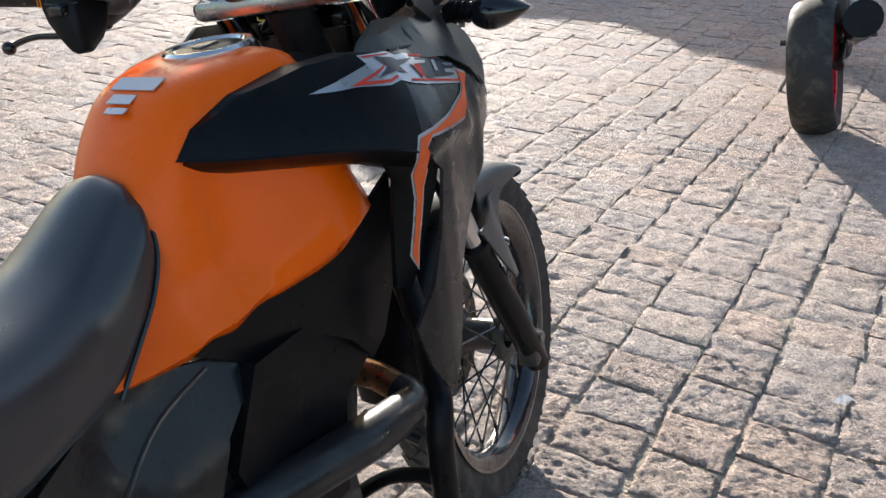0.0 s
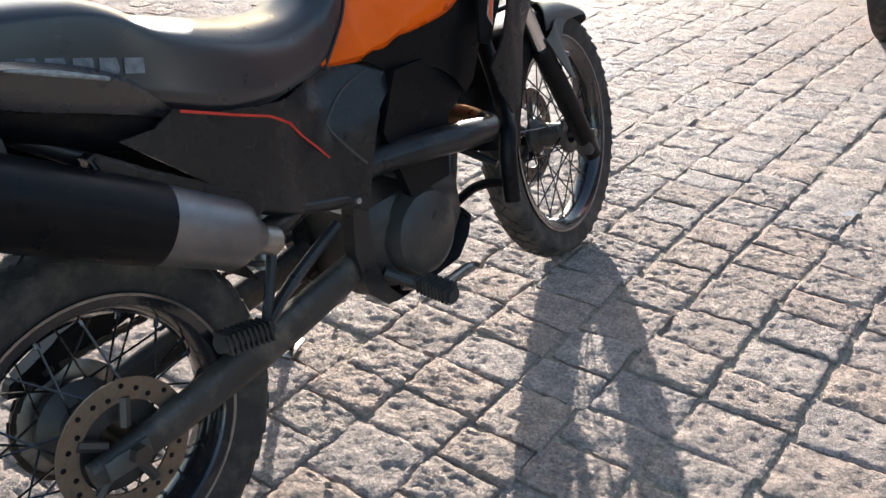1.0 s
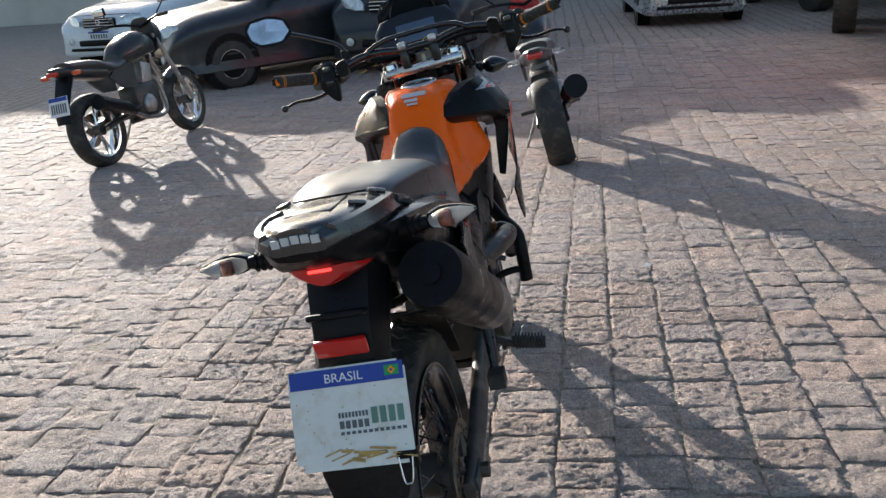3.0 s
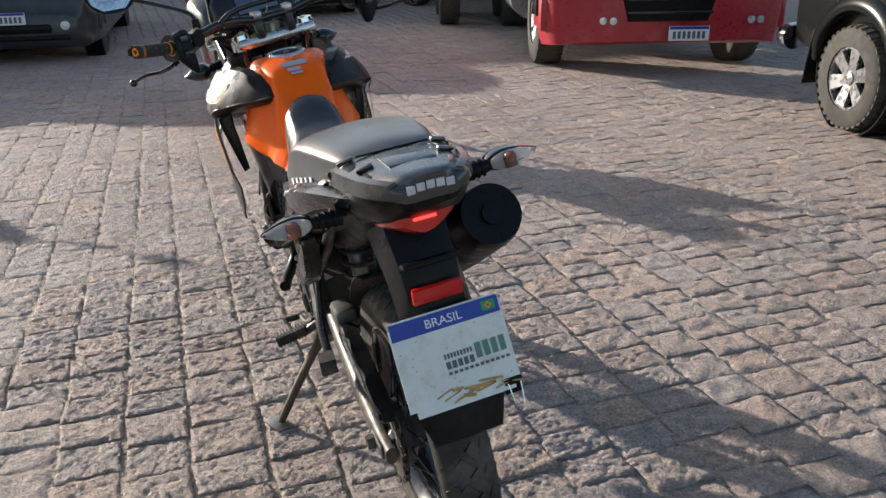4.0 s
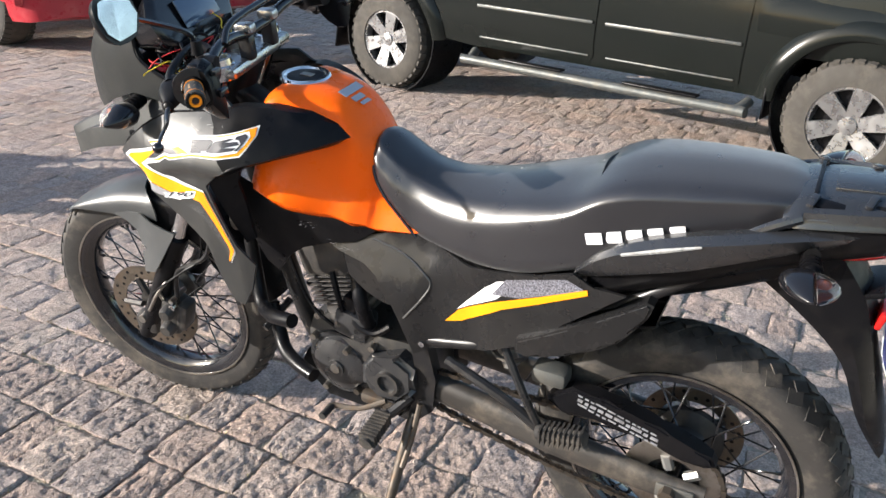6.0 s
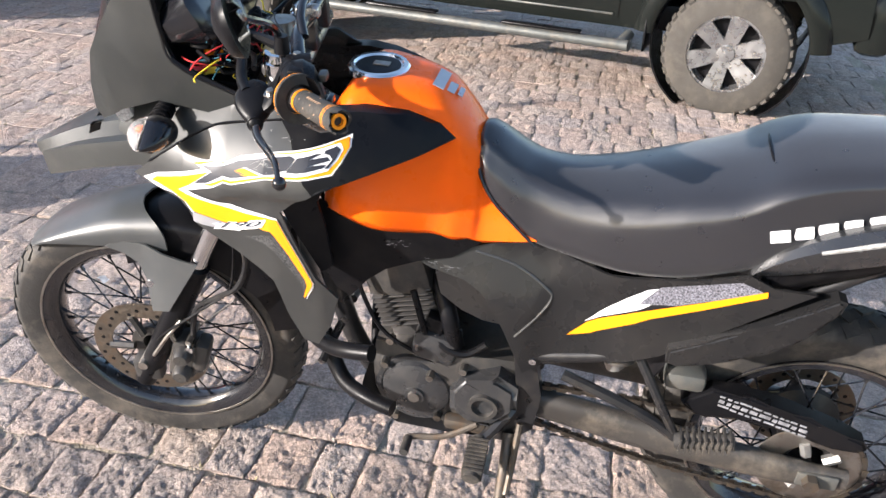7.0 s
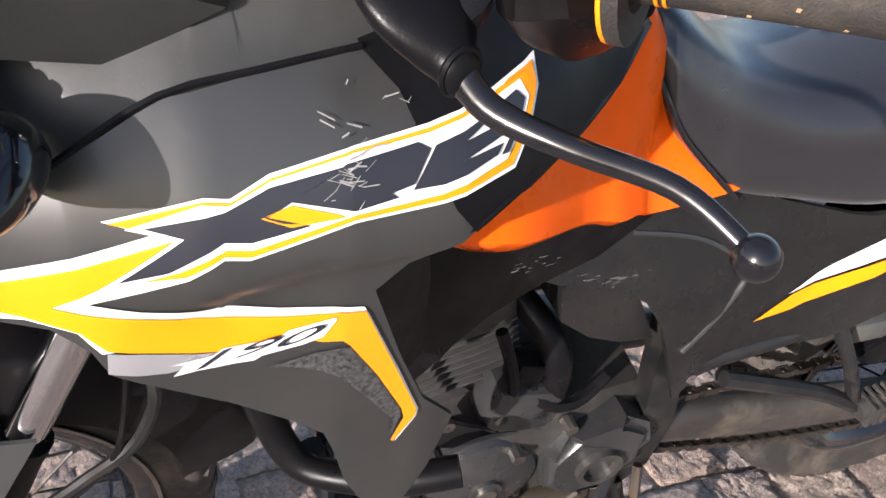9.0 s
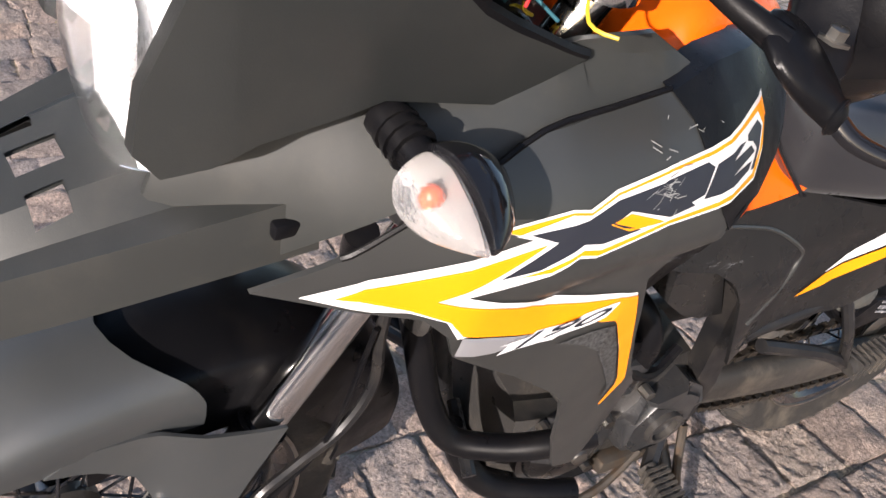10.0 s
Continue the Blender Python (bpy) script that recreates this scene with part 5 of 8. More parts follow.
DECALS_RIGHT = {
    "silver_field": (M_SILVER, 0.0012, [(-0.529, 0.9598), (-0.4481, 0.9714), (-0.4498, 0.9813), (-0.4022, 0.975), (-0.3957, 0.9688), (-0.3785, 0.9669), (-0.3086, 0.9466), (-0.2557, 0.9192), (-0.2735, 0.9034), (-0.3811, 0.9315), (-0.4081, 0.9402), (-0.4228, 0.947), (-0.4423, 0.9466), (-0.4817, 0.9547), (-0.5064, 0.9566)]),
    "dark_cross_shape": (M_FILMB, 0.0026, [(-0.4315, 0.9757), (-0.4051, 0.9688), (-0.4002, 0.9644), (-0.3681, 0.9593), (-0.4062, 0.9592), (-0.402, 0.9487), (-0.4163, 0.9566), (-0.4493, 0.9572), (-0.4243, 0.9634)]),
    "dark_end_shape": (M_FILMB, 0.0026, [(-0.3638, 0.9573), (-0.285, 0.9367), (-0.2605, 0.9244), (-0.2901, 0.9187), (-0.3722, 0.9361), (-0.3716, 0.9447), (-0.3691, 0.9523)]),
    "silver_hook": (M_SILVER, 0.004, [(-0.388, 0.9547), (-0.3736, 0.9578), (-0.345, 0.9503), (-0.3503, 0.9486), (-0.3737, 0.9535)]),
    "silver_bar": (M_SILVER, 0.004, [(-0.3202, 0.9467), (-0.332, 0.9348), (-0.3411, 0.9366), (-0.3296, 0.9467)]),
    "silver_upper_slit": (M_SILVER, 0.004, [(-0.3062, 0.9371), (-0.2674, 0.9278), (-0.2721, 0.9255), (-0.3046, 0.9337)]),
    "silver_lower_slit": (M_SILVER, 0.004, [(-0.3123, 0.9313), (-0.273, 0.9222), (-0.2845, 0.9194), (-0.3148, 0.9279)]),
    "red_wedge": (M_REDFILM, 0.0034, [(-0.383, 0.9555), (-0.3657, 0.9513), (-0.3768, 0.9373), (-0.3821, 0.9409)]),
    "red_chevron": (M_REDFILM, 0.002, [(-0.4869, 0.957), (-0.4238, 0.966), (-0.4344, 0.9624), (-0.4686, 0.9572), (-0.4361, 0.9518), (-0.4222, 0.953), (-0.4227, 0.9504), (-0.4378, 0.9492), (-0.4711, 0.9543)]),
    "red_lower_line": (M_REDFILM, 0.002, [(-0.4024, 0.9436), (-0.273, 0.9084), (-0.2786, 0.9071), (-0.4057, 0.9419)]),
    "red_upper_line": (M_REDFILM, 0.002, [(-0.4489, 0.9803), (-0.4024, 0.9732), (-0.4036, 0.9724), (-0.4443, 0.9776)]),
    "red_front_line": (M_REDFILM, 0.002, [(-0.367, 0.9636), (-0.3086, 0.9466), (-0.311, 0.9449), (-0.37, 0.9611)]),
    "silver_edge": (M_SILVER, 0.0012, [(-0.2615, 0.9212), (-0.2359, 0.9082), (-0.2837, 0.8893), (-0.3237, 0.8719), (-0.4296, 0.8839), (-0.4443, 0.8765), (-0.4364, 0.847), (-0.4482, 0.831), (-0.465, 0.7662), (-0.4702, 0.7339), (-0.4805, 0.7567), (-0.4645, 0.8221), (-0.464, 0.8715), (-0.4512, 0.8929), (-0.3647, 0.8954), (-0.3094, 0.8991), (-0.2759, 0.9049)]),
    "orange_band": (M_ORRED, 0.0022, [(-0.2634, 0.9189), (-0.2392, 0.9059), (-0.2792, 0.8916), (-0.3221, 0.8749), (-0.4285, 0.8871), (-0.4453, 0.8779), (-0.4385, 0.8486), (-0.4505, 0.8323), (-0.4673, 0.7678), (-0.4718, 0.7383), (-0.4775, 0.7571), (-0.4616, 0.8225), (-0.462, 0.8704), (-0.4503, 0.8894), (-0.3671, 0.8925), (-0.3119, 0.8962), (-0.2794, 0.9022)]),
}
for s, side_shape in ((-1, shroud_x), (1, shroud_right_x)):
    # the right shroud's darker material holds the shade on its sunless side
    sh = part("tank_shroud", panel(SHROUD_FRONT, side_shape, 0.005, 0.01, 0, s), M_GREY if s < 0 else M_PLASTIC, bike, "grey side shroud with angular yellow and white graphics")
    part("shroud_tail", panel(SHROUD_REAR, side_shape, 0.03, 0.02, 0.0015, s), M_BLACK, sh, "matt black rear end of the shroud")
    part("tail_underside", skin([[(s * (side_shape(y, z) - dx), y + dy, z - dz) for y, z in ((-0.65, 0.925), (-0.614, 0.916), (-0.557, 0.906), (-0.492, 0.89), (-0.459, 0.876), (-0.43, 0.862))] for dx, dy, dz in ((-0.001, 0, -0.002), (0.02, 0.004, 0.011), (0.05, 0.01, 0.02), (0.08, 0.012, 0.022))], 0.003, 2, 3), M_BLACK, sh)
    part("upper_panel", panel(UPPER, upper_x, 0.006, 0.022, 0, s), M_BEAK, sh, "satin grey panel between cowl and shroud")
    seam = [(-0.15, 0.868), (-0.164, 0.878), (-0.229, 0.924), (-0.284, 0.954), (-0.339, 0.965), (-0.396, 0.973)]
    part("panel_gap", tube([(s * (side_shape(y, z) - 0.001), y, z + 0.001) for y, z in seam], 0.0024, 6, 3), M_BLACK, sh)
    inner = [(-0.395, 0.839), (-0.452, 0.879), (-0.462, 0.868), (-0.448, 0.836), (-0.456, 0.79), (-0.462, 0.7), (-0.445, 0.69)]
    part("shroud_return", panel(inner, lambda y, z: shroud_x(-0.4, z) - 0.012 - max(0, -0.4 - y) * 0.6, 0.006, 0.03, 0, s), M_BLACK, sh)
    for nm, (mt, off, poly) in (DECALS if s < 0 else DECALS_RIGHT).items():
        part(nm, panel(poly, side_shape, 0.0, 0.01, off + 0.0004, s), mt, sh)
    # slanted model number, on a pale band where the shroud has one
    (y0, z0, slope, wide, tall, lean) = (-0.3235, 0.7985, 0.25, 1.8, 0.52, 1.7) if s < 0 else (-0.3791, 0.876, 0.16, 1.25, 0.42, 1.1)
    bm = text_bm("190", 0.03, Matrix.Identity(4), 0.0)
    for v in bm.verts:
        u, w = v.co.x * wide, v.co.y * tall
        u += w * lean
        y, z = y0 + s * u, z0 - s * slope * u + w
        v.co = (s * (side_shape(y, z) + 0.0056), y, z)
    part("number_mark", bm, M_FILMB, sh, "black model number 190", smooth=False)

# scuffs on the left shroud
random.seed(4)
sc = bmesh.new()
for k in range(40):
    y, z = -0.379 + random.gauss(0, 0.007), 0.918 + random.gauss(0, 0.006)
    if k > 26:
        y, z = -0.382 + random.gauss(0, 0.006), 0.944 + random.gauss(0, 0.008)
    if k > 34:
        y, z = -0.419 + random.gauss(0, 0.008), 0.954 + random.gauss(0, 0.004)
    a, l = random.uniform(-0.6, 0.9), random.uniform(0.001, 0.005)
    p = [(y - l * math.cos(a), z + l * math.sin(a)), (y + l * math.cos(a), z - l * math.sin(a))]
    w = random.uniform(0.0003, 0.0009)
    q = [(p[0][0], p[0][1]), (p[1][0], p[1][1]), (p[1][0], p[1][1] + w), (p[0][0], p[0][1] + w)]
    sc.faces.new([sc.verts.new((-(shroud_x(yy, zz) + 0.0056), yy, zz)) for yy, zz in q])
stuff(part("scuffed_area", sc, M_SCRATCH_GLINT, bike, "pale scratches on the shroud", smooth=False))

sc = bmesh.new()
for y, z, n in ((-0.625, 0.71, 9), (-0.66, 0.702, 8), (-0.682, 0.704, 5), (-0.56, 0.736, 8), (-0.583, 0.741, 5)):
    for k in range(n):
        yy, zz, l, w = y + random.gauss(0, 0.006), z + random.gauss(0, 0.003), random.uniform(0.001, 0.005), random.uniform(0.0002, 0.0006)
        d = random.uniform(-0.2, 0.5) * l
        sc.faces.new([sc.verts.new((-0.1335, a, b)) for a, b in ((yy + l, zz), (yy - l, zz + d), (yy - l, zz + d + w), (yy + l, zz + w))])
stuff(part("side_scuffs", sc, M_DIMMARK, bike, "pale scratches beside the tank", smooth=False))

# black panels under the tank
DARK = [(-0.41, 0.83), (-0.45, 0.81), (-0.468, 0.789), (-0.54, 0.775), (-0.64, 0.76), (-0.71, 0.735), (-0.66, 0.70), (-0.6, 0.69), (-0.545, 0.672), (-0.51, 0.645), (-0.475, 0.60), (-0.45, 0.62), (-0.42, 0.70)]
for s in (-1, 1):
    part("under_tank_panel", panel(DARK, lambda y, z: lerp(y, [-0.72, -0.6, -0.5, -0.4], [0.09, 0.118, 0.144, 0.15]) - max(0, 0.75 - z) * 0.12, 0.006, 0.025, 0, s), M_BLACK, bike, "black panel under the tank")


# seat
def seat_ring(y, top, bot, w, tw):
    k = lerp(-y, [0.74, 0.95], [1.0, 0.92])
    w, tw = w * k, tw * k
    c = min(1.0, (top - bot) / 0.1) * lerp(-y, [1.1, 1.2], [1.0, 0.8])
    return half_ring(y, [(0, top + 0.002), (tw * 0.45, top - 0.003 * c), (tw * 0.82, top - 0.013 * c), (tw, top - 0.03 * c), ((tw + w * 3) / 4, top - 0.05 * c), (w, (top + bot * 2) / 3), (w * 0.97, bot), (w * 0.5, bot - 0.008)])


seat = part("seat", loft([seat_ring(-0.688, 0.912, 0.895, 0.04, 0.027), seat_ring(-0.693, 0.92, 0.87, 0.055, 0.042), seat_ring(-0.706, 0.92, 0.842, 0.069, 0.054), seat_ring(-0.724, 0.912, 0.815, 0.075, 0.06), seat_ring(-0.742, 0.9, 0.797, 0.079, 0.064), seat_ring(-0.765, 0.884, 0.775, 0.083, 0.069), seat_ring(-0.8, 0.866, 0.748, 0.088, 0.077), seat_ring(-0.86, 0.857, 0.742, 0.107, 0.094),
                          seat_ring(-0.95, 0.869, 0.736, 0.132, 0.116), seat_ring(-1.04, 0.893, 0.748, 0.145, 0.132), seat_ring(-1.12, 0.918, 0.775, 0.15, 0.142), seat_ring(-1.18, 0.952, 0.80, 0.148, 0.141),
                          seat_ring(-1.24, 0.97, 0.83, 0.14, 0.134), seat_ring(-1.34, 0.982, 0.872, 0.125, 0.12), seat_ring(-1.44, 0.984, 0.912, 0.105, 0.1), seat_ring(-1.485, 0.976, 0.93, 0.085, 0.072)], 4, 3), M_SEAT, bike, "long black vinyl dual seat", sharp=75)
part("seat_piping", tube([(s_ * x, y, z) for s_, pts in ((-1, ((0.089, -0.803, 0.742), (0.0805, -0.744, 0.795), (0.076, -0.722, 0.818), (0.07, -0.704, 0.845), (0.0565, -0.6915, 0.873), (0.041, -0.6865, 0.9))), (1, ((0.041, -0.6865, 0.9), (0.0565, -0.6915, 0.873), (0.07, -0.704, 0.845), (0.076, -0.722, 0.818), (0.0805, -0.744, 0.795), (0.089, -0.803, 0.742)))) for x, y, z in pts], 0.003, 6, 3), M_GLOSSB, seat)
part("seat_strap_seam", tube([(x, -1.155 - abs(x) * 0.1, 0.943 - x * x * 2.2) for x in (-0.13, -0.08, 0, 0.08, 0.13)], 0.0022, 6, 4), M_BLACK, seat)
for s in (-1, 1):
    let = bmesh.new()
    for i, wd in enumerate((0.026, 0.025, 0.025, 0.025, 0.027)):
        y = -1.178 - i * 0.033
        z = 0.858 + (-(y) - 1.178) * 0.27
        x = lerp(-y, [1.04, 1.12, 1.18, 1.24, 1.34], [0.1334, 0.138, 0.1362, 0.1288, 0.115]) + 0.001
        box((s * x, y, z), (0.002, wd * 1.12, 0.021), 0, Matrix.Rotation(-0.25, 4, "X"), let)
    # right-hand marking dimmed in colour, as it lies on the shaded side
    part("seat_marking", let, M_WHITE if s < 0 else M_DIMMARK, seat, "block marking on the seat side", smooth=False)


# side covers
def side_x(y, z):
    w = 0.125 + 0.1 * max(0, -y - 0.87)
    fold = lerp(y, [-1.25, -0.977, -0.831, -0.80], [0.77, 0.722, 0.664, 0.6])
    if z < fold and y < -0.8:
        w -= 0.012 * min(1, (fold - z) / 0.03) * min(1, (-0.8 - y) / 0.04) * min(1, max(0, (y + 0.985) / 0.05))
    return w - 0.045 * min(1, max(0, (z - 0.63) / 0.1)) * min(1, max(0, (y + 0.95) / 0.12))


SIDE = [(-0.70, 0.722), (-0.751, 0.738), (-0.805, 0.748), (-0.865, 0.734), (-0.93, 0.73), (-1.0, 0.742), (-1.08, 0.76), (-1.15, 0.788), (-1.19, 0.772), (-1.25, 0.775), (-1.2, 0.73), (-1.1, 0.64), (-1.04, 0.585), (-0.97, 0.545), (-0.9, 0.515), (-0.84, 0.495),
        (-0.805, 0.475), (-0.785, 0.52), (-0.767, 0.563), (-0.745, 0.61), (-0.719, 0.645), (-0.686, 0.663), (-0.624, 0.675), (-0.576, 0.692), (-0.62, 0.702)]
for s in (-1, 1):
    sd = part("side_cover", panel(SIDE, side_x, 0.006, 0.022, 0, s), M_PLASTIC, bike, "dark grey side cover")
    part("white_side_decal", panel([(-0.905, 0.618), (-0.975, 0.70), (-1.0, 0.722), (-1.06, 0.745), (-1.0, 0.683)], side_x, 0, 0.03, 0.0012, s), M_WHITE, sd) if s < 0 else None
    part("speckled_side_decal", panel([(-0.99, 0.69), (-1.02, 0.733), (-1.14, 0.774), (-1.178, 0.762), (-1.05, 0.702)], side_x, 0, 0.03, 0.0016, s), M_SPARK, sd) if s < 0 else None
    part("yellow_side_stripe", panel([(-0.877, 0.579), (-0.91, 0.619), (-0.99, 0.672), (-1.09, 0.72), (-1.18, 0.766), (-1.182, 0.755), (-1.09, 0.704), (-1.01, 0.662), (-0.918, 0.595)], side_x, 0, 0.03, 0.0022, s), M_YELLOW, sd) if s < 0 else part("red_side_line", panel([(-1.141, 0.784), (-1.049, 0.747), (-0.977, 0.72), (-0.93, 0.691), (-0.858, 0.602), (-0.861, 0.6), (-0.934, 0.688), (-0.98, 0.717), (-1.05, 0.743), (-1.143, 0.78)], side_x, 0, 0.03, 0.0022, s), M_REDFILM, sd)
    part("cover_ridge", tube([(s * (side_x(y, z) + 0.0005), y, z) for y, z in ((-0.70, 0.714), (-0.775, 0.7), (-0.831, 0.671), (-0.843, 0.65), (-0.821, 0.611), (-0.785, 0.563))], 0.0028, 6, 5), M_GREY, sd)
    part("cover_bolt", lathe([(0.001, -0.002), (0.007, -0.002), (0.006, 0.004), (0.001, 0.004)], (s * (side_x(-0.822, 0.503) + 0.001), -0.822, 0.503), "x", 10), M_CHROME, sd)
    part("air_box_cover", panel([(-0.63, 0.667), (-0.661, 0.668), (-0.719, 0.645), (-0.763, 0.564), (-0.72, 0.568), (-0.68, 0.585), (-0.64, 0.617)], lambda y, z: 0.1, 0.05, 0.03, 0, s), M_PLASTIC, bike, "dark grey box behind the cylinder")
    gd = panel([(-1.05, 0.618), (-1.13, 0.665), (-1.22, 0.725), (-1.285, 0.772), (-1.298, 0.768), (-1.29, 0.74), (-1.24, 0.67), (-1.17, 0.625), (-1.07, 0.585), (-1.05, 0.59)], lambda y, z: 0.165, 0.035, 0.05, 0, s)
    bmesh.ops.bevel(gd, geom=[e for e in gd.edges if len(e.link_faces) == 2 and e.calc_face_angle(0) > 0.9], offset=0.005, segments=2, affect="EDGES")
    part("passenger_guard", gd, M_PLASTIC, bike, "dark grey moulded guard under the side cover")

# tail: grab rails, rack, lamp
for s in (-1, 1):
    rail = part("grab_rail", loft([[(s * x, y, z) for x, z in ((xo, zo), (xi, zi), (xi - 0.012, zb + 0.006), (xo - 0.016, zb))] for y, xo, zo, xi, zi, zb in
                                   ((-1.15, 0.148, 0.786, 0.13, 0.794, 0.774), (-1.19, 0.16, 0.829, 0.132, 0.836, 0.79), (-1.25, 0.168, 0.866, 0.13, 0.874, 0.814), (-1.34, 0.169, 0.899, 0.126, 0.906, 0.846),
                                    (-1.43, 0.158, 0.921, 0.116, 0.928, 0.882), (-1.49, 0.138, 0.93, 0.105, 0.936, 0.9), (-1.54, 0.116, 0.934, 0.09, 0.94, 0.912), (-1.6, 0.088, 0.94, 0.07, 0.944, 0.925))], 4, 2), M_SATIN, bike, "satin dark grey grab rail along the seat", sharp=30)
    # pale strip laid on the rail edge as a painted highlight
    part("rail_glint", tube([(s * 0.1665, -1.235, 0.857), (s * 0.1695, -1.30, 0.883), (s * 0.1685, -1.36, 0.904)], [0.003, 0.0045, 0.002], 6, 3), M_SCRATCH_GLINT, rail, "pale scuffed edge")
    part("tail_side", loft([[(s * 0.13, -1.17, 0.78), (s * 0.1, -1.17, 0.79), (s * 0.1, -1.17, 0.73), (s * 0.128, -1.17, 0.735)], [(s * 0.142, -1.32, 0.845), (s * 0.1, -1.32, 0.87), (s * 0.09, -1.32, 0.79), (s * 0.122, -1.32, 0.795)],
                            [(s * 0.13, -1.45, 0.9), (s * 0.09, -1.45, 0.925), (s * 0.075, -1.45, 0.85), (s * 0.108, -1.45, 0.853)], [(s * 0.1, -1.54, 0.925), (s * 0.06, -1.54, 0.94), (s * 0.055, -1.54, 0.88), (s * 0.088, -1.54, 0.885)]], 3, 2), M_BLACK, rail, "black tail side")


def rack_ring(y, top, w, deep=0.04):
    """A crowned section of the rack: high along the middle, falling to its side arms."""
    return half_ring(y, [(0, top), (w * 0.55, top - 0.004), (w - 0.018, top - 0.014), (w - 0.004, top - 0.019), (w, top - 0.027), (w - 0.005, top - deep), (0, top - deep)])


RACK = [(-1.462, 0.97, 0.104), (-1.49, 0.979, 0.112), (-1.56, 0.987, 0.106), (-1.62, 0.992, 0.094), (-1.66, 0.995, 0.08), (-1.685, 0.996, 0.064), (-1.7, 0.993, 0.046)]
rack = part("rear_rack", loft([rack_ring(*r) for r in RACK], 4, 3), M_SATIN, bike, "satin dark grey plastic rear rack", sharp=32)
for s in (-1, 1):
    part("rack_border", loft([[(s * x, y, z) for x, z in ((w, top - 0.024), (w - 0.003, top - 0.0125), (w - 0.014, top - 0.0085), (w - 0.019, top - 0.016))] for y, top, w in RACK[1:6]], 3, 1), M_SATIN, rack)
    part("rack_arm", tube([(s * 0.108, -1.49, 0.956), (s * 0.116, -1.462, 0.944), (s * 0.12, -1.43, 0.925), (s * 0.118, -1.405, 0.905)], [0.0085, 0.009, 0.008, 0.006], 8, 3), M_SATIN, rack, "satin arm beside the seat")
    for yy, zz in ((-1.525, 0.972), (-1.605, 0.979)):
        x = 0.082 + (yy + 1.525) * 0.18
        part("strap_slot", box((s * x, yy, zz), (0.022, 0.04, 0.006), 0.002, Matrix.Rotation(s * 0.3, 4, "Y") @ Matrix.Rotation(s * 0.15, 4, "Z")), M_BLACK, rack)
        part("strap_bar", box((s * (x + 0.002), yy + 0.026, zz + 0.0055), (0.03, 0.012, 0.008), 0.003, Matrix.Rotation(s * 0.3, 4, "Y") @ Matrix.Rotation(s * 0.25, 4, "Z")), M_SATIN, rack)
part("rack_groove", box((0, -1.5, 0.9815), (0.13, 0.006, 0.004), 0.001, Matrix.Rotation(-0.1, 4, "X")), M_BLACK, rack)
part("rack_step", box((0, -1.575, 0.9868), (0.08, 0.1, 0.005), 0.002, Matrix.Rotation(-0.075, 4, "X")), M_SATIN, rack)
lt = bmesh.new()
for i in range(5):
    box(((i - 2) * 0.0158, -1.7025, 0.9765 - 0.0008 * (i - 2) ** 2), (0.013, 0.003, 0.0125), 0, None, lt)
part("rack_marking", lt, M_SCRIPT, rack, "white block marking on the rack end", smooth=False)
tl = part("tail_light", loft([half_ring(-1.525, [(0, 0.885), (0.045, 0.885), (0.0665, 0.88), (0.06, 0.871), (0, 0.868)]),
                              half_ring(-1.575, [(0, 0.9), (0.05, 0.9), (0.0695, 0.893), (0.06, 0.876), (0, 0.862)]),
                              half_ring(-1.615, [(0, 0.91), (0.045, 0.91), (0.063, 0.904), (0.046, 0.882), (0, 0.864)]),
                              half_ring(-1.638, [(0, 0.914), (0.036, 0.914), (0.05, 0.91), (0.034, 0.89), (0, 0.874)])], 4, 3), M_REDLENS, bike, "red wedge-shaped tail light", sharp=35)
part("lit_bar", box((0, -1.6385, 0.9), (0.04, 0.006, 0.005), 0.002), M_REDLAMP, tl, "glowing red lamp bar")
part("tail_underside", loft([half_ring(-1.2, [(0, 0.80), (0.1, 0.80), (0.11, 0.76), (0.08, 0.70), (0, 0.70)]),
                             half_ring(-1.36, [(0, 0.88), (0.1, 0.88), (0.1, 0.83), (0.075, 0.765), (0, 0.76)]),
                             half_ring(-1.48, [(0, 0.945), (0.108, 0.935), (0.1, 0.88), (0.062, 0.82), (0, 0.82)]),
                             half_ring(-1.54, [(0, 0.955), (0.102, 0.945), (0.088, 0.888), (0.055, 0.868), (0, 0.866)]),
                             half_ring(-1.6, [(0, 0.962), (0.092, 0.95), (0.076, 0.9), (0.05, 0.893), (0, 0.89)]),
                             half_ring(-1.65, [(0, 0.966), (0.076, 0.956), (0.062, 0.916), (0.04, 0.912), (0, 0.91)]),
                             half_ring(-1.688, [(0, 0.966), (0.052, 0.958), (0.044, 0.942), (0.03, 0.938), (0, 0.936)])], 4, 3), M_BLACK, bike, "black under-tail fairing", sharp=40)
mg = part("rear_mudguard", loft([[(-0.06, -1.43, 0.82), (0.06, -1.43, 0.82), (0.055, -1.56, 0.875), (-0.055, -1.56, 0.875)],
                                 [(-0.058, -1.525, 0.75), (0.058, -1.525, 0.75), (0.05, -1.61, 0.80), (-0.05, -1.61, 0.80)],
                                 [(-0.06, -1.597, 0.68), (0.06, -1.597, 0.68), (0.05, -1.635, 0.72), (-0.05, -1.635, 0.72)],
                                 [(-0.075, -1.64, 0.59), (0.075, -1.64, 0.59), (0.07, -1.668, 0.61), (-0.07, -1.668, 0.61)],
                                 [(-0.05, -1.69, 0.50), (0.05, -1.69, 0.50), (0.05, -1.70, 0.51), (-0.05, -1.70, 0.51)]], 4, 2), M_BLACK, bike, "long black rear mudguard", sharp=50)
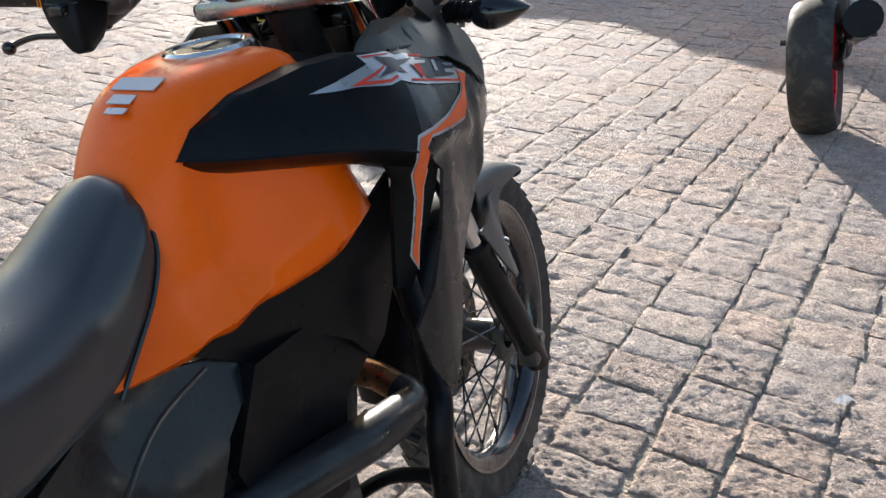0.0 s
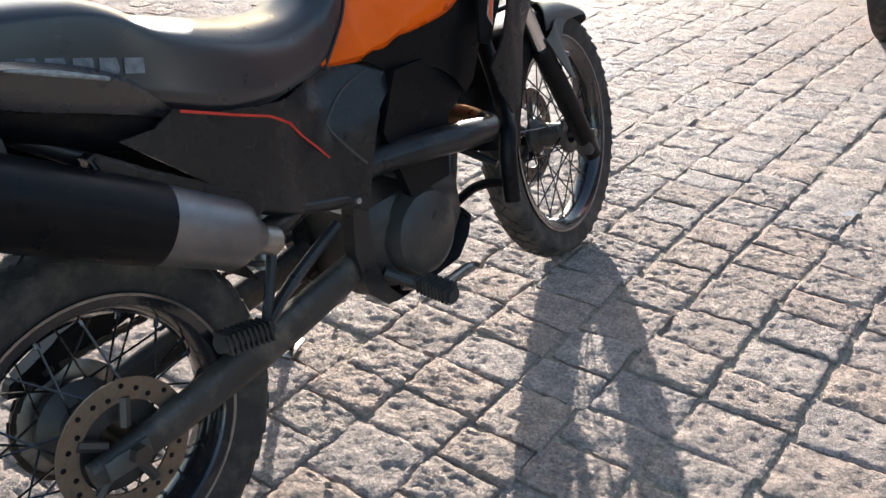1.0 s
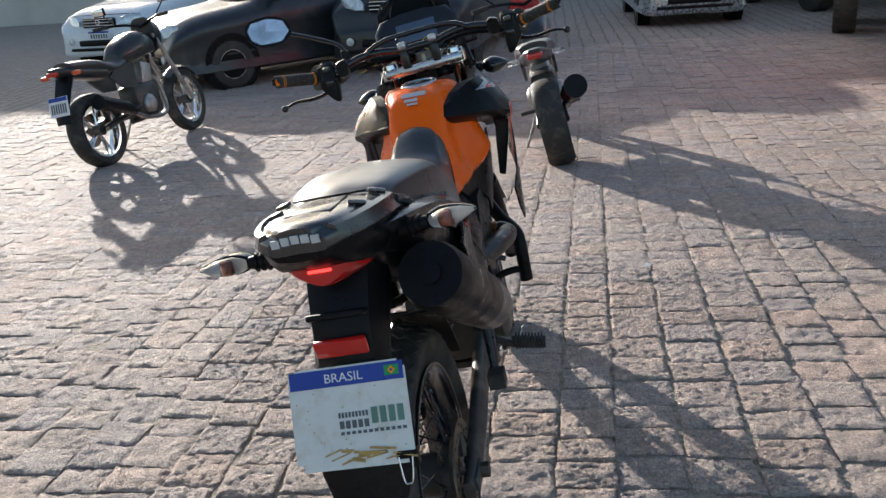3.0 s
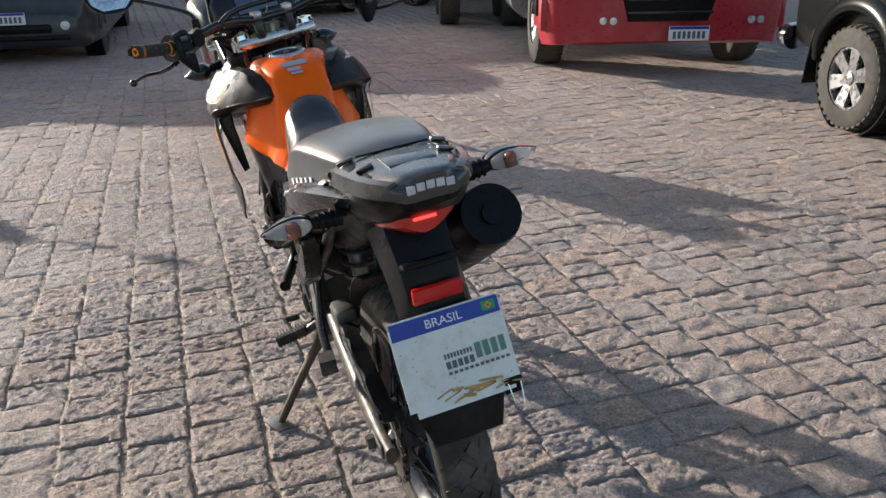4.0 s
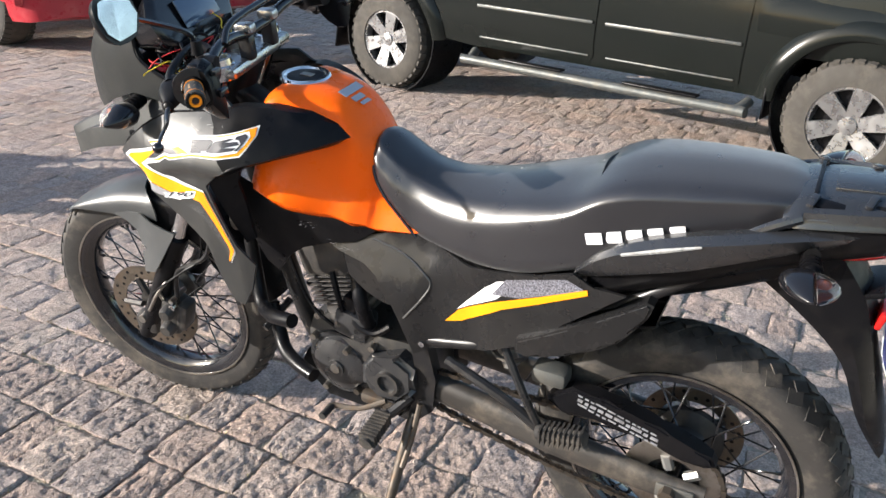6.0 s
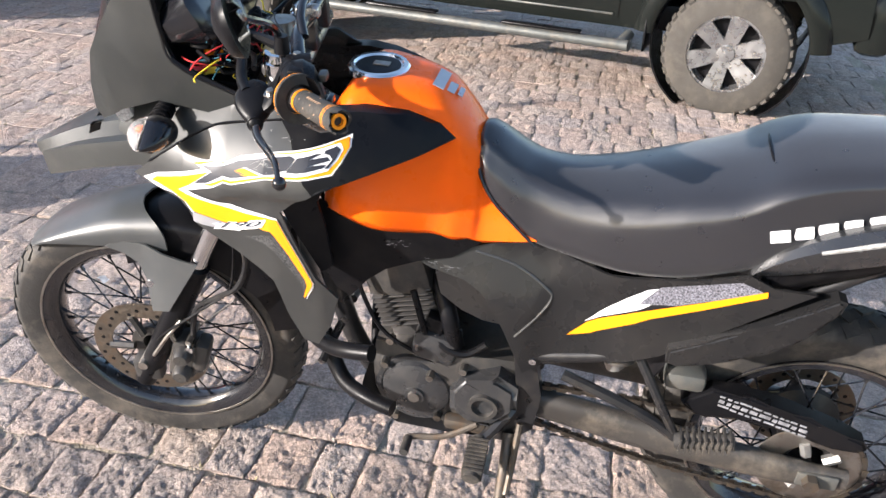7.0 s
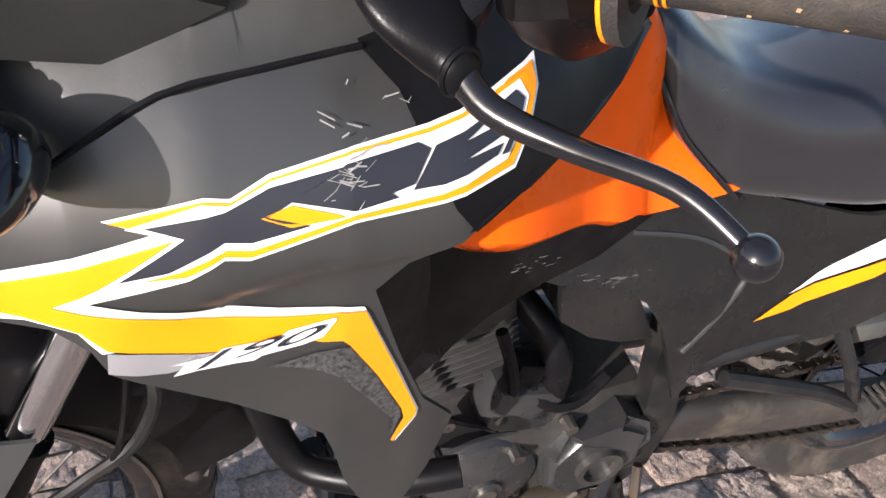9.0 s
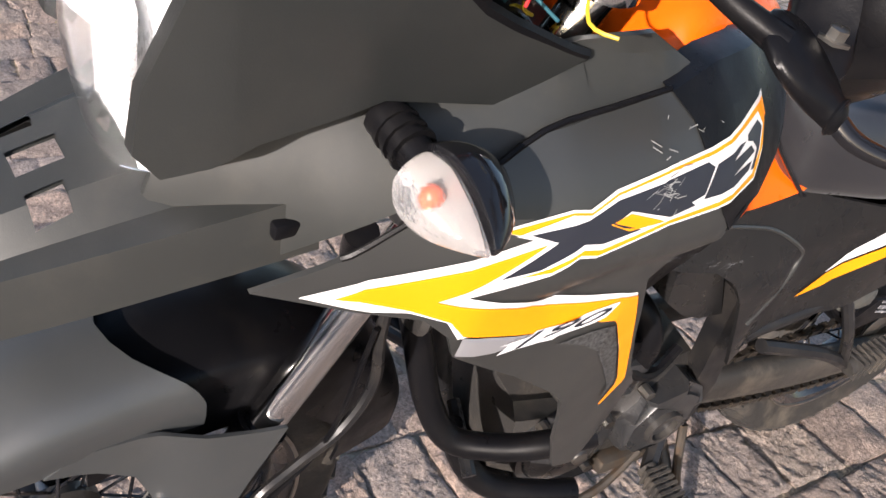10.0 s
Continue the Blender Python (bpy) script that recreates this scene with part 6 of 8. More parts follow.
part("mudguard_brow", box((0, -1.597, 0.806), (0.1, 0.08, 0.012), 0.005, Matrix.Rotation(-0.35, 4, "X")), M_BLACK, mg)
part("rear_reflector", box((0, -1.638, 0.765), (0.09, 0.012, 0.032), 0.004, Matrix.Rotation(0.25, 4, "X")), M_REDLENS, mg, "rectangular red reflector")
PL = Matrix.Translation((0, -1.683, 0.662)) @ Matrix.Rotation(radians(90 - 25), 4, "X")
plate_bm = bmesh.new()
box((0, 0, 0), (0.2, 0.165, 0.0016), 0, None, plate_bm)
bmesh.ops.bevel(plate_bm, geom=[e for e in plate_bm.edges if abs((e.verts[0].co - e.verts[1].co).z) > 0.001], offset=0.012, segments=4, affect="EDGES")
plate_bm.transform(PL)
plate = part("number_plate", plate_bm, M_PLATE, bike, "dirty white number plate with a blue band", smooth=False)


def on_plate(nm, x, y, w, h, mt, lift=0.0016, rot=0.0, label=""):
    bm = box((0, 0, 0), (w, h, 0.0006), 0)
    bm.transform(PL @ Matrix.Translation((x, y, lift)) @ Matrix.Rotation(rot, 4, "Z"))
    return part(nm, bm, mt, plate, label, smooth=False)


on_plate("blue_band", 0, 0.065, 0.194, 0.029, M_BLUE)
part("country_word", text_bm("BRASIL", 0.021, PL @ Matrix.Translation((-0.004, 0.0635, 0.0024)) @ Matrix.Diagonal((1.05, 1, 1, 1)), 0.0002), M_WHITE, plate, "white word on the blue band", smooth=False)
on_plate("flag_sticker", 0.078, 0.066, 0.024, 0.016, M_GREEN, 0.0022)
on_plate("flag_diamond", 0.078, 0.066, 0.009, 0.009, M_YELLOW, 0.0028, 0.78)
on_plate("flag_disc", 0.078, 0.066, 0.004, 0.004, M_BLUE, 0.0034)
random.seed(8)
for i in range(9):
    on_plate("unreadable_bar", -0.018 + i * 0.0058, 0.003, 0.0036, 0.0085, M_GREYINK)
for i in range(5):
    on_plate("unreadable_bar", -0.0155 + i * 0.0105, -0.0125, 0.0075, 0.0125, M_GREYINK)
for i in range(4):
    on_plate("unreadable_bar", 0.041 + i * 0.0145, -0.002, 0.0105, 0.026, M_GREENINK)
for i in range(12):
    on_plate("unreadable_bar", -0.016 + i * 0.0095, -0.026, 0.006, 0.005, M_GREYINK)
for i in range(16):
    x = random.uniform(-0.085, 0.09)
    on_plate("mud_smear", x * 0.75 + 0.02, -0.066 + random.uniform(-0.006, 0.012), random.uniform(0.012, 0.05), random.uniform(0.0015, 0.006), M_OCHRE, 0.001 + 0.0002 * i, random.uniform(-0.25, 0.35))
for i in range(26):
    on_plate("mud_speck", random.uniform(-0.09, 0.09), random.uniform(-0.06, 0.045), 0.0022, 0.0018, M_OCHRE, 0.0012, random.random())
clip = part("plate_clip", box((0.085, -1.706, 0.59), (0.034, 0.02, 0.03), 0.003), M_BLACK, plate, "black spring clip holding the plate")
part("clip_wire", tube([(0.073, -1.72, 0.6), (0.078, -1.735, 0.565), (0.085, -1.735, 0.56), (0.092, -1.735, 0.566), (0.096, -1.72, 0.6)], 0.0014, 6, 4), M_CHROME, clip)


def signal(base, tip_dir, front, label, k0=0.82, hk=1.12):
    """A turn signal: stalk, black shell, clear lens with an orange bulb. front: the way its lens faces."""
    base, d, f = Vector(base), Vector(tip_dir).normalized(), Vector(front).normalized()
    u = d.cross(f).normalized()
    d, f, u = d * k0, f * k0 * 1.2, u * k0 * hk
    def ring(t, w, h, sh):
        return [base + d * t + f * (sh + w * (min(0.35, math.cos(a)) if math.cos(a) > 0 else 1.5 * math.cos(a))) + u * (h * math.sin(a)) for a in (2 * math.pi * k / 10 for k in range(10))]
    shell = part("turn_signal", loft([ring(0.052, 0.008, 0.014, -0.004), ring(0.062, 0.02, 0.022, -0.006), ring(0.085, 0.024, 0.029, -0.008), ring(0.112, 0.02, 0.024, -0.008), ring(0.136, 0.012, 0.012, -0.006), ring(0.15, 0.003, 0.003, -0.002)], 3, 2), M_GLOSSB, bike, label)
    shell["at_front"] = f.y > 0
    part("signal_stalk", tube([base, base + d * 0.03, base + d * 0.056], [0.016, 0.014, 0.011], 12, 3), M_BLACK, shell)
    rib = bmesh.new()
    for k in range(3):
        tube([base + d * (0.014 + k * 0.012), base + d * (0.019 + k * 0.012)], 0.0168, 12, 1, rib)
    part("stalk_ribs", rib, M_BLACK, shell)
    def lring(t, w, h):
        return [base + d * t + f * (0.003 + max(0, 1.35 * w * math.cos(a))) + u * (0.84 * h * math.sin(a)) for a in (2 * math.pi * k / 10 for k in range(10))]
    ln = part("signal_lens", loft([lring(0.056, 0.006, 0.012), lring(0.066, 0.018, 0.022), lring(0.088, 0.024, 0.029), lring(0.114, 0.02, 0.024), lring(0.138, 0.01, 0.011), lring(0.151, 0.002, 0.002)], 3, 2), M_MILKY if f.y > 0 else M_CLEAR, shell, "clear turn signal lens")
    ln.visible_shadow = False
    pl = bmesh.new()
    pl.faces.new([pl.verts.new(base + d * t + f * 0.004 + u * h * 0.84) for t, h in ((0.06, -0.014), (0.088, -0.025), (0.13, -0.012), (0.146, 0), (0.13, 0.012), (0.088, 0.025), (0.06, 0.014))])
    part("signal_reflector", pl, M_REFL, shell, smooth=False)
    part("signal_bulb", lathe([((0.0065 if f.y > 0 else 0.0105) * math.sin(math.pi * k / 10), -(0.0065 if f.y > 0 else 0.0105) * math.cos(math.pi * k / 10)) for k in range(11)], base + d * 0.092 + f * 0.012, "z", 14, False), M_ORLENS if f.y > 0 else M_AMBER, shell)


for s in (-1, 1):
    signal((s * 0.1255, -0.1637, 0.9638), (s * 1.0, 0.02, -0.06), (0, 1, 0.02), "front turn signal with a clear lens and orange bulb")
    signal((s * 0.114, -1.515, 0.899 + s * 0.008), (s * 1.0, -0.14, 0.12 + s * 0.05), (s * 0.1, -1, 0.1), "rear turn signal with a clear lens and dull orange bulb", 0.92, 0.72)
    part("signal_arm", tube([(s * 0.05, -1.49, 0.885), (s * 0.125, -1.516, 0.906)], 0.013, 10, 1), M_BLACK, bike)

# exhaust
exh = part("exhaust_header", tube([(0.015, -0.475, 0.545), (0.035, -0.445, 0.54), (0.08, -0.43, 0.535), (0.128, -0.435, 0.524)], 0.0205, 14, 6), M_COPPER, bike, "heat-tinted exhaust header")
part("header_bend", tube([(0.126, -0.4345, 0.5245), (0.15, -0.442, 0.519), (0.158, -0.47, 0.518)], 0.0235, 14, 6), M_FRAME, exh, "sooty header bend")
part("rear_pipe", tube([(0.157, -0.46, 0.518), (0.155, -0.55, 0.533), (0.137, -0.65, 0.545), (0.1, -0.76, 0.548), (0.085, -0.9, 0.54), (0.115, -1.01, 0.535), (0.157, -1.07, 0.548)], [0.026, 0.03, 0.029, 0.026, 0.024, 0.023, 0.022], 16, 5), M_FRAME, exh, "sooty black exhaust pipe in a heat shield")
part("pipe_joint", tube([(0.156, -1.05, 0.533), (0.162, -1.11, 0.57)], 0.024, 14, 1), M_STEEL, exh)
a, b = Vector((0.165, -1.10, 0.565)), Vector((0.15, -1.535, 0.828))
mid = lambda f: a.lerp(b, f)
part("silencer_cone", tube([mid(-0.04), mid(0.02), mid(0.06), mid(0.32)], [0.026, 0.04, 0.055, 0.059], 24, 3), M_CAN, exh, "brushed metal front of the silencer")
part("silencer", tube([mid(0.315), mid(0.5), mid(0.97), mid(1.0)], [0.06, 0.0615, 0.06, 0.048], 24, 3), M_BLACK, exh, "matt black silencer")
part("silencer_tip", tube([mid(0.985), mid(1.03)], 0.02, 16, 1), M_BLACK, exh)
part("silencer_bracket", box((0.125, -1.4, 0.80), (0.06, 0.03, 0.06), 0.004), M_FRAME, exh)

# engine
eng = part("engine", loft([[(x, -0.50, z) for x, z in ((-0.06, 0.30), (0.06, 0.30), (0.08, 0.38), (0.06, 0.44), (-0.06, 0.44), (-0.08, 0.38))],
                           [(x, -0.58, z) for x, z in ((-0.075, 0.265), (0.075, 0.265), (0.1, 0.37), (0.085, 0.455), (-0.085, 0.455), (-0.09, 0.37))],
                           [(x, -0.70, z) for x, z in ((-0.08, 0.262), (0.08, 0.262), (0.1, 0.37), (0.085, 0.46), (-0.085, 0.46), (-0.1, 0.37))],
                           [(x, -0.80, z) for x, z in ((-0.07, 0.30), (0.07, 0.30), (0.08, 0.38), (0.07, 0.45), (-0.07, 0.45), (-0.08, 0.38))]], 3, 2), M_ENGINE, bike, "dusty black single-cylinder engine")
part("crank_cover", lathe([(0.001, -0.118), (0.045, -0.116), (0.068, -0.106), (0.078, -0.085), (0.08, -0.06), (0.001, -0.06)], (0, -0.594, 0.36), "x", 40), M_ECOVER, eng, "round black generator cover")
part("crank_plug", lathe([(0.001, -0.126), (0.012, -0.126), (0.014, -0.114), (0.001, -0.114)], (0, -0.594, 0.36), "x", 12), M_STEEL, eng)
part("clutch_cover", lathe([(0.001, 0.142), (0.06, 0.14), (0.085, 0.125), (0.095, 0.095), (0.095, 0.06), (0.001, 0.06)], (0, -0.66, 0.365), "x", 32), M_ENGINE, eng, "round black clutch cover")
sp = panel([(-0.665, 0.39), (-0.69, 0.43), (-0.76, 0.445), (-0.80, 0.42), (-0.80, 0.36), (-0.76, 0.315), (-0.70, 0.31), (-0.67, 0.34)], lambda y, z: 0.125, 0.06, 0.05, 0, -1)
bmesh.ops.bevel(sp, geom=[e for e in sp.edges if len(e.link_faces) == 2 and e.calc_face_angle(0) > 0.9], offset=0.012, segments=3, affect="EDGES")
part("sprocket_cover", sp, M_ECOVER, eng, "dusty black sprocket cover")
part("cover_boss", lathe([(0.022, -0.134), (0.03, -0.134), (0.03, -0.12), (0.022, -0.12)], (0, -0.735, 0.372), "x", 24), M_ENGINE, eng)
CY0, CYD = Vector((0, -0.588, 0.445)), Vector((0, 0.26, 0.965)).normalized()
cyl_rot = CYD.to_track_quat("Z", "Y").to_matrix().to_4x4()
part("cylinder", box(CY0 + CYD * 0.09, (0.10, 0.11, 0.2), 0.015, cyl_rot), M_FIN, eng, "bare metal cylinder")
for k in range(8):
    part("cooling_fin", box(CY0 + CYD * (0.055 + k * 0.0115), (0.13, 0.125, 0.003), 0.001, cyl_rot), M_FIN, eng)
part("intake_boot", tube([(-0.03, -0.62, 0.60), (-0.075, -0.645, 0.575), (-0.09, -0.66, 0.535), (-0.085, -0.67, 0.48)], 0.017, 12, 4), M_BLACK, eng, "black rubber boot")
part("sensor_box", box((-0.08, -0.628, 0.528), (0.03, 0.04, 0.035), 0.006, Matrix.Rotation(0.3, 4, "X")), M_BLACK, eng)
part("breather_hose", tube([(-0.085, -0.585, 0.60), (-0.095, -0.6, 0.555), (-0.095, -0.61, 0.505), (-0.085, -0.6, 0.46)], 0.007, 8, 5), M_BLACK, eng)
# black sheet added to hide the fins and keep this side dark
part("cylinder_dark_sheet", panel([(-0.43, 0.70), (-0.45, 0.64), (-0.475, 0.60), (-0.53, 0.57), (-0.56, 0.45), (-0.68, 0.45), (-0.72, 0.60), (-0.66, 0.70)], lambda y, z: 0.118, 0.02, 0.05, 0, 1), M_BLACK, eng, "black shield beside the cylinder")
part("cylinder_head", box(CY0 + CYD * 0.172, (0.135, 0.135, 0.1), 0.018, cyl_rot), M_ENGINE, eng, "black cylinder head")
part("throttle_body", tube([(0, -0.62, 0.60), (0, -0.70, 0.60)], 0.028, 14, 1), M_ENGINE, eng)
for k, p in enumerate([(-0.09, -0.54, 0.475), (-0.095, -0.60, 0.475), (-0.095, -0.65, 0.47), (-0.105, -0.69, 0.44), (-0.1, -0.53, 0.42), (-0.105, -0.64, 0.30), (-0.1, -0.55, 0.28), (-0.112, -0.625, 0.415)]):
    part("engine_bolt", lathe([(0.001, -0.01), (0.008, -0.01), (0.009, 0.008), (0.001, 0.008)], p, "x", 8), M_STEEL, eng)
part("starter_motor", tube([(-0.05, -0.615, 0.49), (0.06, -0.615, 0.49)], 0.028, 16, 1), M_ENGINE, eng)
part("breather_hose", tube([(-0.07, -0.62, 0.53), (-0.1, -0.645, 0.49), (-0.1, -0.69, 0.475), (-0.09, -0.73, 0.5)], 0.008, 8, 5), M_BLACK, eng)
part("clutch_cable", tube([(-0.06, -0.40, 0.8), (-0.085, -0.47, 0.62), (-0.09, -0.52, 0.5), (-0.1, -0.6, 0.455)], 0.0045, 6, 6), M_BLACK, eng)
part("gear_housing", box((-0.075, -0.63, 0.475), (0.06, 0.09, 0.07), 0.014, Matrix.Rotation(0.2, 4, "X")), M_ECOVER, eng, "black cast housing above the covers")
part("cover_rim", lathe([(0.074, -0.098), (0.084, -0.098), (0.084, -0.08), (0.074, -0.08)], (0, -0.594, 0.36), "x", 40), M_ECOVER, eng)
part("stator_plug", lathe([(0.001, -0.122), (0.02, -0.122), (0.022, -0.112), (0.001, -0.112)], (0, -0.594, 0.36), "x", 20), M_ECOVER, eng)
part("gear_pedal_boss", box((-0.11, -0.70, 0.298), (0.03, 0.09, 0.03), 0.01), M_RUSTY, eng, "rust-brown lower bracket")
part("radiator_horn", lathe([(0.001, 0), (0.03, 0.004), (0.036, 0.016), (0.03, 0.022), (0.001, 0.02)], (-0.05, -0.33, 0.66), "y", 20), M_ENGINE, bike, "small round horn")

# frame, pegs, stand
part("frame_downtube", tube([(0, -0.31, 0.86), (0, -0.36, 0.68), (0, -0.43, 0.40), (0, -0.5, 0.27)], 0.022, 12, 4), M_FRAME, bike, "black frame downtube")
for s in (-1, 1):
    part("main_frame_plate", panel([(-0.77, 0.60), (-0.80, 0.60), (-0.825, 0.5), (-0.845, 0.40), (-0.835, 0.31), (-0.79, 0.262), (-0.75, 0.26), (-0.775, 0.29), (-0.80, 0.36), (-0.79, 0.46)], lambda y, z: 0.105, 0.03, 0.06, 0, s), M_FRAME, bike, "worn black frame plate")
    part("subframe_tube", tube([(s * 0.1, -0.80, 0.50), (s * 0.115, -0.98, 0.555), (s * 0.115, -1.15, 0.66), (s * 0.1, -1.4, 0.85)], 0.013, 10, 4), M_FRAME, bike)
    part("foot_bracket", tube([(s * 0.1, -0.78, 0.33), (s * 0.13, -0.75, 0.30), (s * 0.145, -0.735, 0.29)], 0.013, 8, 3), M_FRAME, bike)
    peg = part("footpeg", tube([(s * 0.14, -0.735, 0.292), (s * 0.232, -0.735, 0.278)], 0.0165, 12, 1), M_RUBBER, bike, "ribbed rubber footpeg")
    rb = bmesh.new()
    for k in range(9):
        f = 0.15 + k * 0.095
        box((s * (0.14 + 0.092 * f), -0.735, 0.296 - 0.014 * f), (0.0045, 0.04, 0.03), 0, None, rb)
    part("peg_ribs", rb, M_RUBBER, peg, smooth=False)
    pb = part("passenger_peg_bracket", tube([(s * 0.115, -0.88, 0.48), (s * 0.135, -1.02, 0.44), (s * 0.14, -1.10, 0.395)], 0.011, 8, 3), M_FRAME, bike)
    part("bracket_strut", tube([(s * 0.115, -1.01, 0.555), (s * 0.135, -1.06, 0.47), (s * 0.14, -1.10, 0.395)], 0.009, 8, 3), M_FRAME, pb)
    pp = part("passenger_peg", tube([(s * 0.148, -1.10, 0.395), (s * 0.158, -1.2, 0.425)], 0.016, 12, 1), M_RUBBER, bike, "folded rubber passenger peg")
    rb = bmesh.new()
    for k in range(9):
        box((s * (0.149 + 0.001 * k), -1.108 - k * 0.0105, 0.398 + 0.003 * k), (0.037, 0.004, 0.036), 0, None, rb)
    part("peg_ribs", rb, M_RUBBER, pp, smooth=False)
    upper = [(-0.03, -0.32, 0.66), (-0.05, -0.335, 0.59), (-0.07, -0.355, 0.51), (-0.096, -0.382, 0.462), (-0.13, -0.43, 0.468), (-0.155, -0.475, 0.487), (-0.168, -0.525, 0.502)]
    lower = [(-0.075, -0.395, 0.455), (-0.095, -0.422, 0.39), (-0.12, -0.455, 0.362), (-0.145, -0.51, 0.356), (-0.16, -0.56, 0.355)]
    if s > 0:
        upper = [(0.05, -0.30, 0.67), (0.085, -0.32, 0.60), (0.125, -0.355, 0.54), (0.16, -0.395, 0.512), (0.177, -0.42, 0.492), (0.182, -0.437, 0.45), (0.182, -0.443, 0.352)]
        lower = [(0.03, -0.47, 0.33), (0.09, -0.455, 0.375), (0.14, -0.445, 0.388), (0.18, -0.442, 0.388)]
    cb = part("crash_bar", tube(upper, 0.0165 if s < 0 else 0.0195, 14, 6), M_BLACK, bike, "matt black crash bar")
    part("lower_crash_bar", tube(lower, 0.0165 if s < 0 else 0.011, 14, 6), M_BLACK, cb)
    part("bar_mount", tube([(s * 0.04, -0.42, 0.45), (s * 0.125, -0.405, 0.415)], 0.009, 8, 1), M_FRAME, cb)
stand = part("side_stand", tube([(-0.105, -0.79, 0.285), (-0.15, -0.79, 0.24), (-0.22, -0.788, 0.145), (-0.279, -0.786, 0.06)], [0.014, 0.0125, 0.0115, 0.011], 10, 4), M_RUSTY, bike, "worn side stand swung out to the ground")
part("stand_foot", box((-0.287, -0.782, 0.054), (0.05, 0.075, 0.006), 0.002, Matrix.Rotation(radians(LEAN_DEG), 4, "Y") @ Matrix.Rotation(0.4, 4, "Z")), M_STEEL, stand)
part("stand_spring", tube([(-0.115, -0.81, 0.33), (-0.15, -0.805, 0.255), (-0.19, -0.80, 0.2)], 0.007, 8, 3), M_RUSTY, stand)
part("gear_lever", tube([(-0.12, -0.725, 0.31), (-0.135, -0.66, 0.275), (-0.14, -0.59, 0.262), (-0.155, -0.585, 0.262)], 0.0065, 8, 4), M_RUSTY, bike, "dull steel gear lever")
part("gear_lever_tip", tube([(-0.145, -0.588, 0.262), (-0.185, -0.588, 0.262)], 0.0095, 10, 1), M_RUBBER, bike)
part("brake_pedal", tube([(0.12, -0.76, 0.29), (0.15, -0.68, 0.262), (0.16, -0.60, 0.265), (0.19, -0.59, 0.265)], 0.0075, 8, 4), M_STEEL, bike)
part("bash_plate", loft([[(x, -0.47, z) for x, z in ((-0.06, 0.33), (0.06, 0.33), (0.07, 0.30), (-0.07, 0.30))], [(x, -0.55, z) for x, z in ((-0.075, 0.26), (0.075, 0.26), (0.08, 0.24), (-0.08, 0.24))],
                         [(x, -0.75, z) for x, z in ((-0.07, 0.255), (0.07, 0.255), (0.075, 0.24), (-0.075, 0.24))]], 2, 2), M_FRAME, bike)

# swingarm, chain, shock
for s in (-1, 1):
    sa = part("swingarm", loft([[(s * x, -0.82, z) for x, z in ((0.06, 0.34), (0.09, 0.335), (0.092, 0.385), (0.06, 0.39))], [(s * x, -1.08, z) for x, z in ((0.075, 0.31), (0.105, 0.305), (0.105, 0.36), (0.075, 0.365))],
                                [(s * x, -1.33, z) for x, z in ((0.085, 0.295), (0.11, 0.292), (0.11, 0.335), (0.085, 0.338))], [(s * x, -1.43, z) for x, z in ((0.088, 0.3), (0.108, 0.298), (0.108, 0.33), (0.088, 0.332))]], 4, 3), M_SWING, bike, "dusty black swingarm", sharp=60)
    part("axle_nut", lathe([(0.001, -0.012), (0.016, -0.012), (0.016, 0.012), (0.001, 0.012)], (s * 0.122, RA.y, RA.z), "x", 6), M_RUSTY, sa)
    part("axle_adjuster", box((s * 0.113, -1.375, 0.315), (0.008, 0.075, 0.034), 0.004), M_STEPBAR, sa)
part("rear_axle", tube([(-0.125, RA.y, RA.z), (0.125, RA.y, RA.z)], 0.009, 8, 1), M_STEEL, bike)
part("rear_sprocket", lathe([(0.055, -0.082), (0.095, -0.082), (0.1, -0.079), (0.095, -0.076), (0.055, -0.076)], RA, "x", 40), M_STEEL, rw, "rust-stained rear sprocket")
spk = bmesh.new()
for k in range(5):
    t = 2 * math.pi * k / 5
    tube([RA + Vector((-0.079, 0.03 * math.cos(t), 0.03 * math.sin(t))), RA + Vector((-0.079, 0.062 * math.cos(t), 0.062 * math.sin(t)))], 0.011, 6, 1, spk)
part("sprocket_carrier", spk, M_ALU, rw)
chain = bmesh.new()
fs, rr, fr = Vector((0, -0.735, 0.372)), 0.1, 0.035
path = []
u = (RA - fs).normalized()
n = Vector((0, -u.z, u.y))
if n.z < 0:
    n = -n
for k in range(44):
    path.append((fs + n * fr).lerp(RA + n * rr, k / 44))
for k in range(18):
    t = math.pi * k / 18
    path.append(RA + n * rr * math.cos(t) + u * rr * math.sin(t))
for k in range(44):
    q = (RA - n * rr).lerp(fs - n * fr, k / 44)
    path.append(q + Vector((0, 0, -0.02 * math.sin(math.pi * k / 44))))
for i, p in enumerate(path):
    d = (path[(i + 1) % len(path)] - p)
    if d.length > 0.05:
        continue
    r = Matrix.Rotation(math.atan2(d.z, d.y), 4, "X")
    if i % 2:
        box((-0.079, p.y, p.z), (0.008, 0.0175, 0.0085), 0, r, chain)
    else:
        for dx in (-0.0055, 0.0055):
            box((-0.079 + dx, p.y, p.z), (0.002, 0.019, 0.0105), 0, r, chain)
stuff(part("chain", chain, M_CHAIN, bike, "oily drive chain", smooth=False))
cg = panel([(-1.10, 0.455), (-1.15, 0.495), (-1.22, 0.49), (-1.33, 0.462), (-1.43, 0.425), (-1.44, 0.405), (-1.40, 0.395), (-1.30, 0.42), (-1.2, 0.43), (-1.13, 0.425)], lambda y, z: 0.108, 0.035, 0.05, 0, -1)
bmesh.ops.bevel(cg, geom=[e for e in cg.edges if len(e.link_faces) == 2 and e.calc_face_angle(0) > 0.9], offset=0.006, segments=2, affect="EDGES")
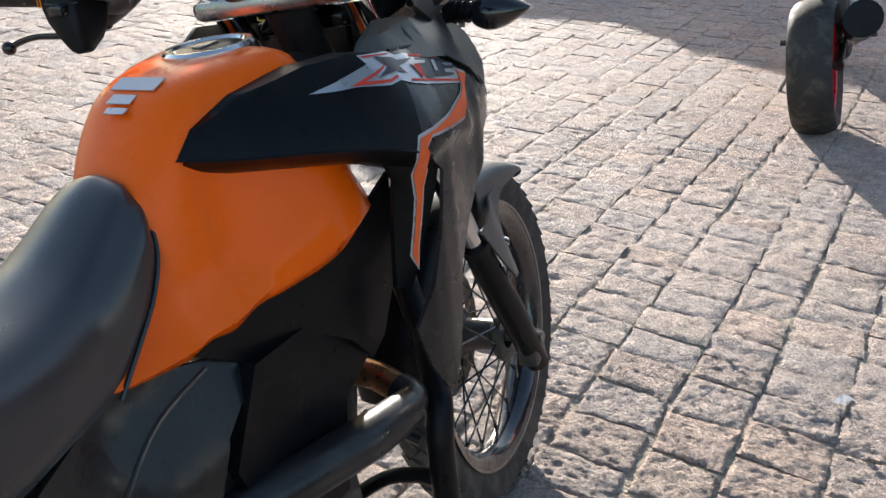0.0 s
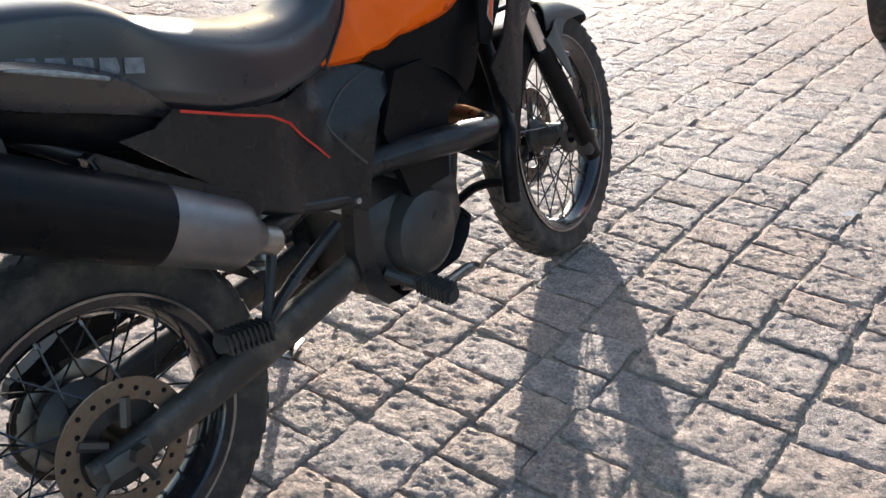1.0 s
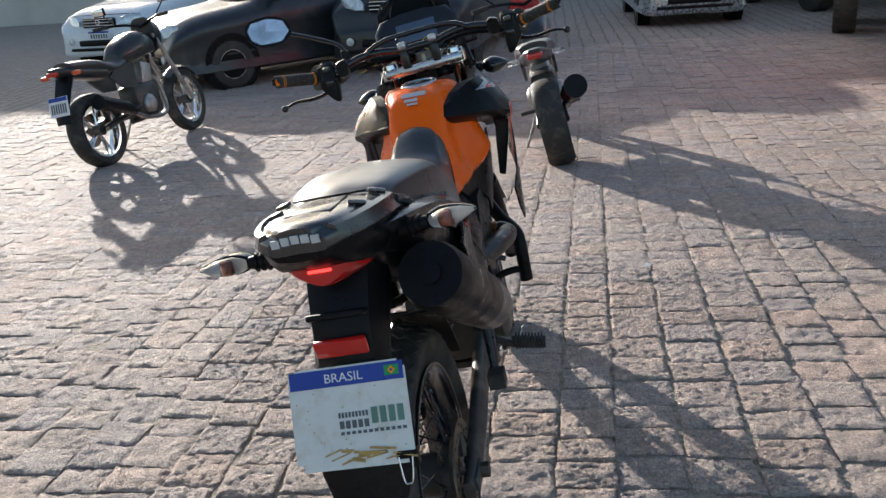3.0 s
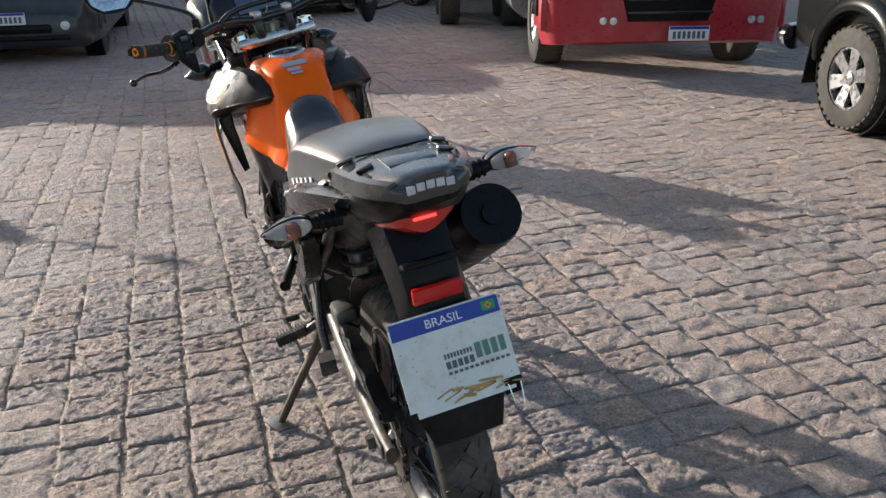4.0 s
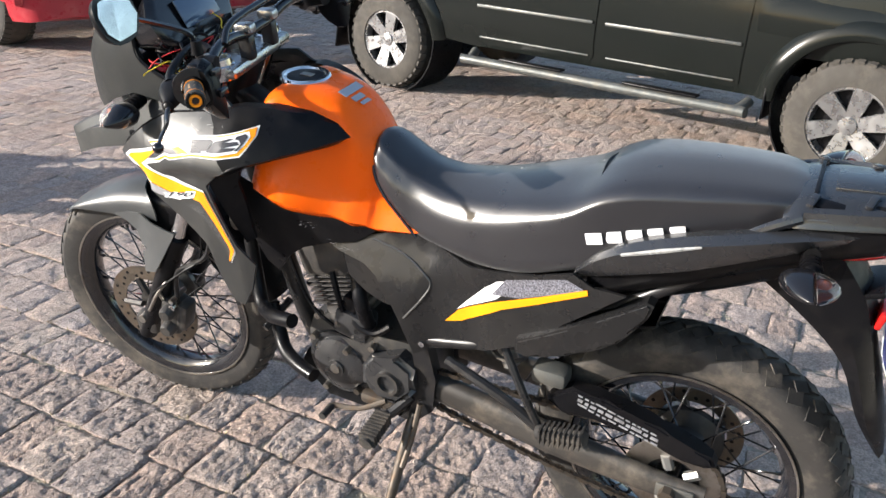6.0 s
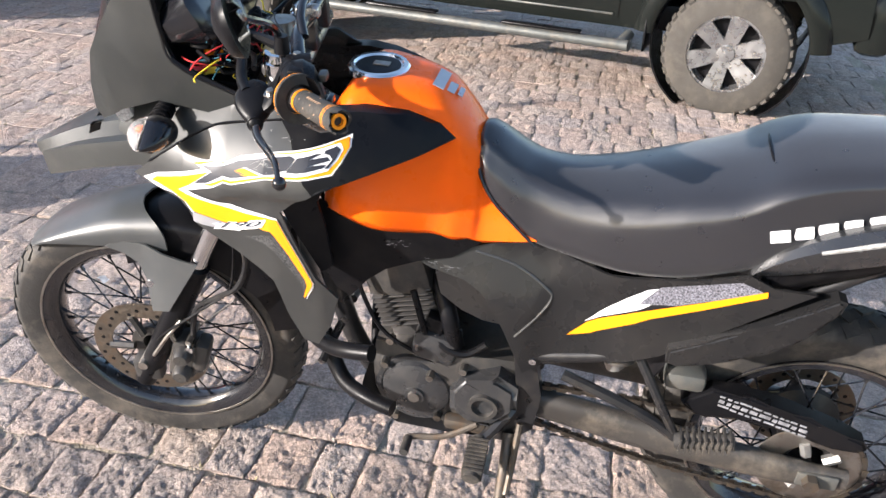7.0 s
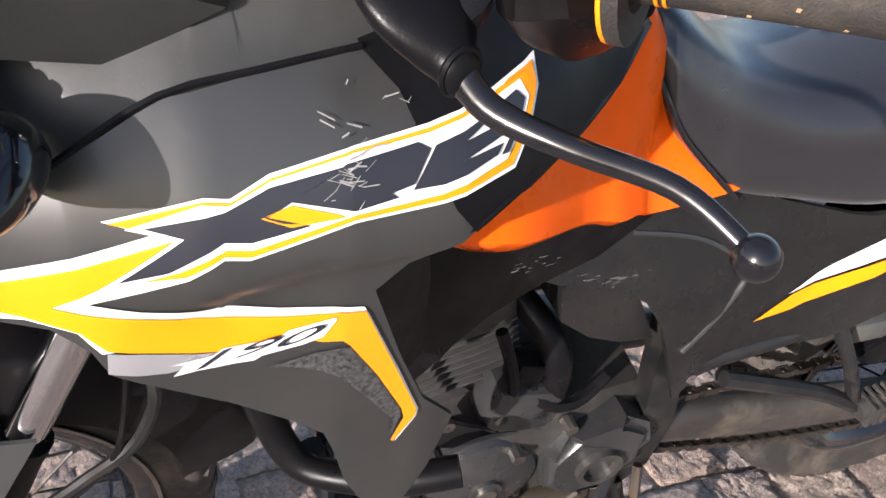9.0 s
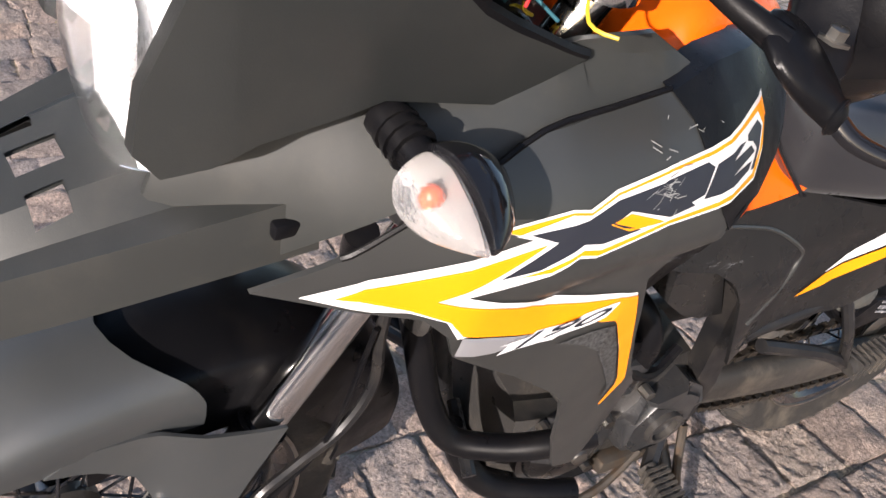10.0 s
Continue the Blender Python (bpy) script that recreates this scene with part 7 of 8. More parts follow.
cgo = part("chain_guard", cg, M_BLACK, bike, "black chain guard with a worn white sticker")
st = bmesh.new()
sticker_rng = random.Random(8)
for k in range(3):
    y = -1.165
    while y > -1.325:
        w = sticker_rng.uniform(0.006, 0.022)
        box((-0.1095, y - w / 2, 0.484 - k * 0.0115 - (-1.165 - y) * 0.26), (0.001, w, (0.004, 0.0075, 0.0045)[k]), 0, Matrix.Rotation(0.25, 4, "X"), st)
        y -= w + sticker_rng.uniform(0.002, 0.005)
part("guard_sticker", st, M_DIMMARK, cgo, "worn white sticker lines", smooth=False)
part("shock_absorber", tube([(0, -0.88, 0.68), (0, -0.98, 0.42)], 0.02, 12, 1), M_ALU, bike, "rear shock absorber")
spring = [Vector((0.036 * math.cos(t), -0.89 - 0.09 * t / 44 + 0.014 * math.sin(t) * 0, 0.66 - 0.22 * t / 44)) + Vector((0, 0.034 * math.sin(t), 0)) for t in (k * 0.5 for k in range(88))]
part("shock_spring", tube(spring, 0.006, 6, 1), M_SPRING, bike)
part("hugger", skin([[(x, RA.y + 0.345 * math.cos(t), RA.z + 0.345 * math.sin(t)) for x in (-0.06, -0.03, 0, 0.03, 0.06)] for t in (0.35, 0.7, 1.05, 1.35)], 0.004, 3, 2), M_BLACK, bike, "black inner mudguard")
part("reservoir", box((-0.085, -1.10, 0.50), (0.05, 0.075, 0.04), 0.012), M_STEPBAR, bike, "stained dark reservoir")

# loose wiring at the steering head
random.seed(12)
for i in range(60):
    mt = [M_BLACK, M_BLACK, M_WIREY, M_BLACK, M_WIREC, M_WIRER, M_BLACK, M_BLACK, M_GREY, M_BLACK][i % 10]
    p0 = Vector((random.uniform(-0.11, 0.03), -0.30 + random.uniform(-0.03, 0.03), random.uniform(1.015, 1.06)))
    ps = [p0]
    for k in range(4):
        ps.append(ps[-1] + Vector((random.uniform(-0.04, 0.03), random.uniform(-0.02, 0.035), random.uniform(-0.018, 0.022))))
    part("loose_wire", tube(ps, 0.0032 if mt == M_BLACK else 0.0013, 6, 4), mt, bike)
for i in range(26):
    x, y, z, q = random.uniform(-0.13, 0.07), random.uniform(-0.345, -0.22), random.uniform(1.0, 1.055), random.uniform(0, 3)
    mt = (M_BLACK, M_BLACK, M_GLOSSB, M_GREY, M_BLACK, M_STEEL, M_BLACK, M_PLASTIC)[i % 8]
    part("wire_connector", box((x, y, z), (random.uniform(0.01, 0.02), random.uniform(0.018, 0.036), random.uniform(0.009, 0.016)), 0.0025, Matrix.Rotation(q, 4, "Z") @ Matrix.Rotation(q * 0.5, 4, "X")), mt, bike)
for x, y, z, mt in ((-0.125, -0.235, 1.02, M_RED), (-0.105, -0.25, 1.012, M_WIREY), (-0.07, -0.24, 1.03, M_ORFILM)):
    part("wire_plug", box((x, y, z), (0.022, 0.03, 0.012), 0.003, Matrix.Rotation(0.7, 4, "Z") @ Matrix.Rotation(0.4, 4, "Y")), mt, bike)
part("taped_connector", tube([(-0.115, -0.375, 1.04), (-0.085, -0.35, 1.05)], 0.014, 10, 1), M_CARDBOARD, bike, "connector wrapped in pale tape")
part("wiring_sleeve", tube([(-0.15, -0.4, 1.085), (-0.10, -0.34, 1.075), (-0.06, -0.27, 1.06), (-0.02, -0.22, 1.03)], 0.009, 8, 4), M_BLACK, bike)
part("frame_spar", tube([(0, -0.34, 0.95), (0, -0.5, 0.86), (0, -0.75, 0.70), (0, -0.86, 0.6)], 0.03, 12, 4), M_FRAME, bike)

# the front end, turned a little to the left about the steering head
STEER_AT = Matrix.Translation((0, -0.365, 1.03))
STEER = STEER_AT @ Matrix.Rotation(radians(8), 4, Vector((0, -0.09, 0.2)).normalized()) @ STEER_AT.inverted()
STEERED = {"front_wheel", "fork_slider", "fork_tube", "front_axle", "brake_caliper", "brake_hose", "speed_sensor_cable", "fork_guard_bar", "front_mudguard", "mudguard_flap", "top_yoke", "yoke_bolt",
           "bar_riser", "handlebar", "grip", "switch_box", "lever_perch", "lever_boot", "lever", "cowl_side", "windscreen", "brow_panel", "headlight", "dashboard_unit", "display", "cowl_floor",
           "steering_stem", "lower_yoke", "beak"}
for ob in bike.children:
    base = ob.name.split(".")[0]
    if base in STEERED or (base == "turn_signal" and ob.get("at_front")):
        ob.matrix_basis = STEER @ ob.matrix_basis

# ---- parked vehicles ----
def car_wheel(parent, c, r, w, side, spokes=6, rim_mat=None, name="wheel", rim_f=0.6, deep=0.02):
    """side: +1 where the wheel's face looks to +x."""
    c = Vector(c)
    wh = part(name, lathe([(r * rim_f, -w / 2), (r * 0.9, -w / 2), (r * 0.97, -w * 0.42), (r, -w * 0.3), (r, w * 0.3), (r * 0.97, w * 0.42), (r * 0.9, w / 2), (r * rim_f, w / 2)], c, seg=40), M_CARTYRE, parent, "dusty tyre")
    rm = rim_mat or M_WHEEL
    x = side * w * 0.42
    rim = part("rim", lathe([(r * rim_f * 0.88, x - side * 0.05), (r * rim_f * 1.02, x - side * 0.05), (r * rim_f * 1.02, x + side * 0.01), (r * rim_f * 0.94, x + side * 0.01)], c, seg=36), rm, wh, "alloy rim")
    part("rim_back", lathe([(0.001, x - side * 0.06), (r * rim_f * 0.95, x - side * 0.06), (r * rim_f * 0.95, x - side * 0.055), (0.001, x - side * 0.055)], c, seg=24), M_BLACK, rim)
    bm = bmesh.new()
    for k in range(spokes):
        t = 2 * math.pi * k / spokes + 0.3
        u, v = Vector((0, math.cos(t), math.sin(t))), Vector((0, -math.sin(t), math.cos(t)))
        p0, p1 = c + Vector((x - side * deep, 0, 0)) + u * r * 0.1, c + Vector((x, 0, 0)) + u * r * rim_f * 0.95
        w0, w1 = r * 0.1, r * 0.15
        q = [p0 - v * w0, p0 + v * w0, p1 + v * w1, p1 - v * w1]
        a = [bm.verts.new(p + Vector((side * 0.008, 0, 0))) for p in q]
        b = [bm.verts.new(p - Vector((side * 0.03, 0, 0))) for p in q]
        bm.faces.new(a)
        for i in range(4):
            bm.faces.new((a[i], a[(i + 1) % 4], b[(i + 1) % 4], b[i]))
    part("rim_spokes", bm, rm, rim, smooth=False)
    part("hub_cap", lathe([(0.001, x + side * 0.004), (r * 0.13, x), (r * 0.15, x - side * 0.03), (0.001, x - side * 0.03)], c, seg=18), rm, rim)
    kn = bmesh.new()
    n = int(r * 95)
    for k in range(n):
        t = 2 * math.pi * k / n
        for o in (-0.36, 0.36):
            m = Matrix.Translation(c) @ Matrix.Rotation(-t + (0.5 / n if o > 0 else 0), 4, "X") @ Matrix.Translation((o * w, 0, r * 0.978))
            box((0, 0, 0), (w * 0.22, 2 * math.pi * r / n * 0.55, r * 0.045), 0, m @ Matrix.Rotation(o * 0.8, 4, "Y"), kn)
    stuff(part("tread", kn, M_CARTYRE, wh, smooth=False))
    return wh


def arch(cy, r, a0=8, a1=172, n=14, z0=0.4):
    """Points of a wheel arch from front to back, in (y, z)."""
    return [(cy + r * math.cos(radians(a0 + (a1 - a0) * k / n)), z0 + r * math.sin(radians(a0 + (a1 - a0) * k / n))) for k in range(n + 1)]


def bars_plate(parent, m, w, h, rows=1, name="number_plate"):
    bm = box((0, 0, 0), (w, h, 0.006), 0.001)
    bm.transform(m)
    p = part(name, bm, M_CARWHITE, parent, "number plate with unreadable marks", smooth=False)
    bm = box((0, h * 0.38, 0.004), (w * 0.96, h * 0.2, 0.002), 0)
    bm.transform(m)
    part("plate_band", bm, M_BLUE, p, smooth=False)
    bm = bmesh.new()
    for i in range(7):
        box((-w * 0.36 + i * w * 0.12, -h * 0.1, 0.004), (w * 0.075, h * 0.5, 0.002), 0, None, bm)
    bm.transform(m)
    part("plate_marks", bm, M_GREYINK, p, smooth=False)


def pickup():
    cy, cx = (1.67 - 1.65) / 2, (4.28 + 3.6) / 2
    f = Vector((-0.68, -3.32, 0)).normalized()
    rgt = Vector((f.y, -f.x, 0))
    o = Vector((cx, cy, 0)) - rgt * 0.9
    rot = Matrix((rgt, f, Vector((0, 0, 1)))).transposed().to_4x4()
    t = thing("pickup_truck", Matrix.Translation((o.x, o.y, -0.155)) @ rot, "dusty dark grey crew-cab pickup truck parked on the setts", "pickup truck")
    def bx(y, z):
        return 0.9 - max(0, z - 0.85) ** 2 * 0.35 - max(0, 0.62 - z) * 0.2
    low = [(-2.62, 0.56), (-2.64, 1.1), (-1.1, 1.13), (0.98, 1.13), (1.25, 1.1), (2.1, 1.02), (2.3, 0.9), (2.32, 0.55)] + arch(1.6, 0.46) + [(1.06, 0.44), (-1.06, 0.44)] + arch(-1.85, 0.46)
    for s in (1, -1):
        body = part("body_side", panel(low, bx, 0.06, 0.12, 0, s), M_CAR, t, "dark grey body side")
        for cyy in (1.6, -1.85):
            rows = []
            for k in range(15):
                a = radians(4 + 172 * k / 14)
                c, sn = math.cos(a), math.sin(a)
                rows.append([(s * (bx(cyy, 0.4 + r * sn) + dx), cyy + r * c, 0.4 + r * sn) for r, dx in ((0.44, -0.02), (0.445, 0.035), (0.48, 0.045), (0.53, 0.03), (0.56, 0.004))])
            part("wheel_flare", skin(rows, 0.004, 2, 2), M_CAR, body, "moulded wheel arch flare")
            part("arch_liner", lathe([(0.44, s * 0.5), (0.45, s * 0.5), (0.45, s * 0.88), (0.44, s * 0.88)], (0, cyy, 0.4), "x", 28), M_BLACK, t)
        for y0, y1 in ((-1.02, -0.03), (0.0, 0.96)):
            poly = [(y0 + 0.02, 1.125), (y1, 1.125), (y1 - 0.02, 0.5), (y1 - 0.06, 0.47), (y0 + 0.1, 0.47), (y0 + (0.02 if y0 > -0.5 else 0.06), 0.6), (y0 + (0 if y0 > -0.5 else 0.0), 0.85)]
            door = part("door", panel(poly, bx, 0.012, 0.1, 0.006, s), M_CAR, t, "dark grey door")
            part("door_handle", box((s * (bx(0, 1.0) + 0.028), y0 + 0.17, 1.0), (0.03, 0.16, 0.035), 0.01), M_CHROME, door, "chrome door handle")
            part("handle_recess", box((s * (bx(0, 1.0) + 0.004), y0 + 0.17, 0.995), (0.012, 0.13, 0.06), 0.005), M_BLACK, door)
            part("door_moulding", box((s * (bx(0, 0.74) + 0.014), (y0 + y1) / 2, 0.735), (0.016, y1 - y0 - 0.06, 0.022), 0.006), M_STEPBAR, door, "bright door moulding")
            part("sill_trim", box((s * (bx(0, 0.52) + 0.012), (y0 + y1) / 2, 0.515), (0.012, y1 - y0 - 0.1, 0.012), 0.004), M_STEPBAR, door)
            part("window", panel([(y0 + 0.08, 1.15), (y1 - 0.05, 1.15), (y1 - (0.1 if y0 < -0.5 else 0.45), 1.62), (y0 + (0.25 if y0 < -0.5 else 0.08), 1.62)], lambda y, z: 0.87 - (z - 1.13) * 0.28, 0.01, 0.3, 0, s), M_GLASS, door)
        step = part("step_bar", tube([(s * 0.86, 1.02, 0.40), (s * 0.97, 0.98, 0.36), (s * 0.99, 0.9, 0.36), (s * 0.99, -0.9, 0.36), (s * 0.97, -0.98, 0.36), (s * 0.86, -1.02, 0.40)], 0.033, 12, 4), M_STEPBAR, t, "worn dusty metal side step")
        for yy in (-0.45, 0.5):
            part("step_pad", box((s * 0.995, yy, 0.405), (0.07, 0.5, 0.014), 0.005), M_BLACK, step)
        for yy in (1.6, -1.85):
            car_wheel(t, (s * 0.80, yy, 0.372), 0.372, 0.25, s)
        part("mud_flap", box((s * 0.8, -2.36, 0.45), (0.26, 0.012, 0.42), 0.004, Matrix.Rotation(-0.15, 4, "X")), M_BLACK, t, "black mud flap")
        part("front_mud_flap", box((s * 0.8, 1.12, 0.42), (0.24, 0.012, 0.2), 0.004), M_BLACK, t)
        part("rear_lamp", box((s * 0.84, -2.63, 0.98), (0.12, 0.06, 0.3), 0.02), M_REDLENS, t)
        part("headlamp", box((s * 0.72, 2.28, 0.9), (0.34, 0.1, 0.2), 0.03), M_LAMP, t)
    part("rear_bumper", tube([(0.9, -2.64, 0.56), (0.82, -2.76, 0.56), (0, -2.8, 0.56), (-0.82, -2.76, 0.56), (-0.9, -2.64, 0.56)], 0.09, 14, 4, None, 1.15), M_CHROME, t, "chrome rear bumper")
    part("front_bumper", box((0, 2.35, 0.62), (1.76, 0.2, 0.34), 0.06), M_CAR, t, "grey front bumper")
    part("bull_bar", tube([(0.6, 2.44, 0.5), (0.6, 2.5, 0.9), (0, 2.52, 0.98), (-0.6, 2.5, 0.9), (-0.6, 2.44, 0.5)], 0.035, 10, 4), M_BLACK, t)
    part("grille", box((0, 2.34, 0.92), (0.9, 0.06, 0.2), 0.02), M_BLACK, t)
    part("fog_lamp", lathe([(0.001, 0), (0.06, 0), (0.06, 0.04), (0.001, 0.045)], (0.66, 2.44, 0.58), "y", 18), M_LAMP, t)
    part("bonnet", loft([half_ring(2.3, [(0, 1.02), (0.6, 1.0), (0.82, 0.95), (0.82, 0.7), (0, 0.7)]), half_ring(1.9, [(0, 1.14), (0.6, 1.12), (0.86, 1.05), (0.86, 0.7), (0, 0.7)]), half_ring(1.0, [(0, 1.2), (0.6, 1.18), (0.86, 1.12), (0.86, 0.7), (0, 0.7)])], 3, 2), M_CAR, t)
    part("cab", loft([half_ring(1.05, [(0, 1.19), (0.6, 1.18), (0.84, 1.13), (0.84, 0.9), (0, 0.9)]), half_ring(0.45, [(0, 1.7), (0.55, 1.68), (0.68, 1.62), (0.84, 1.12), (0, 0.9)]), half_ring(-0.8, [(0, 1.74), (0.55, 1.72), (0.68, 1.65), (0.84, 1.12), (0, 0.9)]),
                      half_ring(-1.08, [(0, 1.66), (0.52, 1.64), (0.66, 1.56), (0.84, 1.12), (0, 0.9)])], 3, 2), M_CAR, t, "dark grey crew cab")
    part("load_bed", box((0, -1.85, 0.9), (1.68, 1.54, 0.42), 0.03), M_CAR, t)
    part("chassis", box((0, 0, 0.5), (1.5, 3.6, 0.16), 0.02), M_BLACK, t)


def car(name, m, label, paint, w=1.7, hood=0.95, length=4.1, kind="car", lamp_h=0.75):
    t = thing(name, m, label, kind)
    h, hw = hood, w / 2
    def ring(y, zt, wt, zs, ws, zl, wl, zb):
        return half_ring(y, [(0, zt), (hw * wt * 0.6, zt - 0.008), (hw * wt, zt - 0.03), (hw * ws, zs), (hw * ws, (zs + zl) / 2), (hw * wl, zl), (hw * wl * 0.94, zb), (0, zb)])
    body = part("body", loft([ring(0.03, 0.56, 0.7, 0.5, 0.8, 0.36, 0.8, 0.24), ring(0.0, 0.62, 0.76, 0.56, 0.86, 0.34, 0.87, 0.2), ring(-0.05, h - 0.24, 0.72, h - 0.3, 0.92, 0.36, 0.93, 0.19), ring(-0.16, h - 0.12, 0.74, h - 0.24, 0.96, 0.36, 0.97, 0.2), ring(-0.45, h - 0.02, 0.78, h - 0.16, 0.99, 0.36, 1.0, 0.2),
                       ring(-1.15, h + 0.07, 0.8, h - 0.1, 1.0, 0.36, 1.0, 0.2), ring(-1.3, h + 0.18, 0.78, h - 0.08, 1.0, 0.36, 1.0, 0.2), ring(-1.95, h + 0.5, 0.68, h - 0.04, 1.0, 0.36, 1.0, 0.2), ring(-3.0, h + 0.52, 0.68, h - 0.02, 1.0, 0.36, 1.0, 0.2),
                       ring(-length + 0.3, h + 0.4, 0.66, h - 0.04, 0.98, 0.36, 0.98, 0.22), ring(-length, h + 0.05, 0.62, h - 0.1, 0.9, 0.4, 0.9, 0.3)], 3, 3), paint, t, sharp=50)
    part("bonnet_line", tube([(-hw * 0.72, -0.12, h - 0.13), (-hw * 0.4, -0.07, h - 0.125), (0, -0.06, h - 0.12), (hw * 0.4, -0.07, h - 0.125), (hw * 0.72, -0.12, h - 0.13)], 0.006, 6, 4), M_BLACK, body)
    for s in (-1, 1):
        for y in (-0.72, -length + 0.75):
            part("arch_lip", lathe([(0.335, s * (hw - 0.2)), (0.365, s * (hw - 0.2)), (0.365, s * (hw + 0.004)), (0.335, s * (hw + 0.006))], (0, y, 0.31), "x", 28), M_BLACK, body)
            part("arch_liner", lathe([(0.02, s * (hw - 0.2)), (0.34, s * (hw - 0.2)), (0.34, s * (hw + 0.0035)), (0.02, s * (hw + 0.0035))], (0, y, 0.31), "x", 28), M_BLACK, body)
    part("windscreen", skin([[(-hw * 0.72, -1.2, h + 0.07), (0, -1.12, h + 0.1), (hw * 0.72, -1.2, h + 0.07)], [(-hw * 0.62, -1.55, h + 0.3), (0, -1.48, h + 0.33), (hw * 0.62, -1.55, h + 0.3)], [(-hw * 0.55, -1.85, h + 0.49), (0, -1.82, h + 0.53), (hw * 0.55, -1.85, h + 0.49)]], 0.01, 3, 3), M_GLASS, t)
    for s in (-1, 1):
        part("headlamp", loft([[(s * (hw * 0.55 + x), y, lamp_h + z) for x, y, z in ((-0.12, 0.01, -0.06), (0.17, -0.1, -0.03), (0.22, -0.16, 0.1), (-0.05, -0.04, 0.08))],
                               [(s * (hw * 0.55 + x), y + 0.03, lamp_h + z) for x, y, z in ((-0.11, 0.01, -0.05), (0.15, -0.1, -0.02), (0.19, -0.16, 0.08), (-0.04, -0.04, 0.07))]], 1, 2), M_LAMP, t, "clear headlamp")
        for y in (-0.72, -length + 0.75):
            car_wheel(t, (s * (hw - 0.085), y, 0.3), 0.3, 0.19, s, 5)
        part("mirror", box((s * (hw + 0.08), -1.35, h + 0.12), (0.2, 0.08, 0.13), 0.03), paint, t)
        part("fog_lamp", lathe([(0.001, 0), (0.05, 0), (0.05, 0.02), (0.001, 0.024)], (s * hw * 0.66, 0.035, 0.43), "y", 16), M_LAMP, t)
        part("side_window", panel([(-1.35, h + 0.06), (-1.9, h + 0.42), (-2.9, h + 0.43), (-3.3, h + 0.1)], lambda y, z: hw * (1.0 - (z - h) * 0.75), 0.01, 0.3, 0.012, s), M_GLASS, t)
    g = part("grille", box((0, 0.0, lamp_h - 0.01), (w * 0.36, 0.05, 0.15), 0.02), M_BLACK, t, "black grille")
    for k in range(3):
        part("grille_bar", box((0, 0.03, lamp_h - 0.05 + k * 0.045), (w * 0.34, 0.012, 0.012), 0.003), M_CHROME, g)
    part("badge", lathe([(0.03, 0.03), (0.045, 0.03), (0.045, 0.04), (0.03, 0.04)], (0, 0.0, lamp_h), "y", 20), M_CHROME, g, "plain bright badge")
    part("lower_grille", box((0, 0.005, 0.4), (w * 0.5, 0.1, 0.1), 0.03), M_BLACK, t)
    bars_plate(t, Matrix.Translation((0, 0.062, 0.52)) @ Matrix.Rotation(radians(90), 4, "X") @ Matrix.Rotation(radians(180), 4, "Y"), 0.4, 0.13)
    part("bumper_lip", box((0, 0.035, 0.3), (w * 0.7, 0.05, 0.05), 0.02), M_BLACK, t)
    return t


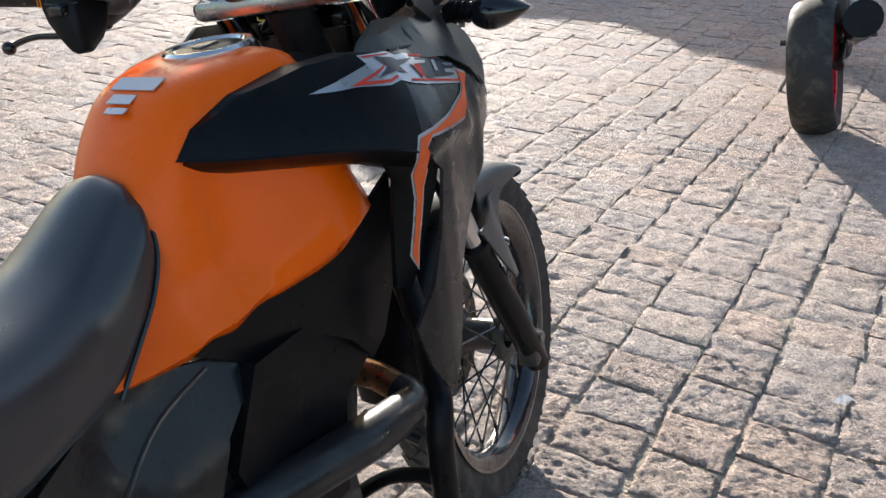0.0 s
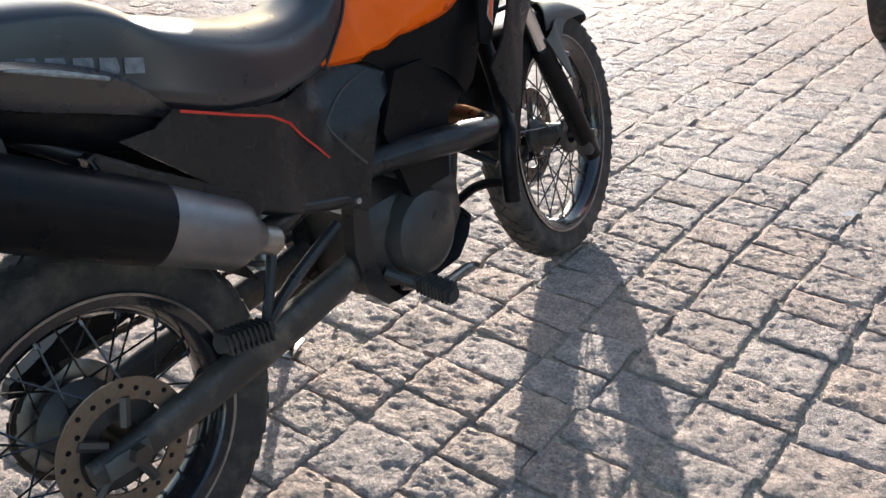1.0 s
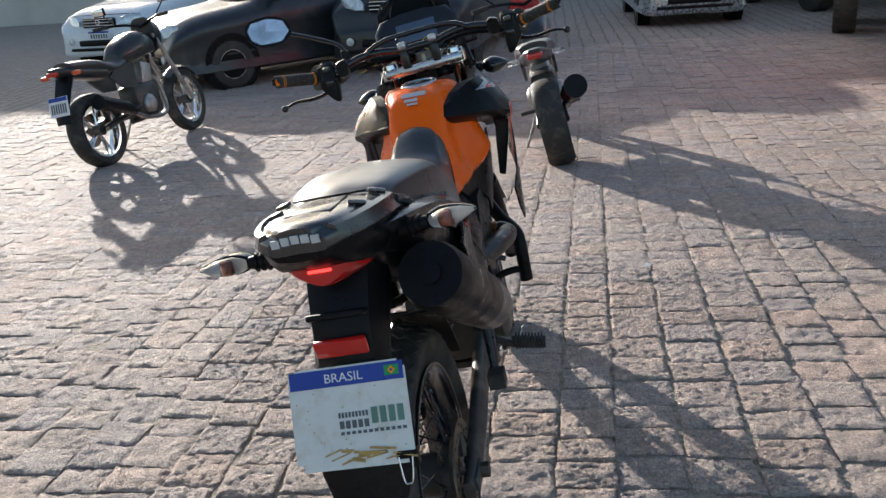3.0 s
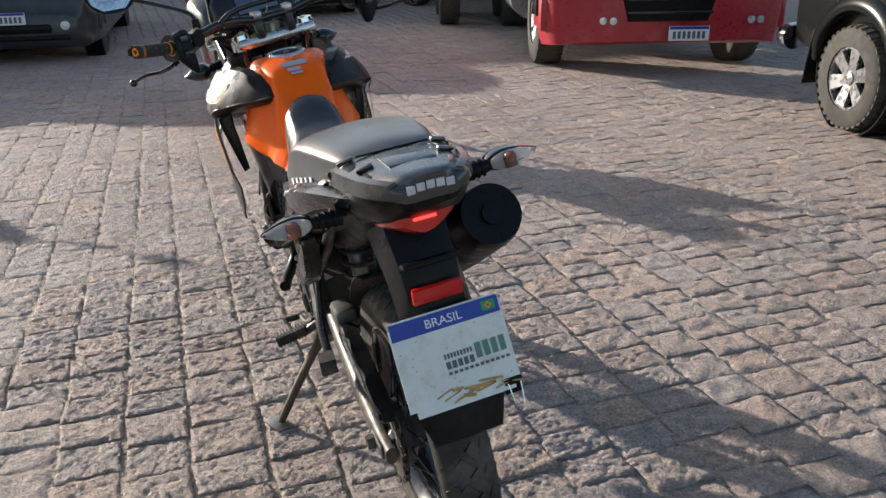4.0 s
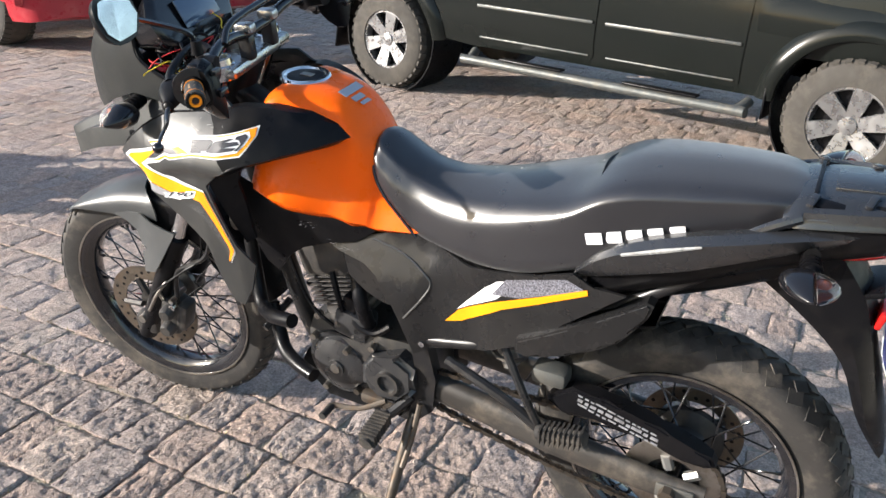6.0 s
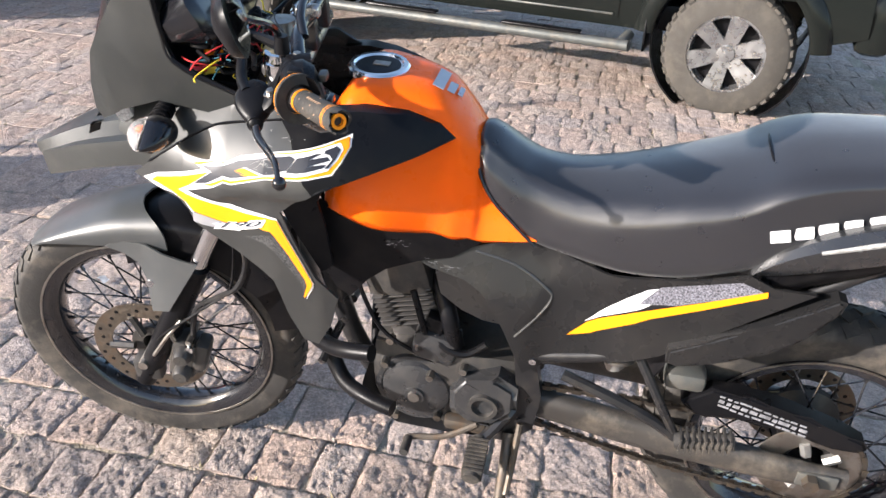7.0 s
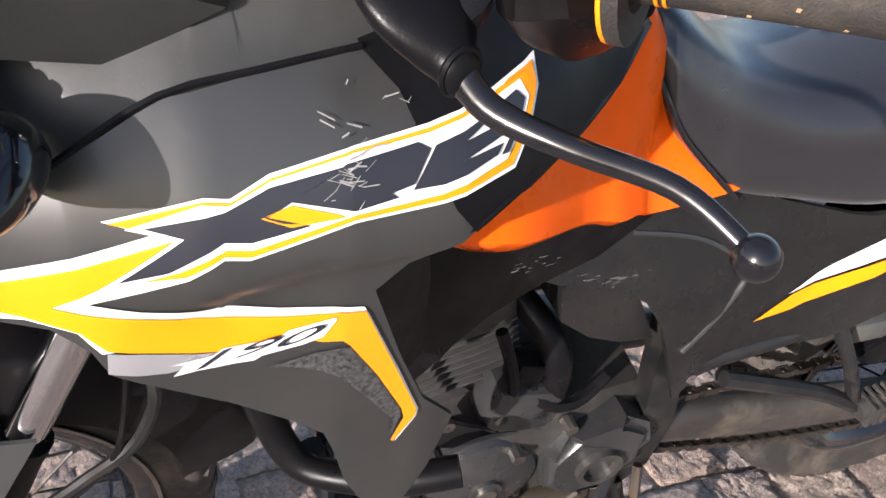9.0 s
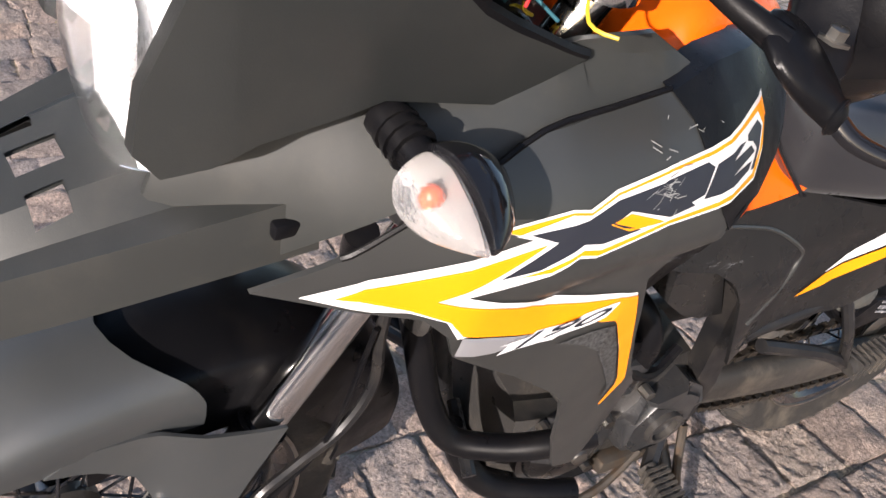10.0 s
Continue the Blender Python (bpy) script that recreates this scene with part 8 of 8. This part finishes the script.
def red_truck():
    a, b = Vector((3.8, 5.62, 0)), Vector((5.81, 4.94, 0))
    r = (a - b).normalized()          # its own right hand
    f = Vector((-r.y, r.x, 0))
    if f.y > 0:
        f = -f
    o = (a + b) / 2
    rot = Matrix((Vector((f.y, -f.x, 0)), f, Vector((0, 0, 1)))).transposed().to_4x4()
    t = thing("red_truck", Matrix.Translation((o.x, o.y, -0.2)) @ rot, "faded red lorry with a black grille, front to the yard", "truck")
    part("bumper", loft([half_ring(0.62, [(0, 0.98), (1.0, 0.98), (1.22, 0.96), (1.2, 0.36), (1.0, 0.3), (0, 0.3)]), half_ring(0.9, [(0, 0.96), (1.0, 0.96), (1.16, 0.92), (1.13, 0.38), (1.0, 0.32), (0, 0.32)]),
                         half_ring(1.02, [(0, 0.9), (0.85, 0.9), (1.0, 0.86), (0.96, 0.4), (0.85, 0.36), (0, 0.36)])], 3, 3), M_TRUCKRED, t, "red painted bumper", sharp=50)
    part("cab", loft([half_ring(0.95, [(0, 2.9), (1.0, 2.88), (1.18, 2.7), (1.2, 1.02), (0, 1.0)]), half_ring(0.8, [(0, 3.0), (1.0, 2.98), (1.24, 2.8), (1.24, 1.0), (0, 1.0)]), half_ring(-1.0, [(0, 3.05), (1.0, 3.02), (1.24, 2.85), (1.24, 1.0), (0, 1.0)])], 2, 2), M_TRUCKRED, t, "red lorry cab", sharp=50)
    gr = part("grille", loft([[(-0.52, 0.97, 1.55), (0.52, 0.97, 1.55), (0.5, 1.06, 1.5), (-0.5, 1.06, 1.5)], [(-0.5, 0.97, 0.95), (0.5, 0.97, 0.95), (0.48, 1.075, 0.95), (-0.48, 1.075, 0.95)], [(-0.4, 0.97, 0.54), (0.4, 0.97, 0.54), (0.38, 1.07, 0.56), (-0.38, 1.07, 0.56)]], 3, 1), M_BLACK, t, "black slatted grille")
    for k in range(7):
        part("grille_slat", box((0, 1.08, 0.64 + k * 0.125), (0.84 + min(k, 2) * 0.04, 0.03, 0.03), 0.008), M_GLOSSB, gr)
    part("windscreen", box((0, 0.98, 2.15), (2.1, 0.03, 0.85), 0.01), M_GLASS, t)
    for s in (-1, 1):
        part("headlamp", box((s * 0.86 - 0.1, 0.97, 0.98), (0.4, 0.1, 0.22), 0.03), M_LAMP, t, "clear headlamp")
        for dx in (0, 0.16):
            part("fog_lamp", lathe([(0.001, 0), (0.036, 0), (0.036, 0.02), (0.001, 0.025)], (s * (0.68 + dx * 0.6) - 0.14, 1.03 - dx * 0.1, 0.56), "y", 16), M_LAMP, t)
        for yy in (0.0, -3.4, -4.7):
            car_wheel(t, (s * 1.04, yy, 0.5), 0.5, 0.29, s, 8, M_STEEL, "wheel", 0.56, 0.06)
        stp = part("cab_step", box((s * 1.17, 0.62, 0.62), (0.12, 0.5, 0.34), 0.03), M_TRUCKRED, t, "red cab step")
        part("step_hole", box((s * 1.235, 0.55, 0.66), (0.012, 0.3, 0.16), 0.02), M_BLACK, stp)
        part("mudguard", skin([[(s * x, 0.62 * math.cos(q), 0.5 + 0.62 * math.sin(q)) for x in (0.9, 1.05, 1.22)] for q in (0.4, 0.9, 1.6, 2.3, 2.8)], 0.02, 3, 2), M_BLACK, t)
        part("fuel_tank", tube([(s * 1.0, -1.3, 0.62), (s * 1.0, -2.3, 0.62)], 0.3, 20, 1), M_ALU, t, "metal fuel tank")
    bars_plate(t, Matrix.Translation((-0.2, 1.09, 0.44)) @ Matrix.Rotation(radians(90), 4, "X") @ Matrix.Rotation(radians(180), 4, "Y"), 0.4, 0.14)
    part("chassis", box((0, -2.5, 0.85), (0.9, 6.2, 0.25), 0.02), M_BLACK, t)
    part("axle_beam", tube([(-0.95, 0, 0.5), (0.95, 0, 0.5)], 0.07, 10, 1), M_BLACK, t)
    part("load_body", box((0, -3.9, 1.9), (2.4, 4.8, 1.7), 0.03), M_CARWHITE, t)


def lorry_rear(name, m, label, spots, y0, y1):
    """The wheels, chassis and pale bed of a lorry, of which only the lower part comes into view."""
    t = thing(name, m, label, "truck")
    for s in (-1, 1):
        for yy in spots:
            car_wheel(t, (s * 1.02, yy, 0.5), 0.5, 0.29, s, 8, M_STEEL, "wheel", 0.56, 0.06)
        part("side_rail", box((s * 1.12, (y0 + y1) / 2, 0.98), (0.05, y1 - y0 - 0.3, 0.12), 0.01), M_CARWHITE, t)
        part("battery_box", box((s * 0.95, y0 + 0.35, 0.75), (0.4, 0.4, 0.4), 0.03), M_BLACK, t)
    part("chassis", box((0, (y0 + y1) / 2, 0.9), (0.9, y1 - y0, 0.25), 0.02), M_BLACK, t)
    part("bed", box((0, (y0 + y1) / 2, 1.35), (2.4, y1 - y0, 0.4), 0.03), M_CARWHITE, t)


def white_truck():
    lorry_rear("white_truck", pose(5.6, 10.6, -0.2, 0, 0, 162), "pale lorry bed on large black wheels", (1.6, 0.3), -0.5, 2.2)
    lorry_rear("far_truck", pose(5.2, 14.15, -0.2, 0, 0, 194.3), "white lorry on black wheels beyond a silver car", (1.6, -0.71), -2.6, 2.2)


def parked_moto(name, m, label, paint, rim, lean, pipe_side=1, plated=True, cowl_paint=None, broad=1.0):
    t = thing(name, m @ pose(0, 0, 0, 0, -lean, 0), label, "motorcycle", "other parked motorcycles")
    f, r = Vector((0, 0.67, 0.3)), Vector((0, -0.67, 0.3))
    for c, nm, w in ((f, "front_wheel", 0.1), (r, "rear_wheel", 0.14 * broad)):
        R = 0.3
        wh = part(nm, lathe([(0.205, -w * 0.36), (0.222, -w * 0.38), (0.222, w * 0.38), (0.205, w * 0.36), (0.196, 0)], c, seg=40), rim, t)
        prof = [(0.214 + (R - 0.214) * max(0, math.cos(a * 0.96)) ** 0.45, w * 0.5 * math.sin(a) / 0.95) for a in (-1.25 + 2.5 * k / 10 for k in range(11))] + [(0.21, w * 0.3), (0.21, -w * 0.3)]
        part("tyre", lathe(prof, c, seg=44), M_RUBBER, wh, "black road tyre")
        part("hub", tube([c + Vector((-0.06, 0, 0)), c + Vector((0.06, 0, 0))], 0.045, 16, 1), M_ENGINE, wh)
        bm = bmesh.new()
        for k in range(5):
            for dk in (-0.12, 0.12):
                q = 2 * math.pi * k / 5
                tube([c + Vector((0, 0.04 * math.cos(q), 0.04 * math.sin(q))), c + Vector((0, 0.2 * math.cos(q + dk), 0.2 * math.sin(q + dk)))], 0.011, 6, 1, bm)
        part("wheel_spokes", bm, rim, wh)
        part("brake_disc", lathe([(0.08, -0.07), (0.13, -0.07), (0.13, -0.066), (0.08, -0.066)], c, seg=32), M_DISC, wh)
    part("front_mudguard", skin([[(x, 0.67 + (0.325 - abs(x) * 0.4) * math.cos(q), 0.3 + (0.325 - abs(x) * 0.4) * math.sin(q)) for x in (-0.06, -0.03, 0, 0.03, 0.06)] for q in (0.5, 1.1, 1.7, 2.3)], 0.004, 3, 2), paint, t)
    for s in (-1, 1):
        part("fork_leg", tube([(s * 0.09, 0.665, 0.3), (s * 0.09, 0.36, 0.95)], [0.026, 0.026, 0.02], 12, 2), M_ALU, t)
        part("swingarm", tube([(s * 0.09, -0.67, 0.3), (s * 0.08, -0.15, 0.38)], 0.025, 10, 1), M_FRAME, t)
        part("bar_half", tube([(0, 0.34, 1.02), (s * 0.12, 0.33, 1.06), (s * 0.24, 0.28, 1.08), (s * 0.28, 0.26, 1.08)], 0.012, 8, 3), M_BLACK, t)
        part("grip", tube([(s * 0.27, 0.265, 1.08), (s * 0.39, 0.21, 1.08)], 0.017, 10, 1), M_GRIP, t)
        mm = part("mirror", box((s * 0.34, 0.3, 1.22), (0.13, 0.03, 0.075), 0.015), M_BLACK, t)
        part("mirror_stalk", tube([(s * 0.22, 0.3, 1.09), (s * 0.33, 0.31, 1.2)], 0.006, 6, 1), M_BLACK, mm)
        part("mirror_glass", box((s * 0.34, 0.283, 1.22), (0.11, 0.004, 0.058), 0.001), M_MIRROR, mm)
        part("footpeg", tube([(s * 0.1, -0.12, 0.3), (s * 0.22, -0.12, 0.3)], 0.014, 8, 1), M_RUBBER, t)
        part("turn_signal", box((s * 0.15, -0.86, 0.78), (0.08, 0.035, 0.035), 0.014), M_ORLENS if plated else M_MILKY, t)
        part("side_panel", panel([(-0.1, 0.75), (-0.35, 0.74), (-0.45, 0.68), (-0.3, 0.56), (-0.12, 0.55)], lambda y, z: 0.12, 0.02, 0.1, 0, s), paint, t)
    part("fuel_tank", loft([half_ring(0.3, [(0, 0.95), (0.07, 0.94), (0.11, 0.88), (0.1, 0.8), (0, 0.78)]), half_ring(0.12, [(0, 1.0), (0.09, 0.99), (0.15, 0.92), (0.14, 0.8), (0, 0.76)]), half_ring(-0.12, [(0, 0.93), (0.07, 0.92), (0.11, 0.86), (0.1, 0.78), (0, 0.74)]), half_ring(-0.2, [(0, 0.85), (0.05, 0.84), (0.08, 0.8), (0.07, 0.77), (0, 0.74)])], 4, 3), paint, t, "painted fuel tank")
    part("seat", loft([half_ring(-0.15, [(0, 0.82), (0.07, 0.81), (0.1, 0.78), (0.09, 0.75), (0, 0.74)]), half_ring(-0.35, [(0, 0.79), (0.11, 0.78), (0.14, 0.75), (0.12, 0.72), (0, 0.71)]), half_ring(-0.55, [(0, 0.85), (0.1, 0.84), (0.13, 0.81), (0.1, 0.77), (0, 0.76)]), half_ring(-0.82, [(0, 0.87), (0.07, 0.86), (0.09, 0.84), (0.07, 0.8), (0, 0.79)])], 4, 3), M_SEAT, t, "black seat")
    part("tail", loft([half_ring(-0.45, [(0, 0.78), (0.1, 0.77), (0.12, 0.72), (0.08, 0.68), (0, 0.67)]), half_ring(-0.85, [(0, 0.84), (0.06, 0.83), (0.08, 0.8), (0.05, 0.76), (0, 0.75)]), half_ring(-0.95, [(0, 0.84), (0.03, 0.84), (0.04, 0.82), (0.03, 0.8), (0, 0.79)])], 3, 2), paint, t)
    part("tail_light", box((0, -0.95, 0.8), (0.1, 0.04, 0.04), 0.012), M_REDLENS, t)
    if plated:
        part("rear_mudguard", loft([[(-0.06, -0.8, 0.75), (0.06, -0.8, 0.75), (0.06, -0.86, 0.76), (-0.06, -0.86, 0.76)], [(-0.06, -0.95, 0.55), (0.06, -0.95, 0.55), (0.06, -0.98, 0.56), (-0.06, -0.98, 0.56)], [(-0.05, -1.0, 0.42), (0.05, -1.0, 0.42), (0.05, -1.02, 0.42), (-0.05, -1.02, 0.42)]], 3, 2), M_BLACK, t)
    if plated:
        bars_plate(t, Matrix.Translation((0, -1.0, 0.56)) @ Matrix.Rotation(radians(75), 4, "X"), 0.18, 0.15)
    part("headlight", loft([half_ring(0.42, [(0, 1.0), (0.08, 0.98), (0.1, 0.9), (0.07, 0.82), (0, 0.8)]), half_ring(0.52, [(0, 0.98), (0.07, 0.96), (0.085, 0.9), (0.06, 0.84), (0, 0.82)])], 2, 2), M_LAMP, t, "clear headlight")
    part("headlight_cowl", loft([half_ring(0.36, [(0, 1.1), (0.09, 1.08), (0.12, 0.95), (0.08, 0.8), (0, 0.78)]), half_ring(0.46, [(0, 1.06), (0.08, 1.03), (0.11, 0.93), (0.07, 0.82), (0, 0.8)])], 2, 2), cowl_paint or paint, t)
    part("engine", box((0, 0.02, 0.42), (0.2, 0.36, 0.3), 0.05), M_ENGINE, t, "dark engine block")
    part("cylinder", box((0, 0.12, 0.63), (0.15, 0.15, 0.2), 0.02, Matrix.Rotation(-0.3, 4, "X")), M_ALU, t)
    for s in (-1, 1):
        part("engine_cover", lathe([(0.001, s * 0.15), (0.05, s * 0.145), (0.08, s * 0.12), (0.085, s * 0.09), (0.001, s * 0.09)], (0, -0.02, 0.38), "x", 22), M_ALU, t)
    part("frame_tube", tube([(0, 0.34, 0.92), (0, 0.26, 0.6), (0, 0.2, 0.3), (0, -0.2, 0.27)], 0.022, 8, 3), M_FRAME, t)
    part("chain_guard", box((-0.09, -0.42, 0.42), (0.02, 0.4, 0.06), 0.008, Matrix.Rotation(0.08, 4, "X")), M_BLACK, t)
    part("header_pipe", tube([(0.02, 0.2, 0.62), (0.03, 0.3, 0.5), (0.06 * pipe_side, 0.25, 0.27), (0.12 * pipe_side, -0.1, 0.27), (0.15 * pipe_side, -0.35, 0.36)], 0.019, 10, 5), M_STEEL, t)
    part("silencer", tube([(0.15 * pipe_side, -0.32, 0.35), (0.16 * pipe_side, -0.42, 0.41), (0.2 * pipe_side, -0.8, 0.52)], [0.03, 0.055 * broad, 0.06 * broad], 16, 3), M_BLACK, t, "black silencer")
    part("side_stand", tube([(-0.1, -0.05, 0.3), (-0.16, -0.08, 0.18), (-0.24, -0.1, 0.05)], 0.011, 8, 3), M_STEEL, t)
    return t


def parked_things():
    pickup()
    red_truck()
    white_truck()
    car("compact_car", pose(2.45, 11.2, -0.2, 0, 0, 180), "silver compact car parked front to the yard", M_CARSILVER, 1.65, 0.92, 3.9, "car", 0.68)
    car("sport_utility_car", pose(-1.7, 7.8, -0.2, 0, 0, 174), "black tall family car parked front to the yard", M_CARBLACK, 1.8, 1.05, 4.5, "car", 0.86)
    car("dark_hatchback", pose(-4.8, 7.45, -0.2, 0, 0, 135), "dark grey hatchback parked at an angle", M_CARBLACK, 1.7, 0.95, 4.0, "car", 0.72)
    car("white_car", pose(-6.9, 10.2, -0.2, 0, 0, 170), "white car parked behind a dark hatchback", M_CARWHITE, 1.7, 0.95, 4.0, "car", 0.72)
    parked_moto("road_motorcycle", pose(0.27, 3.5, ground_z(0.27, 3.5) + 0.012, 0, 0, 2), "dark road motorcycle with red wheels and red nose on its stand", M_CARBLACK, M_RED, 13, 1, False, M_RED, 1.3)
    parked_moto("black_motorcycle", pose(-3.31, 4.18, ground_z(-3.3, 4.2), 0, 0, -7.8), "black road motorcycle with bright rims on its stand", M_CARBLACK, M_CHROME, 9)
    parked_moto("dark_motorcycle", pose(-3.4, 0.34, ground_z(-3.3, 0.3), 0, 0, -123), "dark motorcycle on its side stand in the sun", M_PLASTIC, M_RIM, 17)


parked_things()
for x, y, sz, mt, nm, lb in ((0.62, 0.62, 0.05, M_CARWHITE, "paper_scrap", "white scrap of paper on the setts"), (-1.35, 2.05, 0.03, M_CARWHITE, "paper_scrap", "small white scrap on the setts"), (-1.25, 1.7, 0.025, M_CARWHITE, "paper_scrap", "small white scrap on the setts")):
    litter(x, y, sz, mt, nm, lb)
joint_grass()
stones()
